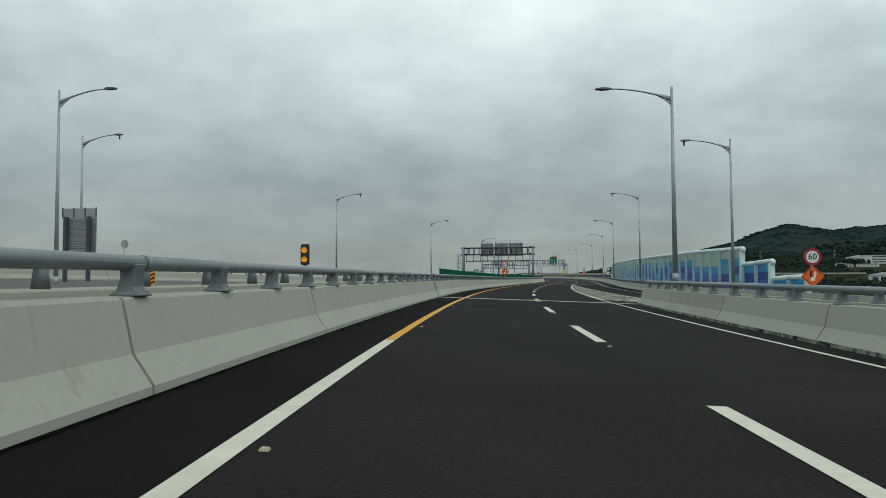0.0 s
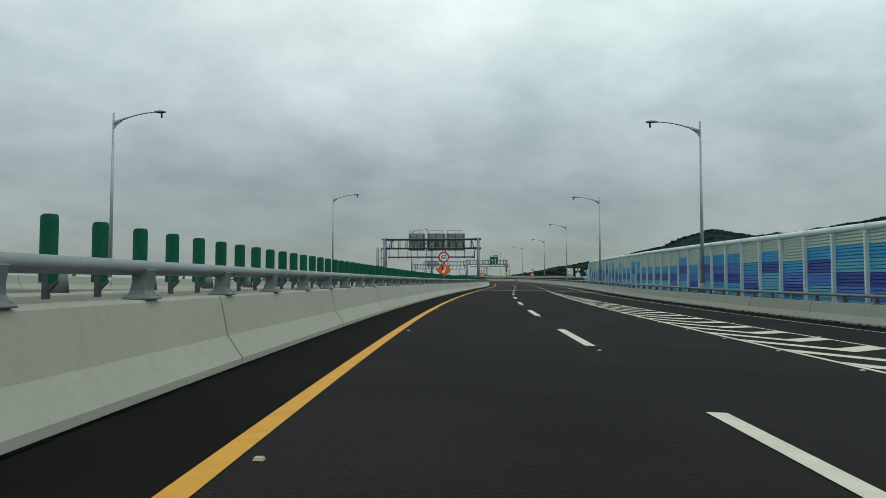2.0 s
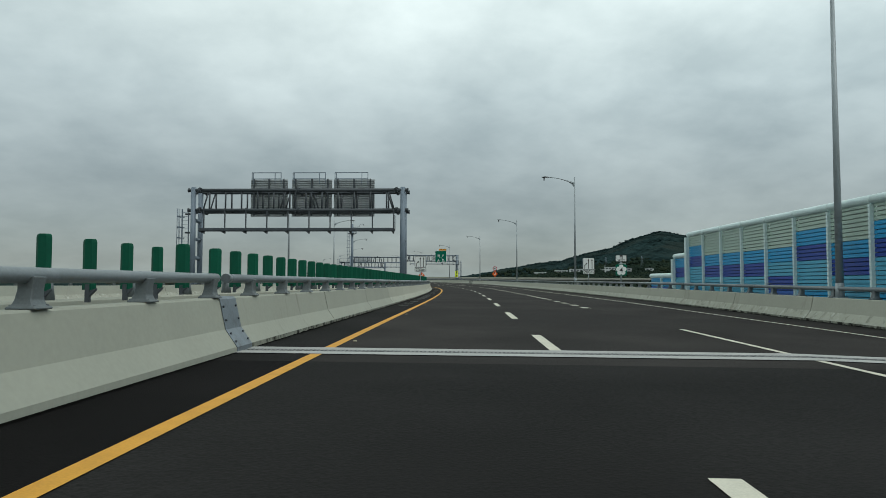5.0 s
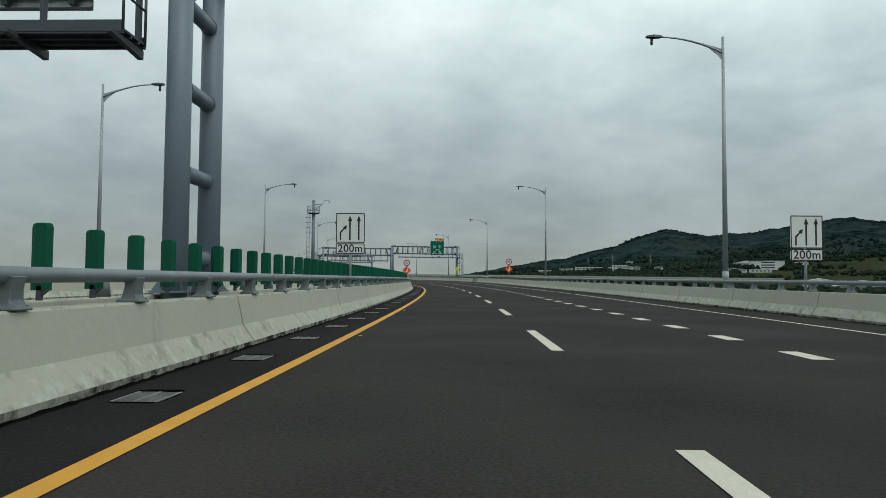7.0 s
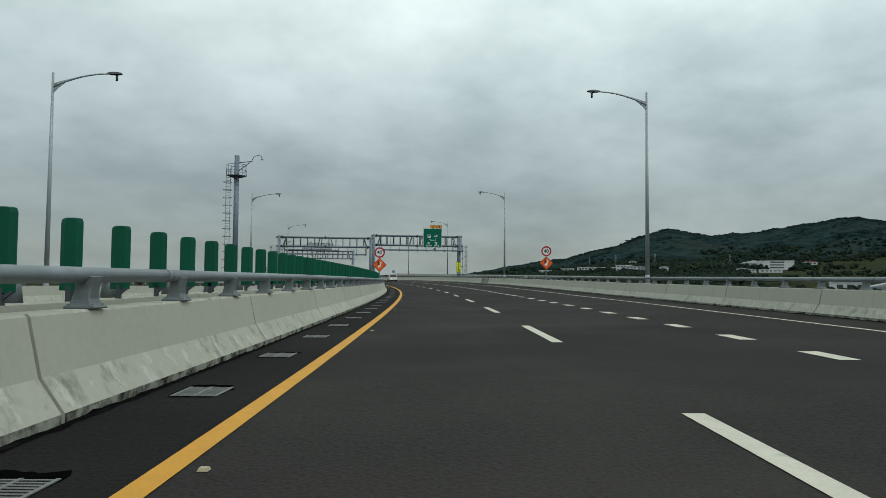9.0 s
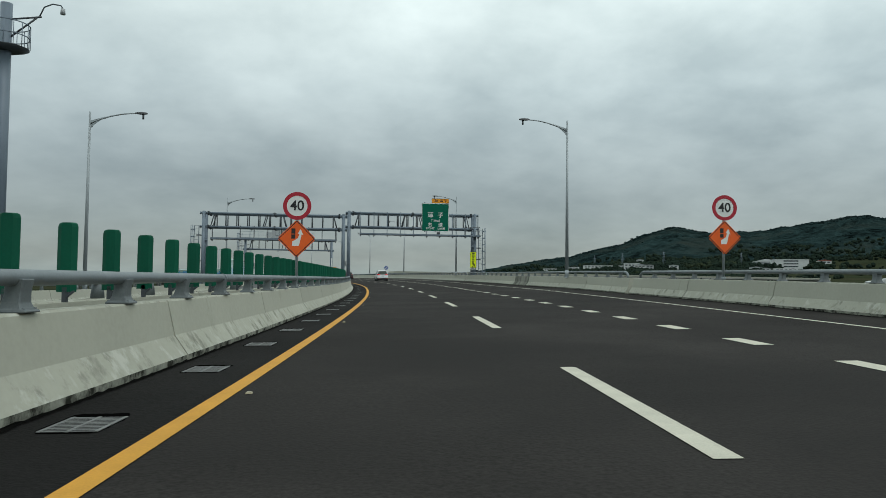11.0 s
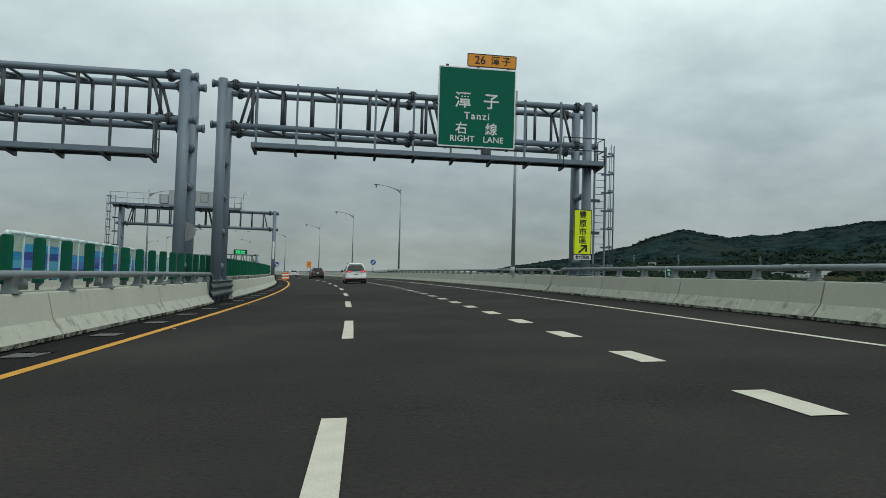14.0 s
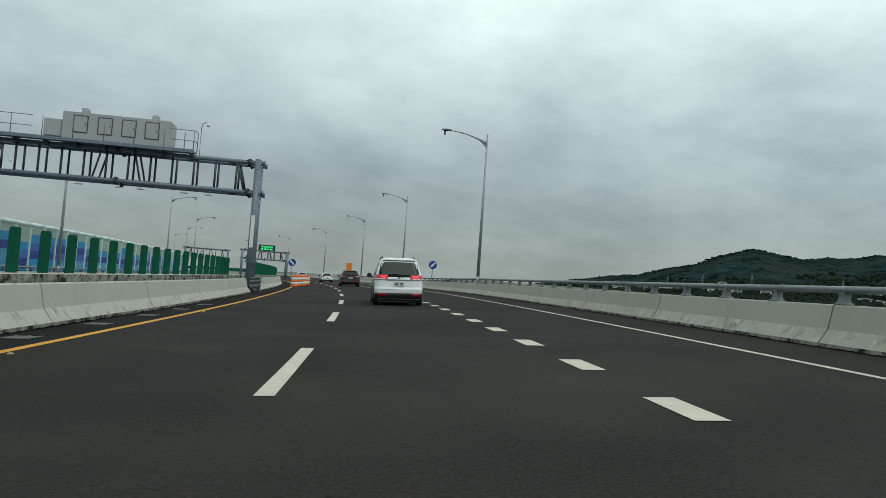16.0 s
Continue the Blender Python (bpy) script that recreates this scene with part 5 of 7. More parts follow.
def lane_sign(s, d, centre, k=1.0, turn=0.0):
    centre /= k
    root = thing("lane_merge_sign", stand(s, d, 0, turn) @ Matrix.Diagonal((k, k, k, 1)), "white lane merge sign with three black arrows and 200m plate", "road sign", "lane merge signs")
    post_of(root, 0.7, centre, 0.05)
    p = board(root, -0.57, centre - 0.36, 0.57, centre + 0.82, -0.12, SIGN_WHITE, "arrow_plate", "white plate with black arrows", SIGN_BLACK, 0.04)
    q = board(root, -0.57, centre - 0.80, 0.57, centre - 0.39, -0.12, SIGN_WHITE, "distance_plate", "white distance plate", SIGN_BLACK, 0.04)
    writing(q, "200m", 0.42, facing(0, centre - 0.60, -0.128), SIGN_BLACK, spacing=1.05)
    for x in (-0.02, 0.33):
        bm = bmesh.new()
        bm.faces.new([bm.verts.new((x + a, -0.128, centre + b)) for a, b in ((-0.03, -0.26), (0.03, -0.26), (0.03, 0.52), (-0.03, 0.52))])
        bm.faces.new([bm.verts.new((x + a, -0.128, centre + b)) for a, b in ((-0.085, 0.50), (0.085, 0.50), (0.0, 0.73))])
        part("arrow", bm, SIGN_BLACK, p)
    bm = bmesh.new()
    for quad in (((-0.42, -0.26), (-0.36, -0.26), (-0.36, 0.03), (-0.42, 0.06)), ((-0.42, 0.06), (-0.36, 0.03), (-0.21, 0.20), (-0.25, 0.24)), ((-0.30, 0.26), (-0.18, 0.14), (-0.13, 0.34))):
        bm.faces.new([bm.verts.new((a, -0.128, centre + b)) for a, b in quad])
    part("arrow", bm, SIGN_BLACK, p)


lane_sign(166.2, -1.88, 2.615, 0.89, 4)
lane_sign(164.0, 13.05, 2.45, 0.89)


def route_sign():
    root = thing("route_marker", stand(153.0, 13.3, 0), "white blossom route marker with a direction plate above", "road sign")
    post_of(root, 0.7, 2.9, 0.06)
    board(root, -0.40, 1.56, 0.40, 2.36, -0.085, SIGN_GREEN, "backing_plate", "dark green backing plate", None, 0.05)
    bm = bmesh.new()
    ring = []
    for i in range(80):
        a = math.tau * i / 80
        r = 0.385 * (0.66 + 0.34 * abs(math.cos(2.5 * (a - math.pi / 2))) ** 0.55)
        ring.append(bm.verts.new((r * math.cos(a), -0.1, r * math.sin(a))))
    f = bm.faces.new(ring)
    r = bmesh.ops.extrude_face_region(bm, geom=[f])
    for v in r["geom"]:
        if isinstance(v, bmesh.types.BMVert):
            v.co.y += 0.01
    p = part("blossom_plate", bm, SIGN_WHITE, root, "white five-petal plate", Matrix.Translation((0, 0, 1.95)))
    writing(p, "4", 0.50, facing(0, -0.02, -0.108), SIGN_BLACK)
    q = board(root, -0.40, 2.55, 0.40, 3.05, -0.12, SIGN_WHITE, "direction_plate", "white plate with black lettering", SIGN_BLACK, 0.04)
    writing(q, "WEST", 0.19, facing(0, 2.66, -0.128), SIGN_BLACK, spacing=1.1)
    writing(q, "西", 0.27, facing(0, 2.88, -0.128), SIGN_BLACK)


route_sign()



def distance_plate():
    root = thing("distance_plate", stand(289.9, 12.87, 0.765), "small green plate with white markings on the barrier top", "road sign")
    p = board(root, -0.17, 0.0, 0.17, 0.30, 0, SIGN_GREEN, "plate", "green plate", SIGN_WHITE, 0.02, 0.014)
    for x0, z0, x1, z1 in ((-0.11, 0.20, 0.11, 0.25), (-0.10, 0.06, -0.03, 0.16), (0.03, 0.06, 0.10, 0.16)):
        bm = bmesh.new()
        box(bm, x0, -0.008, z0, x1, -0.002, z1)
        part("marking", bm, SIGN_WHITE, p)


distance_plate()

# ---------------------------------------------------------------- noise walls of coloured louvre panels


def louvre_mesh(mat, wide=2.24, high=0.53):
    bm = bmesh.new()
    n = 4
    for k in range(n):
        z0, z1 = high * k / n + 0.012, high * (k + 1) / n
        v = [bm.verts.new((x, y, z)) for y, z in ((0.045, z0 + 0.035), (-0.06, z0), (-0.048, z1 - 0.014), (0.045, z1 + 0.004)) for x in (-wide / 2, wide / 2)]
        for i in (0, 2, 4):
            bm.faces.new((v[i], v[i + 1], v[i + 3], v[i + 2]))
    box(bm, -wide / 2, 0.045, 0, wide / 2, 0.06, high)
    return finish(bm, "louvre_panel", mat)


LOUVRES = [louvre_mesh(m) for m in (PANEL_CREAM, PANEL_SKY, PANEL_BLUE, PANEL_NAVY, PANEL_AQUA)]


PITCH, ROW = 2.33, 0.53


def noise_wall(name, off, s0, s1, side, steps, label, lift):
    """Posts at even pitch, rows of louvre panels between, round capping, stout posts where the height steps. side: which way the panels face."""
    root = thing(name, Matrix.Identity(4), label, "noise wall", kind="structure")
    rng = random.Random(5)
    orders = ((1, 3, 2, 4, 4, 1), (1, 2, 3, 1, 4, 4), (1, 3, 4, 4, 1, 1), (1, 4, 3, 2, 4, 4))
    hold = 0
    post, stout = bmesh.new(), bmesh.new()
    box(post, -0.055, -0.09, 0.0, 0.055, 0.09, 1.0)
    box(stout, -0.16, -0.15, 0.0, 0.16, 0.15, 1.0)
    post, stout = finish(post, "wall_post", WALL_WHITE), finish(stout, "wall_post", WALL_WHITE)
    turn = -90 if side > 0 else 90
    s = s0
    while s < s1 - 0.1:
        rows, raised = steps(s), lift(s)
        m = stand(s + PITCH / 2, off(s + PITCH / 2), 0.34 + raised, turn)
        if hold == 0:
            level, hold, order = rng.choice((3, 4, 3, 4, 3)), rng.choice((1, 1, 2)), rng.choice(orders)
        hold -= 1
        for r in range(rows):
            down = (rows - 1 if rows < 5 else level) - r
            shared("louvre_panel", LOUVRES[0 if down < 0 else order[min(down, 5)]], root, m @ Matrix.Translation((0, 0, ROW * r)))
        before = steps(s - PITCH) if s > s0 + 0.1 else 0
        pm = stand(s, off(s), 0.0, turn) @ Matrix.Translation((0, -0.05, 0))
        shared("wall_post", stout if before != rows else post, root, pm @ Matrix.Diagonal((1, 1, ROW * max(rows, before) + 0.30 + raised, 1)))
        high = 0.44 + ROW * rows
        a, b = at(s, off(s), high + raised), at(s + PITCH, off(s + PITCH), high + lift(s + PITCH))
        bm = bmesh.new()
        tube(bm, Vector((0, 0, 0)), b - a, 0.145, seg=14)
        if before != rows:
            out = (a - b).normalized() if rows > before else Vector((0, 0, 0))
            pipe(bm, [out * 0.02, out * 0.12 + Vector((0, 0, -0.03)), out * 0.16 + Vector((0, 0, -0.22))], [0.145, 0.145, 0.14], 14)
        part("capping", bm, WALL_WHITE, root, m=Matrix.Translation(a))
        s += PITCH


def near_steps(s):
    return 2 if s < 42.5 or s > 141 else 4 if s < 46.5 or s > 137 else 6


noise_wall("noise_wall", lambda s: right_face(s) + 1.0, 39.05, 145.0, 1, near_steps, "noise wall of cream and blue louvre panels in white posts", table([(40, 0.1), (43, 0.0), (44, -0.05), (48, -0.18), (60, -0.03), (75, 0.03), (95, 0.10), (115, 0.10), (140, 0.0)]))
noise_wall("noise_wall_far", lambda s: left_outer(s) - 1.0, 314.9, 560.0, -1, lambda s: 4 if s < 316.5 else 6, "far noise wall of cream and blue louvre panels", lambda s: 0.2)

# ---------------------------------------------------------------- drain grates along the foot of the median


def grates():
    holes = []
    # flat black plates on the road: their colour stands for the shaded hole
    for j in range(5):
        bm = bmesh.new()
        rim = []
        for i in range(28):
            a = math.tau * i / 28
            c, w = math.cos(a), math.sin(a)
            k = 1 / max(abs(c), abs(w))
            out = 1 + 0.22 * noise.noise((c * 2.2, w * 2.2, j * 3.7)) + (0.16 * noise.noise((c * 6, w * 6, j + 9.0)))
            rim.append(bm.verts.new((0.215 * c * k * (out if c > 0 else 1.0), 0.345 * w * k * (out if w > 0 else 1.0), 0.0)))
        bm.faces.new(rim)
        r = bmesh.ops.extrude_face_region(bm, geom=bm.faces[:])
        for v in r["geom"]:
            if isinstance(v, bmesh.types.BMVert):
                v.co.z -= 0.004
        holes.append(finish(bm, "drain_shade_plate", DARK))
    bm = bmesh.new()
    for k in range(11):
        y = -0.31 + 0.048 * k
        box(bm, -0.19, y - 0.009, -0.001, 0.19, y + 0.009, 0.004)
    for x in (-0.19, 0.0, 0.19):
        box(bm, x - 0.012, -0.33, 0.0, x + 0.012, 0.19, 0.006)
    bars = finish(bm, "drain_grate", GRATE)
    for k in range(66):
        s = 132.4 + 3.013 * k
        m = lie(s, -0.68, 0.006)
        root = tagged(shared("drain", holes[k % 5], None, m), "steel drain grate beside the median barrier", "drain grate", "drains along the median")
        shared("grate", bars, root, Matrix.Translation((0.02, 0, 0)))


grates()

# ---------------------------------------------------------------- camera tower beyond the far barrier


def camera_tower():
    root = thing("camera_tower", stand(249.6, -15.9, 0.6), "tall grey camera tower with caged ladder and round platform", "camera tower")
    bm = bmesh.new()
    tube(bm, (0, 0, 0), (0, 0, 12.9), 0.27, 0.24, 12)
    part("mast", bm, GANTRY, root)
    bm = bmesh.new()
    tube(bm, (0, 0, 10.75), (0, 0, 10.9), 0.55, 0.95, 20)
    part("platform", bm, GANTRY_DARK, root)
    bm = bmesh.new()
    for z in (11.4, 11.95):
        pipe(bm, [(0.95 * math.cos(a), 0.95 * math.sin(a), z) for a in [math.tau * i / 20 for i in range(21)]], [0.025] * 21, 6, False)
    part("platform_rail", bm, GANTRY, root)
    for i in range(16):
        a = math.tau * i / 16
        bm = bmesh.new()
        tube(bm, (0.95 * math.cos(a), 0.95 * math.sin(a), 10.9), (0.95 * math.cos(a), 0.95 * math.sin(a), 11.95), 0.018, seg=5)
        part("rail_upright", bm, GANTRY, root)
    bm = bmesh.new()
    for dx in (-0.55, -0.95):
        tube(bm, (dx, -0.2, 0.3), (dx, -0.2, 11.6), 0.025, seg=6)
    for k in range(36):
        tube(bm, (-0.55, -0.2, 0.5 + 0.3 * k), (-0.95, -0.2, 0.5 + 0.3 * k), 0.016, seg=5)
    for k in range(13):
        z = 1.2 + 0.75 * k
        pipe(bm, [(-0.75 + 0.42 * math.cos(a), -0.45 + 0.42 * math.sin(a), z) for a in [math.tau * i / 12 for i in range(13)]], [0.022] * 13, 5, False)
    part("ladder", bm, GANTRY, root)
    bm = bmesh.new()
    tube(bm, (0.2, 0, 12.2), (1.5, 0, 12.35), 0.04, seg=6)
    tube(bm, (0.2, 0, 11.4), (1.3, 0, 12.3), 0.04, seg=6)
    pipe(bm, [(1.4, 0, 12.35), (1.6, 0, 12.8), (1.95, 0, 12.95), (2.3, 0, 12.9), (2.4, 0, 12.75)], [0.03] * 5, 6)
    part("camera_arm", bm, GANTRY_DARK, root)
    bm = bmesh.new()
    tube(bm, (2.4, 0, 12.75), (2.4, 0, 12.5), 0.09, 0.11, seg=10)
    part("dome_camera", bm, BOX_GREY, root)


camera_tower()


def beacon():
    root = thing("warning_beacon", stand(12.35, -1.72, 0.74), "black two-lamp amber warning beacon on a short post behind the rail", "warning light")
    bm = bmesh.new()
    tube(bm, (0, 0, 0), (0, 0, 0.45), 0.022, seg=8)
    tube(bm, (0, 0, 0), (0, 0, 0.03), 0.06, seg=8)
    part("post", bm, LAMPPOLE, root)
    bm = bmesh.new()
    box(bm, -0.072, -0.05, 0.40, 0.072, 0.05, 0.77, 0.015)
    head = part("housing", bm, TRIM_BLACK, root)
    for z in (0.50, 0.665):
        part("lens", disc(0.055, -0.060, 20), AMBER_LAMP, head, "amber lens", Matrix.Translation((0, 0, z)))
        bm = bmesh.new()
        pipe(bm, [(0.062 * math.cos(a), -0.075, z + 0.062 * math.sin(a)) for a in np.linspace(0.2, math.pi - 0.2, 8)], [0.008] * 8, 5)
        part("visor", bm, TRIM_BLACK, head)


beacon()


def far_board():
    """Back of a sign of aluminium planks on two dark posts, with a plain pale strip on top."""
    root = thing("roadside_board", stand(36.2, -21.4, 0.5), "back of a planked aluminium roadside sign on two dark posts", "road sign")
    for k in range(15):
        bm = bmesh.new()
        z = 1.15 + 0.13 * k
        a = [bm.verts.new((-0.98, y, z + h)) for y, h in ((0.05, 0.0), (-0.03, 0.015), (-0.03, 0.04), (0.03, 0.05), (0.03, 0.125), (0.05, 0.13))]
        b = [bm.verts.new((0.98, v.co.y, v.co.z)) for v in a]
        n = len(a)
        for i in range(n):
            bm.faces.new((a[i], a[(i + 1) % n], b[(i + 1) % n], b[i]))
        bm.faces.new(a[::-1])
        bm.faces.new(b)
        part("plank", bm, SIGN_BACK, root)
    bm = bmesh.new()
    box(bm, -0.98, -0.01, 3.11, 0.98, 0.05, 3.62, 0.008)
    part("top_strip", bm, SIGN_BACK, root)
    for x in (-0.72, 0.62):
        bm = bmesh.new()
        box(bm, x - 0.10, -0.20, -0.4, x + 0.10, -0.035, 3.15, 0.015)
        part("post", bm, GANTRY_DARK, root)
    for x in (-0.98, -0.33, 0.33, 0.98):
        bm = bmesh.new()
        box(bm, x - 0.025, -0.05, 3.10, x + 0.025, -0.012, 3.66)
        part("strip_rib", bm, GANTRY_DARK, root)


far_board()


def round_sign():
    root = thing("round_sign", stand(32.1, -16.3, 0.0), "grey back of a small round sign on a thin post", "road sign")
    bm = bmesh.new()
    tube(bm, (0, 0, 0), (0, 0, 2.2), 0.03, seg=8)
    part("post", bm, LAMPPOLE, root)
    bm = bmesh.new()
    tube(bm, (0, 0.03, 2.07), (0.004, 0.05, 2.07), 0.21, seg=28)
    part("plate", bm, SIGN_BACK, root)


round_sign()


def end_guard():
    """Corrugated beam that closes the barrier at the gantry legs."""
    for s0, s1 in ((295.4, 300.4), (342.8, 348.6)):
        root = thing("beam_guard", stand(s0, LEFT_FACE, 0), "grey corrugated steel beam closing the barrier at a gantry leg", "guard beam")
        o = stand(s0, LEFT_FACE, 0)
        bm = bmesh.new()
        outline = [(0.02, 0.20), (0.09, 0.27), (0.09, 0.33), (0.02, 0.42), (0.02, 0.46), (0.09, 0.55), (0.09, 0.60), (0.02, 0.68), (0.02, 0.72), (0.09, 0.78), (0.06, 0.82)]
        rings = []
        for k in range(4):
            s = s0 + (s1 - s0) * k / 3
            rings.append([bm.verts.new(o.inverted() @ at(s, LEFT_FACE - 0.12 + d, h)) for d, h in outline])
        for r0, r1 in zip(rings, rings[1:]):
            for i in range(len(outline) - 1):
                bm.faces.new((r0[i], r0[i + 1], r1[i + 1], r1[i]))
        r = bmesh.ops.solidify(bm, geom=bm.faces[:], thickness=0.006)
        part("corrugated_beam", bm, RAIL, root)
        for k in (0.8, (s1 - s0) - 0.8):
            bm = bmesh.new()
            box(bm, -0.22, k - 0.06, 0.0, -0.10, k + 0.06, 0.75)
            part("beam_post", bm, GANTRY_DARK, root)


end_guard()


def hazard_marker():
    root = thing("hazard_marker", stand(34.4, -16.25, 0.0), "yellow board with black slanting stripes on the opposite road", "hazard marker")
    bm = bmesh.new()
    box(bm, -0.26, 0.0, 0.0, 0.26, 0.05, 0.85, 0.01)
    panel = part("panel", bm, SIGN_AMBER, root, "yellow board")
    for k in range(4):
        bm = bmesh.new()
        z = 0.06 + 0.2 * k
        bm.faces.new([bm.verts.new(p) for p in ((-0.25, -0.004, z), (0.25, -0.004, z + 0.16), (0.25, -0.004, z + 0.25), (-0.25, -0.004, z + 0.09))])
        part("stripe", bm, SIGN_BLACK, panel)


hazard_marker()

# ---------------------------------------------------------------- roadworks far ahead


def drum(s, d, first={}):
    m = stand(s, d, 0)
    if "it" in first:
        return copy_thing(first["it"], m)
    root = thing("traffic_drum", m, "orange and white striped plastic traffic drum", "traffic drum", "drums at the closed lane")
    for k in range(5):
        bm = bmesh.new()
        tube(bm, (0, 0, 0.2 * k), (0, 0, 0.2 * k + 0.2), 0.30 - 0.012 * k, 0.288 - 0.012 * k, 16)
        part("band", bm, BARRIER_ORANGE if k % 2 == 0 else SIGN_WHITE, root)
    first["it"] = root


for k in range(5):
    drum(366.8 + 3.0 * k, 0.15 + 0.3 * k)


def arrow_sign(s, d, flip):
    root = thing("keep_side_sign", stand(s, d, 0), "round blue sign with a white slanting arrow on a post", "road sign")
    post_of(root, 0.7, 2.5, 0.04)
    plate = part("round_plate", disc(0.42, -0.08), SIGN_BLUE, root, "blue disc", Matrix.Translation((0, 0, 2.3)))
    part("white_rim", disc(0.42, -0.086, inner=0.39), SIGN_WHITE, plate)
    bm = bmesh.new()
    w = 0.05
    bm.faces.new([bm.verts.new((x, -0.088, z)) for x, z in ((-0.22 + w, 0.22 + w), (-0.22 - w, 0.22 - w), (0.06 - w, -0.06 - w), (0.06 + w, -0.06 + w))])
    bm.faces.new([bm.verts.new((x, -0.088, z)) for x, z in ((0.22, -0.22), (0.18, 0.04), (-0.04, -0.18))])
    a = part("arrow", bm, SIGN_WHITE, plate)
    if flip:
        a.matrix_basis = Matrix.Diagonal((-1, 1, 1, 1))


arrow_sign(379.8, -0.3, False)
arrow_sign(370.0, 12.75, True)


def works_board():
    root = thing("works_board", stand(423.7, 10.95, 0), "amber roadworks board on a stand far ahead", "road sign")
    board(root, -0.48, 1.9, 0.48, 3.2, 0, SIGN_AMBER, "panel", "amber panel", SIGN_ORANGE, 0.05)
    for x in (-0.35, 0.35):
        bm = bmesh.new()
        box(bm, x - 0.04, 0.05, 0, x + 0.04, 0.12, 2.2)
        part("leg", bm, GANTRY_DARK, root)
    for z in (2.1, 2.45, 2.8):
        bm = bmesh.new()
        box(bm, -0.33, -0.012, z, 0.33, -0.006, z + 0.16)
        part("lettering_bar", bm, SIGN_ORANGE, root)


works_board()

# ---------------------------------------------------------------- vehicles: bodies lofted from level outlines


class Shell:
    """Outline of a car body at each height; u runs along it from the middle of the rear, to the right and forward."""

    def __init__(self, rows, rear_r=0.17, front_r=0.5):
        self.z = [r[0] for r in rows]
        self.w, self.y0, self.y1 = ([r[k] for r in rows] for k in (1, 2, 3))
        self.rear_r, self.front_r = rear_r, front_r

    def dims(self, z):
        w, a, b = (float(np.interp(z, self.z, t)) for t in (self.w, self.y0, self.y1))
        return w, a, b, min(self.rear_r, w * 0.9), min(self.front_r, w * 0.9)

    def length(self, z):
        w, a, b, r, q = self.dims(z)
        return (w - r) + r * math.pi / 2 + max(0.0, b - q - a - r) + q * math.pi / 2 + (w - q)

    def side(self, z, y):
        w, a, b, r, q = self.dims(z)
        return (w - r) + r * math.pi / 2 + (y - a - r)

    def point(self, u, z):
        w, a, b, r, q = self.dims(z)
        if u <= w - r:
            return Vector((u, a, z))
        u -= w - r
        if u <= r * math.pi / 2:
            k = u / r
            return Vector((w - r + r * math.sin(k), a + r - r * math.cos(k), z))
        u -= r * math.pi / 2
        run = max(0.0, b - q - a - r)
        if u <= run:
            return Vector((w, a + r + u, z))
        u -= run
        if u <= q * math.pi / 2:
            k = u / q
            return Vector((w - q + q * math.cos(k), b - q + q * math.sin(k), z))
        u -= q * math.pi / 2
        return Vector((max(0.0, w - q - u), b, z))

    def normal(self, u, z):
        e = 0.01
        du = self.point(u + e, z) - self.point(max(0, u - e), z)
        dz = self.point(u, min(z + e, self.z[-1])) - self.point(u, z - e)
        n = du.cross(dz)
        return n.normalized() if n.length > 1e-6 else Vector((0, -1, 0))

    def body(self):
        bm = bmesh.new()
        zs = []
        for a, b in zip(self.z, self.z[1:]):
            zs += [a, (a + b) / 2]
        zs.append(self.z[-1])
        rings = []
        for z in zs:
            n = 34
            total = self.length(z)
            half = [self.point(total * (0.5 - 0.5 * math.cos(math.pi * k / n)) if False else total * k / n, z) for k in range(n + 1)]
            ring = [bm.verts.new(p) for p in half] + [bm.verts.new((-p.x, p.y, p.z)) for p in half[-2:0:-1]]
            rings.append(ring)
        m = len(rings[0])
        for r0, r1 in zip(rings, rings[1:]):
            for i in range(m):
                f = bm.faces.new((r0[i], r0[(i + 1) % m], r1[(i + 1) % m], r1[i]))
                f.smooth = True
        bm.faces.new(rings[0][::-1])
        f = bm.faces.new(rings[-1])
        return bm

    def panel(self, rows, lift=0.006, cols=8, mirror=0):
        """Sheet over the shell between u0 and u1 at each given height; mirror -1: left side, 0: both halves joined across the middle, 1: right side."""
        bm = bmesh.new()
        zs = []
        for (z0, a0, b0), (z1, a1, b1) in zip(rows, rows[1:]):
            for k in range(3):
                t = k / 3
                zs.append((z0 + (z1 - z0) * t, a0 + (a1 - a0) * t, b0 + (b1 - b0) * t))
        zs.append(rows[-1])
        last = None
        for z, a, b in zs:
            line = []
            span = [(-b + 2 * b * k / cols) if mirror == 0 else a + (b - a) * k / cols for k in range(cols + 1)]
            for u in span:
                p = self.point(abs(u), z) + self.normal(abs(u), z) * lift
                if u < 0 or mirror < 0:
                    p.x = -p.x
                line.append(bm.verts.new(p))
            if last:
                for i in range(cols):
                    bm.faces.new((last[i], last[i + 1], line[i + 1], line[i]))
            last = line
        for f in bm.faces:
            f.smooth = True
        r = bmesh.ops.extrude_face_region(bm, geom=bm.faces[:])
        for v in r["geom"]:
            if isinstance(v, bmesh.types.BMVert):
                q = 0.02
                v.co.y += q if abs(v.co.x) < 0.6 else q * 0.3
                v.co.x -= math.copysign(q * 0.6, v.co.x) if abs(v.co.x) > 0.6 else 0
        return bm


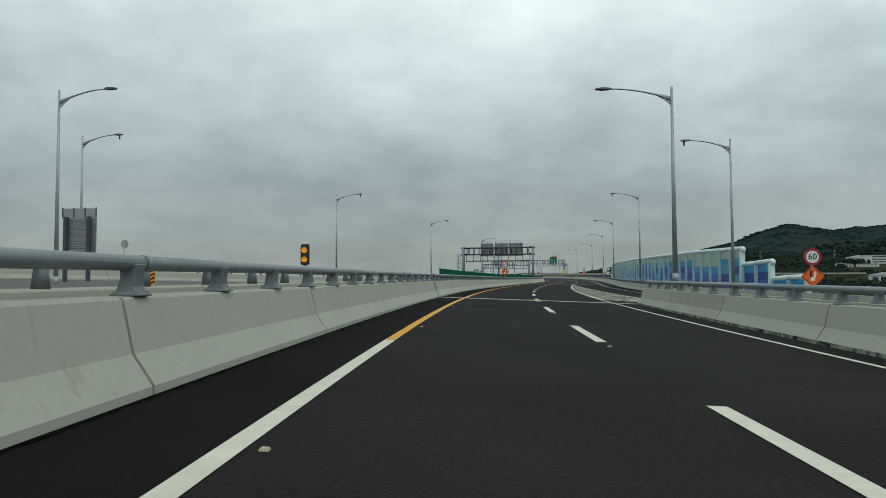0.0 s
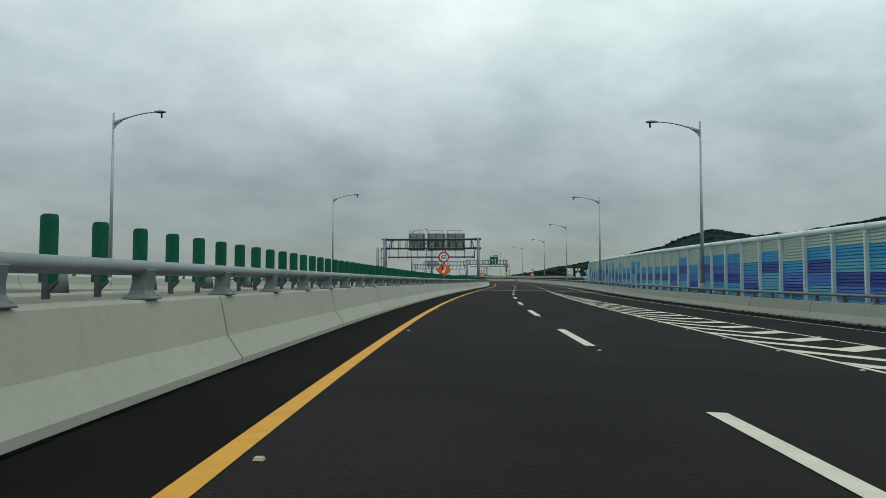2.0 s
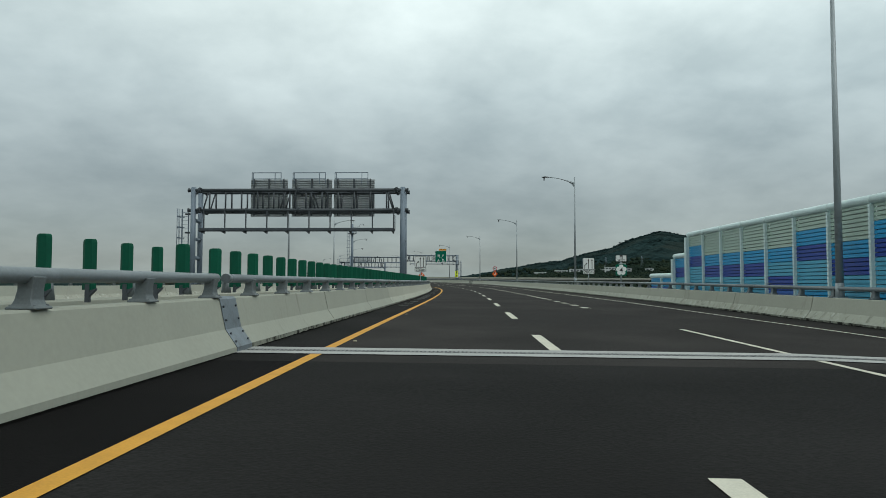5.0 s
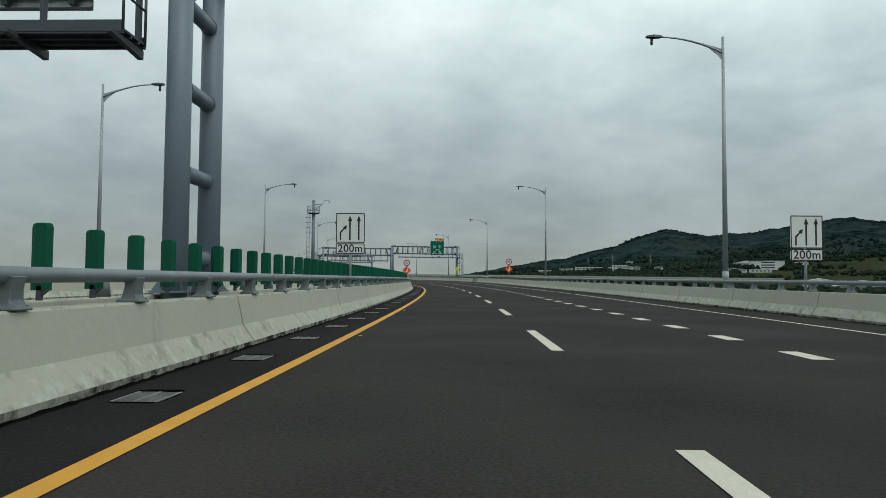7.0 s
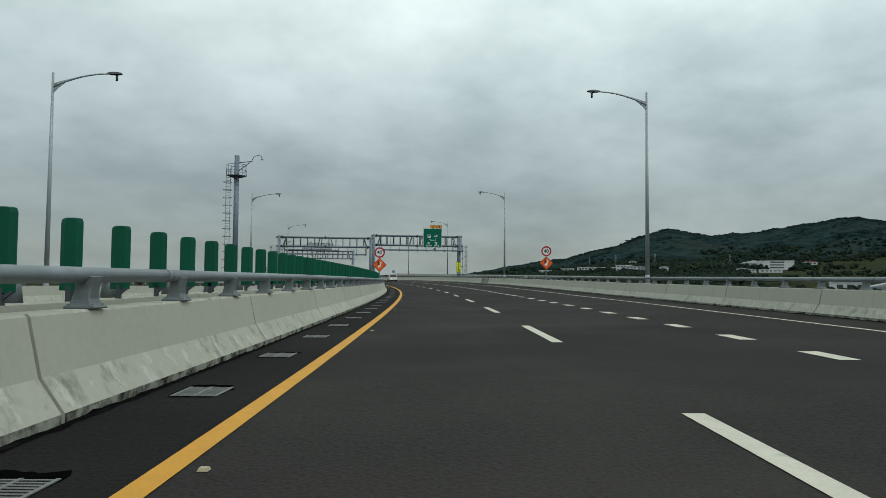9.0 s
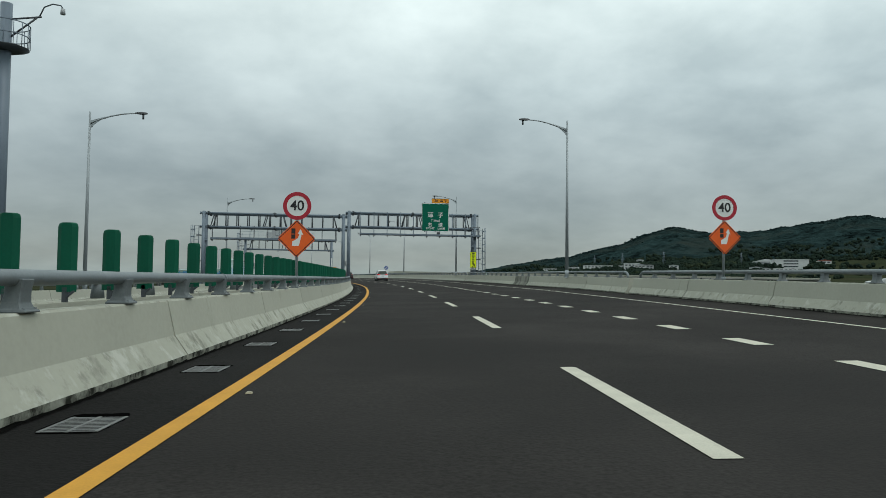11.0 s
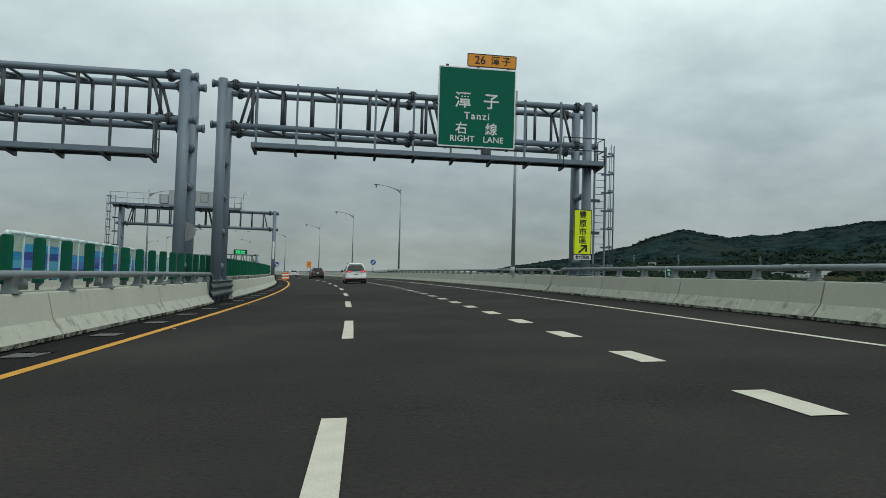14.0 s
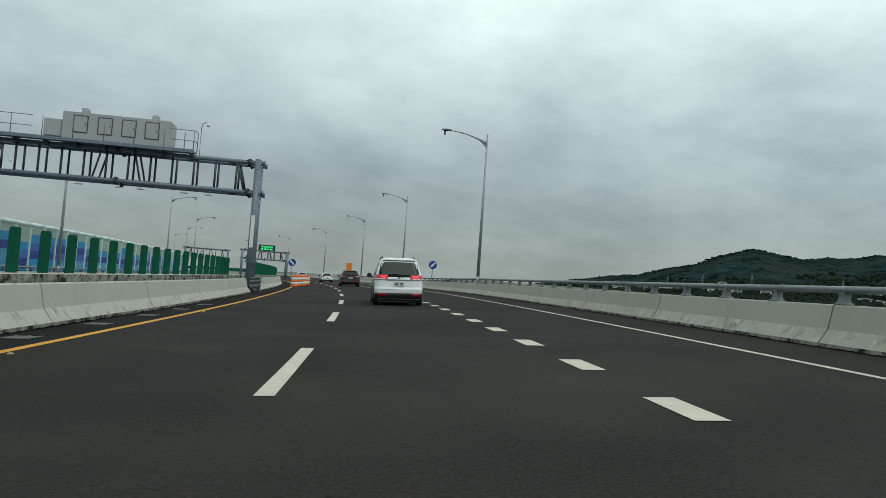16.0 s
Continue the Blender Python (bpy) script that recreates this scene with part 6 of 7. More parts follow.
def wheel(root, x, y, r, wide, rim_mat=None):
    side = 1 if x > 0 else -1
    bm = bmesh.new()
    prof = [(-wide / 2, r * 0.62), (-wide / 2, r * 0.93), (-wide / 2 + 0.03, r), (wide / 2 - 0.03, r), (wide / 2, r * 0.93), (wide / 2, r * 0.66)]
    seg = 32
    rings = [[bm.verts.new((px * side, pr * math.cos(math.tau * i / seg), pr * math.sin(math.tau * i / seg))) for px, pr in prof] for i in range(seg)]
    for i in range(seg):
        a, b = rings[i], rings[(i + 1) % seg]
        for k in range(len(prof) - 1):
            f = bm.faces.new((a[k], a[k + 1], b[k + 1], b[k]))
            f.smooth = True
    w = part("wheel", bm, TYRE, root, m=Matrix.Translation((x, y, r)))
    bm = bmesh.new()
    tube(bm, (side * -0.05, 0, 0), (side * 0.02, 0, 0), r * 0.66, seg=28)
    part("hub", bm, TRIM_BLACK, w)
    bm = bmesh.new()
    o = side * (wide / 2 - 0.03)
    for k in range(5):
        a = math.tau * k / 5
        for da in (-0.16, 0.16):
            p, q = Vector((o, 0.12 * r * math.cos(a), 0.12 * r * math.sin(a))), Vector((o, 0.63 * r * math.cos(a + da), 0.63 * r * math.sin(a + da)))
            tube(bm, p, q, 0.028, 0.022, 6)
    pipe(bm, [(o, 0.64 * r * math.cos(math.tau * i / 28), 0.64 * r * math.sin(math.tau * i / 28)) for i in range(29)], [0.018] * 29, 6, False)
    tube(bm, (o - side * 0.03, 0, 0), (o + side * 0.01, 0, 0), 0.06, seg=12)
    part("rim", bm, rim_mat or ALLOY, w)


def car(name, label, s, d, rows, paint, spec, turn=0.0):
    """spec: heights and widths of glass, lamps, bumper, wheels."""
    root = thing(name, lie(s, d, 0.0) @ pose(0, 0, 0, 0, 0, turn), label, "car")
    sh = Shell(rows, spec.get("rear_r", 0.17), 0.5)
    part("body", sh.body(), paint, root)
    W, H = max(r[1] for r in rows), rows[-1][0]
    g0, g1, gw0, gw1 = spec["rear_glass"]
    # rear window with black surround
    part("window_surround", sh.panel([(g0 - 0.05, 0, gw0 + 0.07), (g1 + 0.05, 0, gw1 + 0.06)], 0.004, 12), TRIM_BLACK, root)
    part("rear_window", sh.panel([(g0 + 0.02, 0, gw0 - 0.05), (g0 + 0.07, 0, gw0), (g1 - 0.06, 0, gw1), (g1, 0, gw1 - 0.07)], 0.012, 12), GLASS_PALE if spec.get("pale") else GLASS_DARK, root, "tinted rear window")
    # side windows
    for name_, y0, y1, z0, z1, lean0, lean1 in spec["side_glass"]:
        for side in (1, -1):
            part(name_, sh.panel([(z0, sh.side(z0, y0), sh.side(z0, y1)), (z1, sh.side(z1, y0 + lean0), sh.side(z1, y1 - lean1))], 0.006, 6, side), GLASS_DARK, root, "tinted side window")
    # windscreen
    z0, z1 = spec["screen"]
    bm = bmesh.new()
    v = [bm.verts.new(p) for p in ((-0.62, sh.dims(z0)[2] + 0.01, z0), (0.62, sh.dims(z0)[2] + 0.01, z0), (0.52, sh.dims(z1)[2] + 0.012, z1), (-0.52, sh.dims(z1)[2] + 0.012, z1))]
    bm.faces.new(v)
    bmesh.ops.solidify(bm, geom=bm.faces[:], thickness=0.01)
    part("windscreen", bm, GLASS_DARK, root)
    # tail lamps
    z0, z1, u0, u1 = spec["tail"]
    for side in (1, -1):
        lamp = part("tail_lamp", sh.panel([(z0, u0 + 0.04, u1 - 0.02), (z0 + 0.03, u0 + 0.02, u1), (z1 - 0.03, u0, u1 + 0.02), (z1, u0, u1 - 0.02)], 0.014, 8, side), TAIL_RED, root, "red tail lamp")
        if spec.get("lit"):
            part("brake_light", sh.panel([(z0 + 0.05, u0 + 0.10, u0 + 0.26), (z1 - 0.04, u0 + 0.06, u0 + 0.28)], 0.020, 5, side), TAIL_LIT, lamp, "lit brake lamp")
            part("reverse_lens", sh.panel([(z0 + 0.005, u0 + 0.08, u1 - 0.06), (z0 + 0.04, u0 + 0.04, u1 - 0.06)], 0.018, 5, side), CHROME, lamp, "clear lens")
    # lower bumper and sills in black
    z0, z1 = spec["bumper"]
    part("bumper", sh.panel([(z0, 0, sh.side(z0, 0.45)), (z1, 0, sh.side(z1, 0.42))], 0.012, 24), TRIM_BLACK, root, "black lower bumper")
    for side in (1, -1):
        part("reflector", sh.panel([(z1 - 0.11, W - 0.42, W - 0.12), (z1 - 0.03, W - 0.42, W - 0.12)], 0.022, 4, side), TAIL_RED, root, "red reflector")
        part("sill", sh.panel([(z0 + 0.02, sh.side(z0, 0.9), sh.side(z0, 3.6)), (z0 + 0.13, sh.side(z0 + 0.13, 0.9), sh.side(z0 + 0.13, 3.6))], 0.012, 6, side), TRIM_BLACK, root)
        for y in spec["doors"]:
            part("door_gap", sh.panel([(0.42, sh.side(0.42, y) - 0.004, sh.side(0.42, y) + 0.004), (g0 - 0.06, sh.side(g0 - 0.06, y) - 0.004, sh.side(g0 - 0.06, y) + 0.004)], 0.002, 1, side), TRIM_BLACK, root)
            zh = spec["handle"]
            part("door_handle", sh.panel([(zh, sh.side(zh, y + 0.10), sh.side(zh, y + 0.26)), (zh + 0.03, sh.side(zh + 0.03, y + 0.10), sh.side(zh + 0.03, y + 0.26))], 0.028, 3, side), CHROME if spec.get("chrome") else paint, root)
    # seam of the tailgate
    zt = spec["seam"]
    part("tailgate_gap", sh.panel([(zt, 0, W - 0.13), (zt + 0.010, 0, W - 0.13)], 0.003, 12), TRIM_BLACK, root)
    # number plate, its writing as plain bars
    zp = spec["plate"]
    yp = sh.dims(zp)[1]
    bm = bmesh.new()
    box(bm, -0.19, yp - 0.035, zp - 0.08, 0.19, yp - 0.012, zp + 0.08, 0.006)
    plate = part("number_plate", bm, PLATE_WHITE, root, "white number plate")
    bm = bmesh.new()
    for k in range(7):
        if k != 3:
            box(bm, -0.155 + 0.045 * k, yp - 0.039, zp - 0.045, -0.125 + 0.045 * k, yp - 0.036, zp + 0.045)
    part("plate_bars", bm, SIGN_BLACK, plate)
    bm = bmesh.new()
    zc = zp + 0.13
    box(bm, -0.52, sh.dims(zc)[1] - 0.03, zc, 0.52, sh.dims(zc)[1] + 0.02, zc + 0.035, 0.008)
    part("garnish_strip", bm, CHROME if spec.get("chrome") else TRIM_BLACK, root)
    # wiper
    a = sh.point(0.05, g0 - 0.03)
    bm = bmesh.new()
    pipe(bm, [(0.16, a.y - 0.03, g0 - 0.07), (0.02, sh.dims(g0 + 0.05)[1] - 0.035, g0 + 0.06), (-0.36, sh.dims(g0 + 0.07)[1] - 0.03, g0 + 0.05)], [0.016, 0.012, 0.007], 6)
    part("rear_wiper", bm, TRIM_BLACK, root)
    # roof spoiler
    zs, ws = spec["spoiler"]
    ys = sh.dims(zs)[1]
    bm = bmesh.new()
    ring0 = [(-ws, ys - 0.10, zs - 0.02), (ws, ys - 0.10, zs - 0.02), (ws, ys - 0.09, zs + 0.015), (-ws, ys - 0.09, zs + 0.015)]
    ring1 = [(-ws + 0.02, ys + 0.25, zs + 0.01), (ws - 0.02, ys + 0.25, zs + 0.01), (ws - 0.05, ys + 0.30, zs + 0.06), (-ws + 0.05, ys + 0.30, zs + 0.06)]
    A, B = [bm.verts.new(p) for p in ring0], [bm.verts.new(p) for p in ring1]
    for i in range(4):
        bm.faces.new((A[i], A[(i + 1) % 4], B[(i + 1) % 4], B[i]))
    bm.faces.new(A[::-1])
    bm.faces.new(B)
    bmesh.ops.bevel(bm, geom=bm.edges[:], offset=0.012, segments=2, affect="EDGES")
    part("spoiler", bm, paint, root)
    # mirrors
    for side in (1, -1):
        bm = bmesh.new()
        y, z = spec["mirror"]
        x = sh.dims(z)[0]
        box(bm, side * (x + 0.05), y - 0.06, z - 0.02, side * (x + 0.24), y + 0.08, z + 0.17, 0.035)
        box(bm, side * (x - 0.02), y + 0.0, z - 0.01, side * (x + 0.08), y + 0.05, z + 0.04)
        part("door_mirror", bm, TRIM_BLACK, root)
    if spec.get("rails"):
        for side in (1, -1):
            bm = bmesh.new()
            y0, y1, x, z = spec["rails"]
            pts = [(side * x, y0, z - 0.05), (side * x, y0 + 0.18, z + 0.01), (side * x, (y0 + y1) / 2, z + 0.025), (side * x, y1 - 0.2, z + 0.0), (side * x, y1, z - 0.07)]
            pipe(bm, pts, [0.022] * 5, 8)
            part("roof_rail", bm, TRIM_BLACK, root)
    # wheel arches, black discs for both trim and the shaded well, and wheels
    r = spec["wheel_r"]
    for y in spec["axles"]:
        for side in (1, -1):
            x = sh.dims(0.5)[0]
            bm = bmesh.new()
            arc = [(r + 0.085) * Vector((math.cos(a), math.sin(a))) for a in np.linspace(-0.25, math.pi + 0.25, 20)]
            ring = [bm.verts.new((side * (x + 0.010), y + p.x, r + p.y)) for p in arc]
            ring2 = [bm.verts.new((side * (x - 0.10), y + p.x, r + p.y)) for p in arc]
            bm.faces.new(ring)
            for i in range(19):
                bm.faces.new((ring[i], ring[i + 1], ring2[i + 1], ring2[i]))
            part("wheel_arch", bm, TRIM_BLACK, root)
            wheel(root, side * (x - 0.07), y, r, 0.21)
    # dark underside
    bm = bmesh.new()
    box(bm, -W + 0.12, 0.25, 0.16, W - 0.12, max(rr[3] for rr in rows) - 0.4, 0.34)
    part("underbody", bm, TRIM_BLACK, root)
    if spec.get("badge"):
        bm = bmesh.new()
        zb = spec["badge"]
        yb = sh.dims(zb)[1]
        prism(bm, [(-0.07, zb), (0, zb + 0.035), (0.07, zb), (0, zb - 0.035)], yb - 0.02, yb - 0.004)
        part("badge", bm, CHROME, root)
    return root


VAN = [(0.24, 0.80, 0.10, 4.40), (0.34, 0.86, 0.03, 4.52), (0.48, 0.885, 0.0, 4.58), (0.62, 0.89, 0.0, 4.58), (0.66, 0.888, 0.03, 4.57), (0.82, 0.89, 0.05, 4.52), (0.97, 0.885, 0.07, 4.30), (1.06, 0.865, 0.10, 3.50), (1.22, 0.825, 0.155, 3.18),
       (1.45, 0.755, 0.24, 2.80), (1.62, 0.70, 0.31, 2.50), (1.71, 0.655, 0.40, 2.32), (1.765, 0.57, 0.55, 2.10), (1.79, 0.42, 0.80, 1.80)]
car("minivan", "white minivan with black lower trim and lit brake lamps", 330.7, 5.68, VAN, PAINT_WHITE,
    dict(rear_glass=(1.10, 1.60, 0.70, 0.60), side_glass=[("quarter_window", 0.42, 1.30, 1.12, 1.58, 0.22, 0.02), ("rear_door_window", 1.38, 2.28, 1.10, 1.58, 0.03, 0.06), ("front_door_window", 2.34, 3.22, 1.08, 1.57, 0.05, 0.55)],
         screen=(1.10, 1.62), tail=(0.94, 1.13, 0.40, 1.02), lit=True, bumper=(0.27, 0.47), doors=(1.34, 2.32), handle=0.95, chrome=True, seam=0.585, plate=0.80, spoiler=(1.69, 0.62),
         mirror=(3.15, 1.05), rails=(0.75, 2.7, 0.60, 1.80), wheel_r=0.335, axles=(0.86, 3.58), badge=1.02, pale=True), 0.0)

SUV = [(0.24, 0.82, 0.12, 4.42), (0.36, 0.90, 0.03, 4.55), (0.52, 0.925, 0.0, 4.60), (0.70, 0.932, 0.02, 4.60), (0.86, 0.93, 0.06, 4.50), (0.98, 0.92, 0.08, 4.30), (1.06, 0.885, 0.12, 3.45), (1.2, 0.83, 0.22, 3.10),
       (1.40, 0.745, 0.36, 2.70), (1.52, 0.69, 0.46, 2.42), (1.60, 0.63, 0.60, 2.2), (1.645, 0.54, 0.75, 2.0), (1.665, 0.40, 0.95, 1.75)]
car("suv", "black sport utility car seen from behind on the asphalt", 375.6, 5.6, SUV, PAINT_BLACK,
    dict(rear_glass=(1.14, 1.48, 0.66, 0.56), side_glass=[("quarter_window", 0.75, 1.25, 1.14, 1.45, 0.2, 0.02), ("rear_door_window", 1.32, 2.2, 1.10, 1.48, 0.03, 0.05), ("front_door_window", 2.26, 3.1, 1.08, 1.48, 0.05, 0.5)],
         screen=(1.10, 1.52), tail=(0.96, 1.06, 0.42, 1.05), bumper=(0.27, 0.60), doors=(1.28, 2.23), handle=0.92, seam=0.66, plate=0.86, spoiler=(1.56, 0.58), mirror=(3.05, 1.03), rails=(0.9, 2.5, 0.56, 1.66), wheel_r=0.355, axles=(0.88, 3.62)), 0.0)

SEDAN = [(0.20, 0.78, 0.12, 4.25), (0.30, 0.85, 0.03, 4.38), (0.45, 0.87, 0.0, 4.42), (0.62, 0.872, 0.01, 4.40), (0.80, 0.865, 0.05, 4.20), (0.90, 0.84, 0.08, 3.30), (1.02, 0.78, 0.22, 3.0),
         (1.20, 0.70, 0.45, 2.62), (1.33, 0.63, 0.66, 2.3), (1.40, 0.56, 0.82, 2.08), (1.44, 0.45, 1.0, 1.85), (1.455, 0.32, 1.2, 1.65)]
SEDAN_SPEC = dict(rear_glass=(0.98, 1.26, 0.62, 0.52), side_glass=[("rear_door_window", 1.05, 1.95, 0.95, 1.26, 0.2, 0.05), ("front_door_window", 2.02, 2.85, 0.93, 1.26, 0.05, 0.5)],
                  screen=(0.94, 1.32), tail=(0.76, 0.92, 0.48, 0.98), bumper=(0.22, 0.38), doors=(1.0, 1.98), handle=0.82, seam=0.50, plate=0.64, spoiler=(1.36, 0.5), mirror=(2.8, 0.92), wheel_r=0.31, axles=(0.80, 3.40))
car("hatchback", "white hatchback far ahead in the lane", 412.4, 6.1, SEDAN, PAINT_WHITE, SEDAN_SPEC, 0.0)
car("hatchback", "white hatchback rounding the far bend", 444.3, 5.7, SEDAN, PAINT_WHITE, SEDAN_SPEC, 0.0)

# ---------------------------------------------------------------- distance: woods, buildings, a second viaduct


def woods():
    rng = np.random.default_rng(4)
    ico = bmesh.new()
    bmesh.ops.create_icosphere(ico, subdivisions=1, radius=1.0)
    base_v = np.array([v.co[:] for v in ico.verts])
    base_f = np.array([[v.index for v in f.verts] for f in ico.faces])
    ico.free()
    places = []
    for _ in range(8500):
        az = radians(rng.uniform(8, 75))
        r = 130 + 1900 * rng.uniform(0, 1) ** 0.85
        x, y = HUB[0] + r * math.sin(az), HUB[1] + r * math.cos(az)
        if noise.noise((x / 160, y / 160, 9)) < -0.12:
            continue
        places.append((x, y, r))
    for _ in range(2600):
        az, r = radians(rng.uniform(9, 33)), rng.uniform(750, 1650)
        places.append((HUB[0] + r * math.sin(az), HUB[1] + r * math.cos(az), r))
    for _ in range(1400):
        x, y = rng.uniform(60, 520), rng.uniform(-60, 560)
        places.append((x, y, 200))
    for _ in range(9000):
        az = radians(rng.uniform(9, 52))
        r = rng.uniform(CREST - 170, CREST + 90)
        places.append((HUB[0] + r * math.sin(az), HUB[1] + r * math.cos(az), r))
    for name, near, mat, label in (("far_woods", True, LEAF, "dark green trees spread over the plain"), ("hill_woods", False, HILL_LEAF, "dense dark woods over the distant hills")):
        verts, faces, count = [], [], 0
        for x, y, r in places:
            if (r < 1900) != near:
                continue
            z = terrain(x, y)
            size = rng.uniform(2.0, 4.4) * (0.8 if r < 1200 else 1.25 if r < 1900 else 1.0 + 0.9 * rng.uniform(0, 1) ** 3)
            rise = (0.3, 1.2) if near else (-0.15, 0.15)
            for _ in range(3 if near else 2):
                o = np.array((x, y, z)) + np.array((rng.normal(0, 0.55), rng.normal(0, 0.55), rng.uniform(*rise))) * size
                v = base_v * (size * rng.uniform(0.5, 0.9)) * np.array((1, 1, rng.uniform(0.8, 1.2) if near else 0.52)) * rng.uniform(0.75, 1.25, (len(base_v), 1)) + o
                verts.append(v)
                faces.append(base_f + count)
                count += len(base_v)
        me = bpy.data.meshes.new(name)
        me.from_pydata(np.vstack(verts).tolist(), [], np.vstack(faces).tolist())
        for p in me.polygons:
            p.use_smooth = not near
        me.materials.append(mat)
        tagged(new(name, me), label, "trees", kind="stuff")


woods()


def building(name, x, y, w, dpt, h, label, wall, roof, floors=2, bays=8, pitched=False, sink=3.0):
    z = terrain(x, y) - sink
    root = thing(name, Matrix.Translation((x, y, z)) @ pose(0, 0, 0, 0, 0, -28), label, "building")
    bm = bmesh.new()
    box(bm, -w / 2, -dpt / 2, 0, w / 2, dpt / 2, h + sink)
    part("wall", bm, wall, root)
    bm = bmesh.new()
    if pitched:
        prism(bm, [(-w / 2 - 0.6, h + sink), (w / 2 + 0.6, h + sink), (w / 2, h + sink + 0.4), (0, h + sink + w * 0.12), (-w / 2, h + sink + 0.4)], -dpt / 2 - 0.6, dpt / 2 + 0.6)
    else:
        box(bm, -w / 2 - 0.4, -dpt / 2 - 0.4, h + sink, w / 2 + 0.4, dpt / 2 + 0.4, h + sink + 0.8)
    part("roof", bm, roof, root)
    bm = bmesh.new()
    box(bm, -0.5, -0.03, 0, 0.5, 0.03, 1.0)
    me = finish(bm, "window", WINDOW_DARK)
    step = w / (bays + 0.5)
    for f in range(floors):
        for b in range(bays):
            m = Matrix.Translation((-w / 2 + step * (b + 0.75), -dpt / 2 - 0.05, sink + h * (f + 0.35) / floors)) @ Matrix.Diagonal((step * 0.62, 1, h / floors * 0.42, 1))
            shared("window", me, root, m)
    return root


def site(az, up):
    """Where the ground, seen from the bend, first rises to an elevation in degrees."""
    a = radians(az)
    for r in range(500, 2400, 10):
        x, y = HUB[0] + r * math.sin(a), HUB[1] + r * math.cos(a)
        if terrain(x, y) >= r * math.tan(radians(up)):
            break
    return x, y


def pylon(az, up, high):
    """Slim lattice mast with three pairs of arms."""
    x, y = site(az, up)
    root = thing("power_pylon", Matrix.Translation((x, y, terrain(x, y) - 1)) @ pose(0, 0, 0, 0, 0, 25), "slim grey lattice power pylon below the hills", "pylon", "pylons below the hills")
    bm = bmesh.new()
    for sx in (-1, 1):
        for sy in (-1, 1):
            tube(bm, (2.4 * sx, 2.4 * sy, 0), (0.35 * sx, 0.35 * sy, high), 0.22, 0.12, 5)
        for k in range(7):
            u, v = k / 7, (k + 1) / 7
            tube(bm, (sx * (2.4 - 2.05 * u), 2.4 - 2.05 * u, high * u), (-sx * (2.4 - 2.05 * v), 2.4 - 2.05 * v, high * v), 0.09, seg=4)
    part("mast", bm, GANTRY, root)
    for u in (0.72, 0.84, 0.95):
        bm = bmesh.new()
        tube(bm, (-3.6, 0, high * u), (3.6, 0, high * u), 0.13, seg=5)
        part("arm", bm, GANTRY, root)


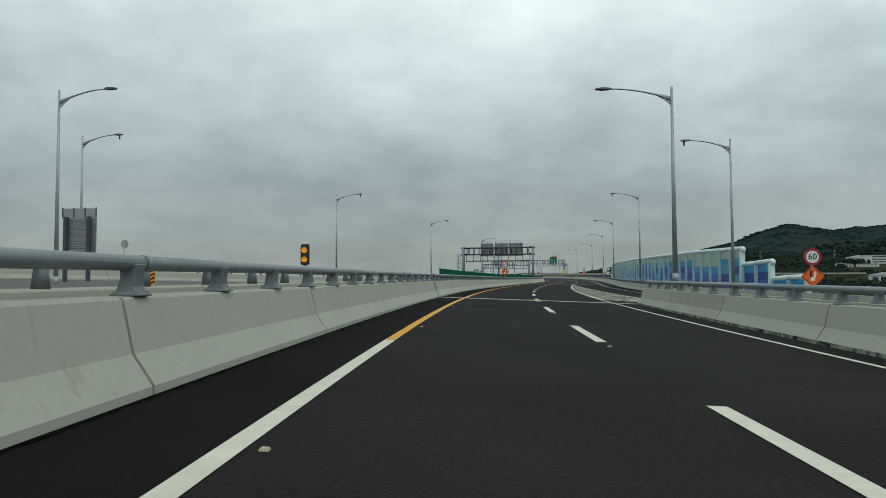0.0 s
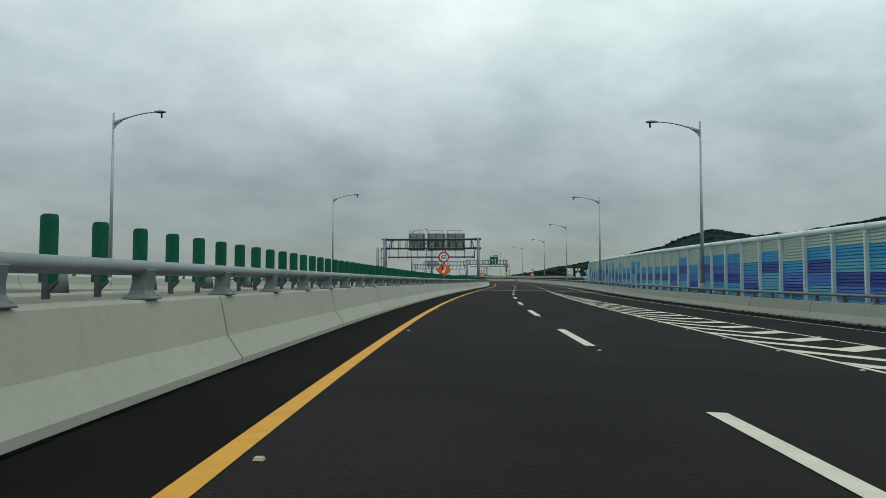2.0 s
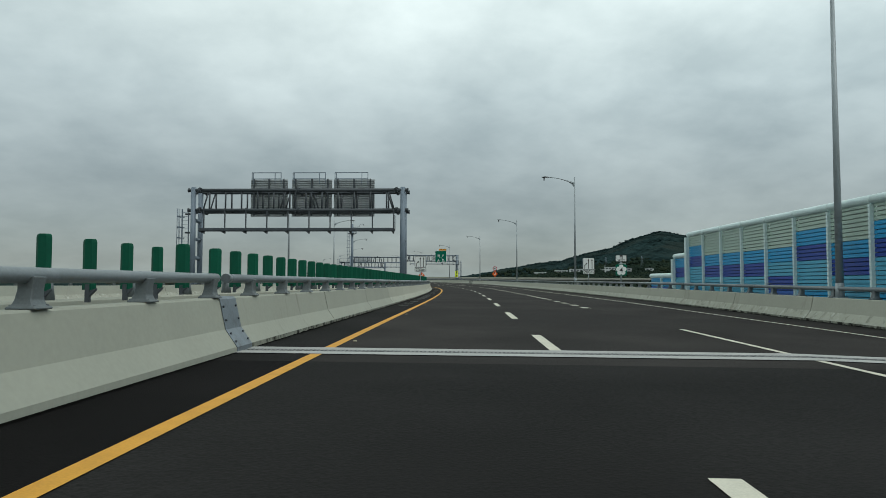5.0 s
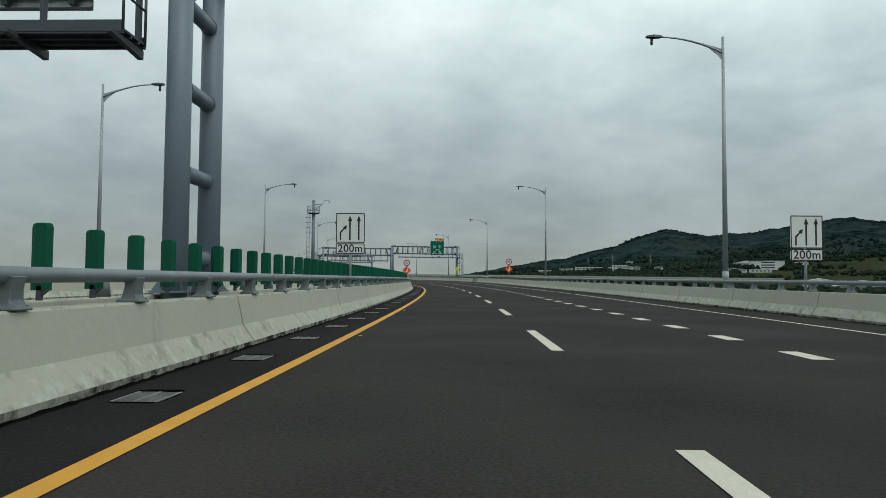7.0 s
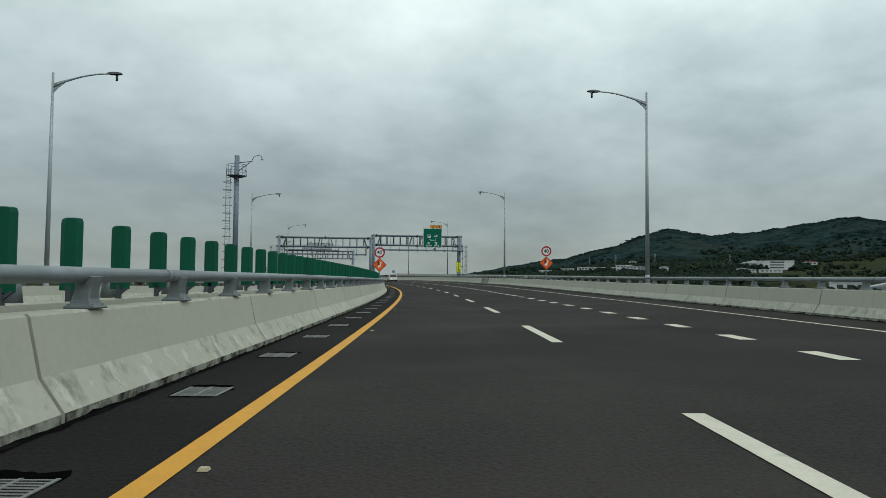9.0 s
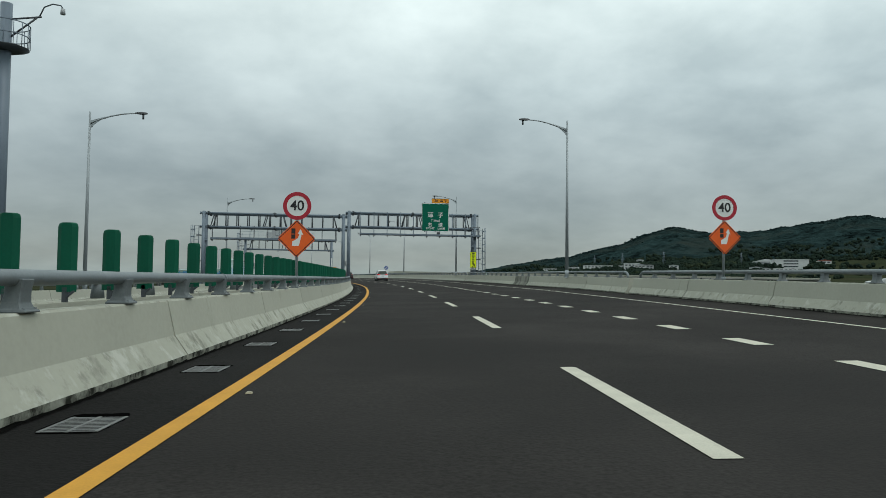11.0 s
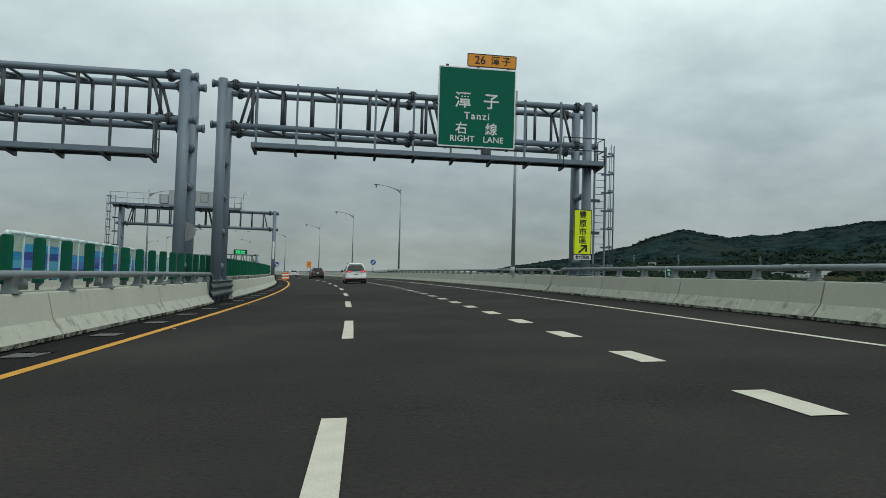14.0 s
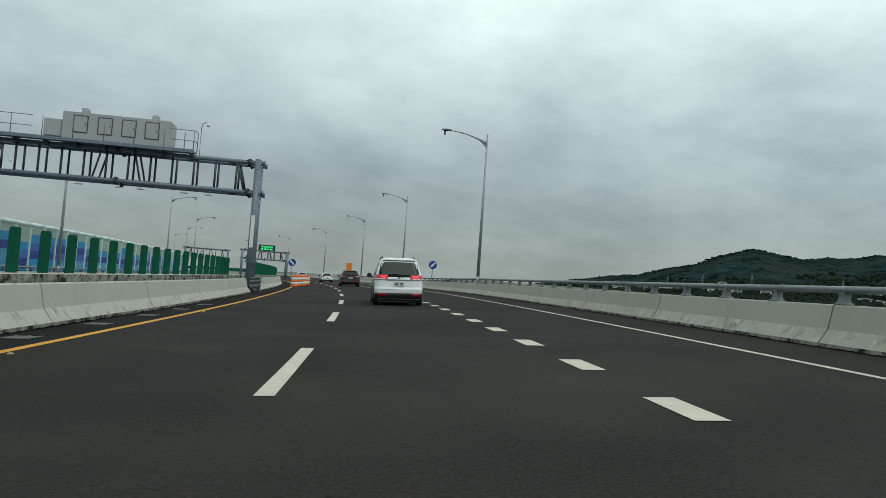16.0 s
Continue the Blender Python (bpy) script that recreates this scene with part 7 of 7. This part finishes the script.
def town():
    x, y = site(34.69, 1.2)
    building("factory_building", x, y, 50, 34, 13, "long white factory building on the slope below the hill", BUILDING_WHITE, BUILDING_WHITE, 3, 1)
    x, y = site(33.2, 1.25)
    building("factory_building", x, y, 38, 30, 9, "grey factory hall on the slope below the hill", BUILDING_GREY, BUILDING_WHITE, 1, 3, True)
    x, y = site(36.96, 1.5)
    building("house", x, y, 22, 12, 5, "white house with a red roof below the hill", BUILDING_WHITE, ROOF_RED, 1, 3, True)
    for az, up, w, h in ((32.4, 0.98, 16, 5), (33.0, 0.95, 13, 4), (34.3, 0.98, 30, 3.5), (21.5, 0.98, 52, 8), (23.3, 1.05, 20, 6), (23.9, 1.06, 24, 9), (24.5, 1.05, 18, 7), (25.2, 1.08, 12, 6), (26.9, 1.06, 14, 6), (24.63, 1.42, 13, 9), (19.6, 0.9, 30, 8), (17.9, 0.8, 26, 7)):
        x, y = site(az, up)
        building("house" if w < 22 else "workshop", x, y, w, 12, h, "small pale building among trees on the plain" if w < 22 else "long pale workshop among trees on the plain", BUILDING_WHITE if w > 12 else BUILDING_GREY, BUILDING_GREY if w < 20 else BUILDING_WHITE, 2, max(2, int(w / 6)), w < 19)
    x, y = site(38.68, -0.25)
    building("workshop", x, y, 21, 10, 6, "white workshop with a low roof among trees on the plain", BUILDING_WHITE, BUILDING_WHITE, 1, 3, True)
    x, y = site(41.5, -0.4)
    building("workshop", x, y, 34, 14, 4, "long grey workshop among trees on the plain", BUILDING_GREY, BUILDING_GREY, 1, 5, True)
    for az, up, high in ((21.36, 1.3, 27), (23.33, 1.3, 26), (26.26, 1.3, 26), (31.63, 1.32, 24)):
        pylon(az, up, high)
    rng = random.Random(11)
    rows = []
    for k in range(5):
        az, r = radians(rng.uniform(44, 60)), rng.uniform(300, 700)
        rows.append((HUB[0] + r * math.sin(az), HUB[1] + r * math.cos(az)))
    for k in range(12):
        rows.append((rng.uniform(110, 330), rng.uniform(60, 330)))
    for x, y in rows:
        far = math.hypot(x - HUB[0], y - HUB[1]) > 800
        w = rng.uniform(14, 42) if far else rng.uniform(12, 26)
        pitched = rng.random() < 0.5
        building("house" if w < 22 else "workshop", x, y, w, rng.uniform(9, 16), rng.uniform(4, 8) if far else rng.uniform(3.5, 5.5), "small pale building among trees on the plain" if w < 22 else "long pale workshop among trees on the plain",
                 rng.choice((BUILDING_WHITE, BUILDING_WHITE, BUILDING_GREY)), rng.choice((BUILDING_GREY, BUILDING_WHITE, BUILDING_WHITE, BUILDING_GREY, ROOF_BLUE)), 2, max(2, int(w / 6)), pitched)


town()


def far_viaduct():
    """Elevated road that crosses the view far ahead."""
    a, b = Vector((75.0, 654.0, 6.4)), Vector((430.0, 720.0, 6.0))
    root = thing("far_viaduct", Matrix.Translation(a), "long grey elevated road on slim piers far ahead", "viaduct", kind="structure")
    way = (b - a)
    side = Vector((0, 0, 1)).cross(way).normalized()
    bm = bmesh.new()
    ring = []
    for t in (0, 1):
        ring.append([bm.verts.new(way * t + side * u + Vector((0, 0, h))) for u, h in ((-6, 0), (6, 0), (6, -0.6), (3, -2.0), (-3, -2.0), (-6, -0.6))])
    for i in range(6):
        bm.faces.new((ring[0][i], ring[0][(i + 1) % 6], ring[1][(i + 1) % 6], ring[1][i]))
    part("deck", bm, DECK, root)
    for u in (-6, 6):
        bm = bmesh.new()
        p = [bm.verts.new(way * t + side * (u + e) + Vector((0, 0, h))) for t in (0, 1) for e, h in ((-0.2, 0), (0.2, 0), (0.2, 1.1), (-0.2, 1.1))]
        for i in range(4):
            bm.faces.new((p[i], p[(i + 1) % 4], p[4 + (i + 1) % 4], p[4 + i]))
        part("parapet", bm, CONCRETE, root)
    n = 9
    for k in range(1, n):
        q = way * (k / n)
        g = terrain(a.x + q.x, a.y + q.y) - a.z - 1
        bm = bmesh.new()
        tube(bm, q + Vector((0, 0, -1.9)), (q.x, q.y, g), 1.2, seg=12)
        part("pier", bm, DECK, root)


far_viaduct()
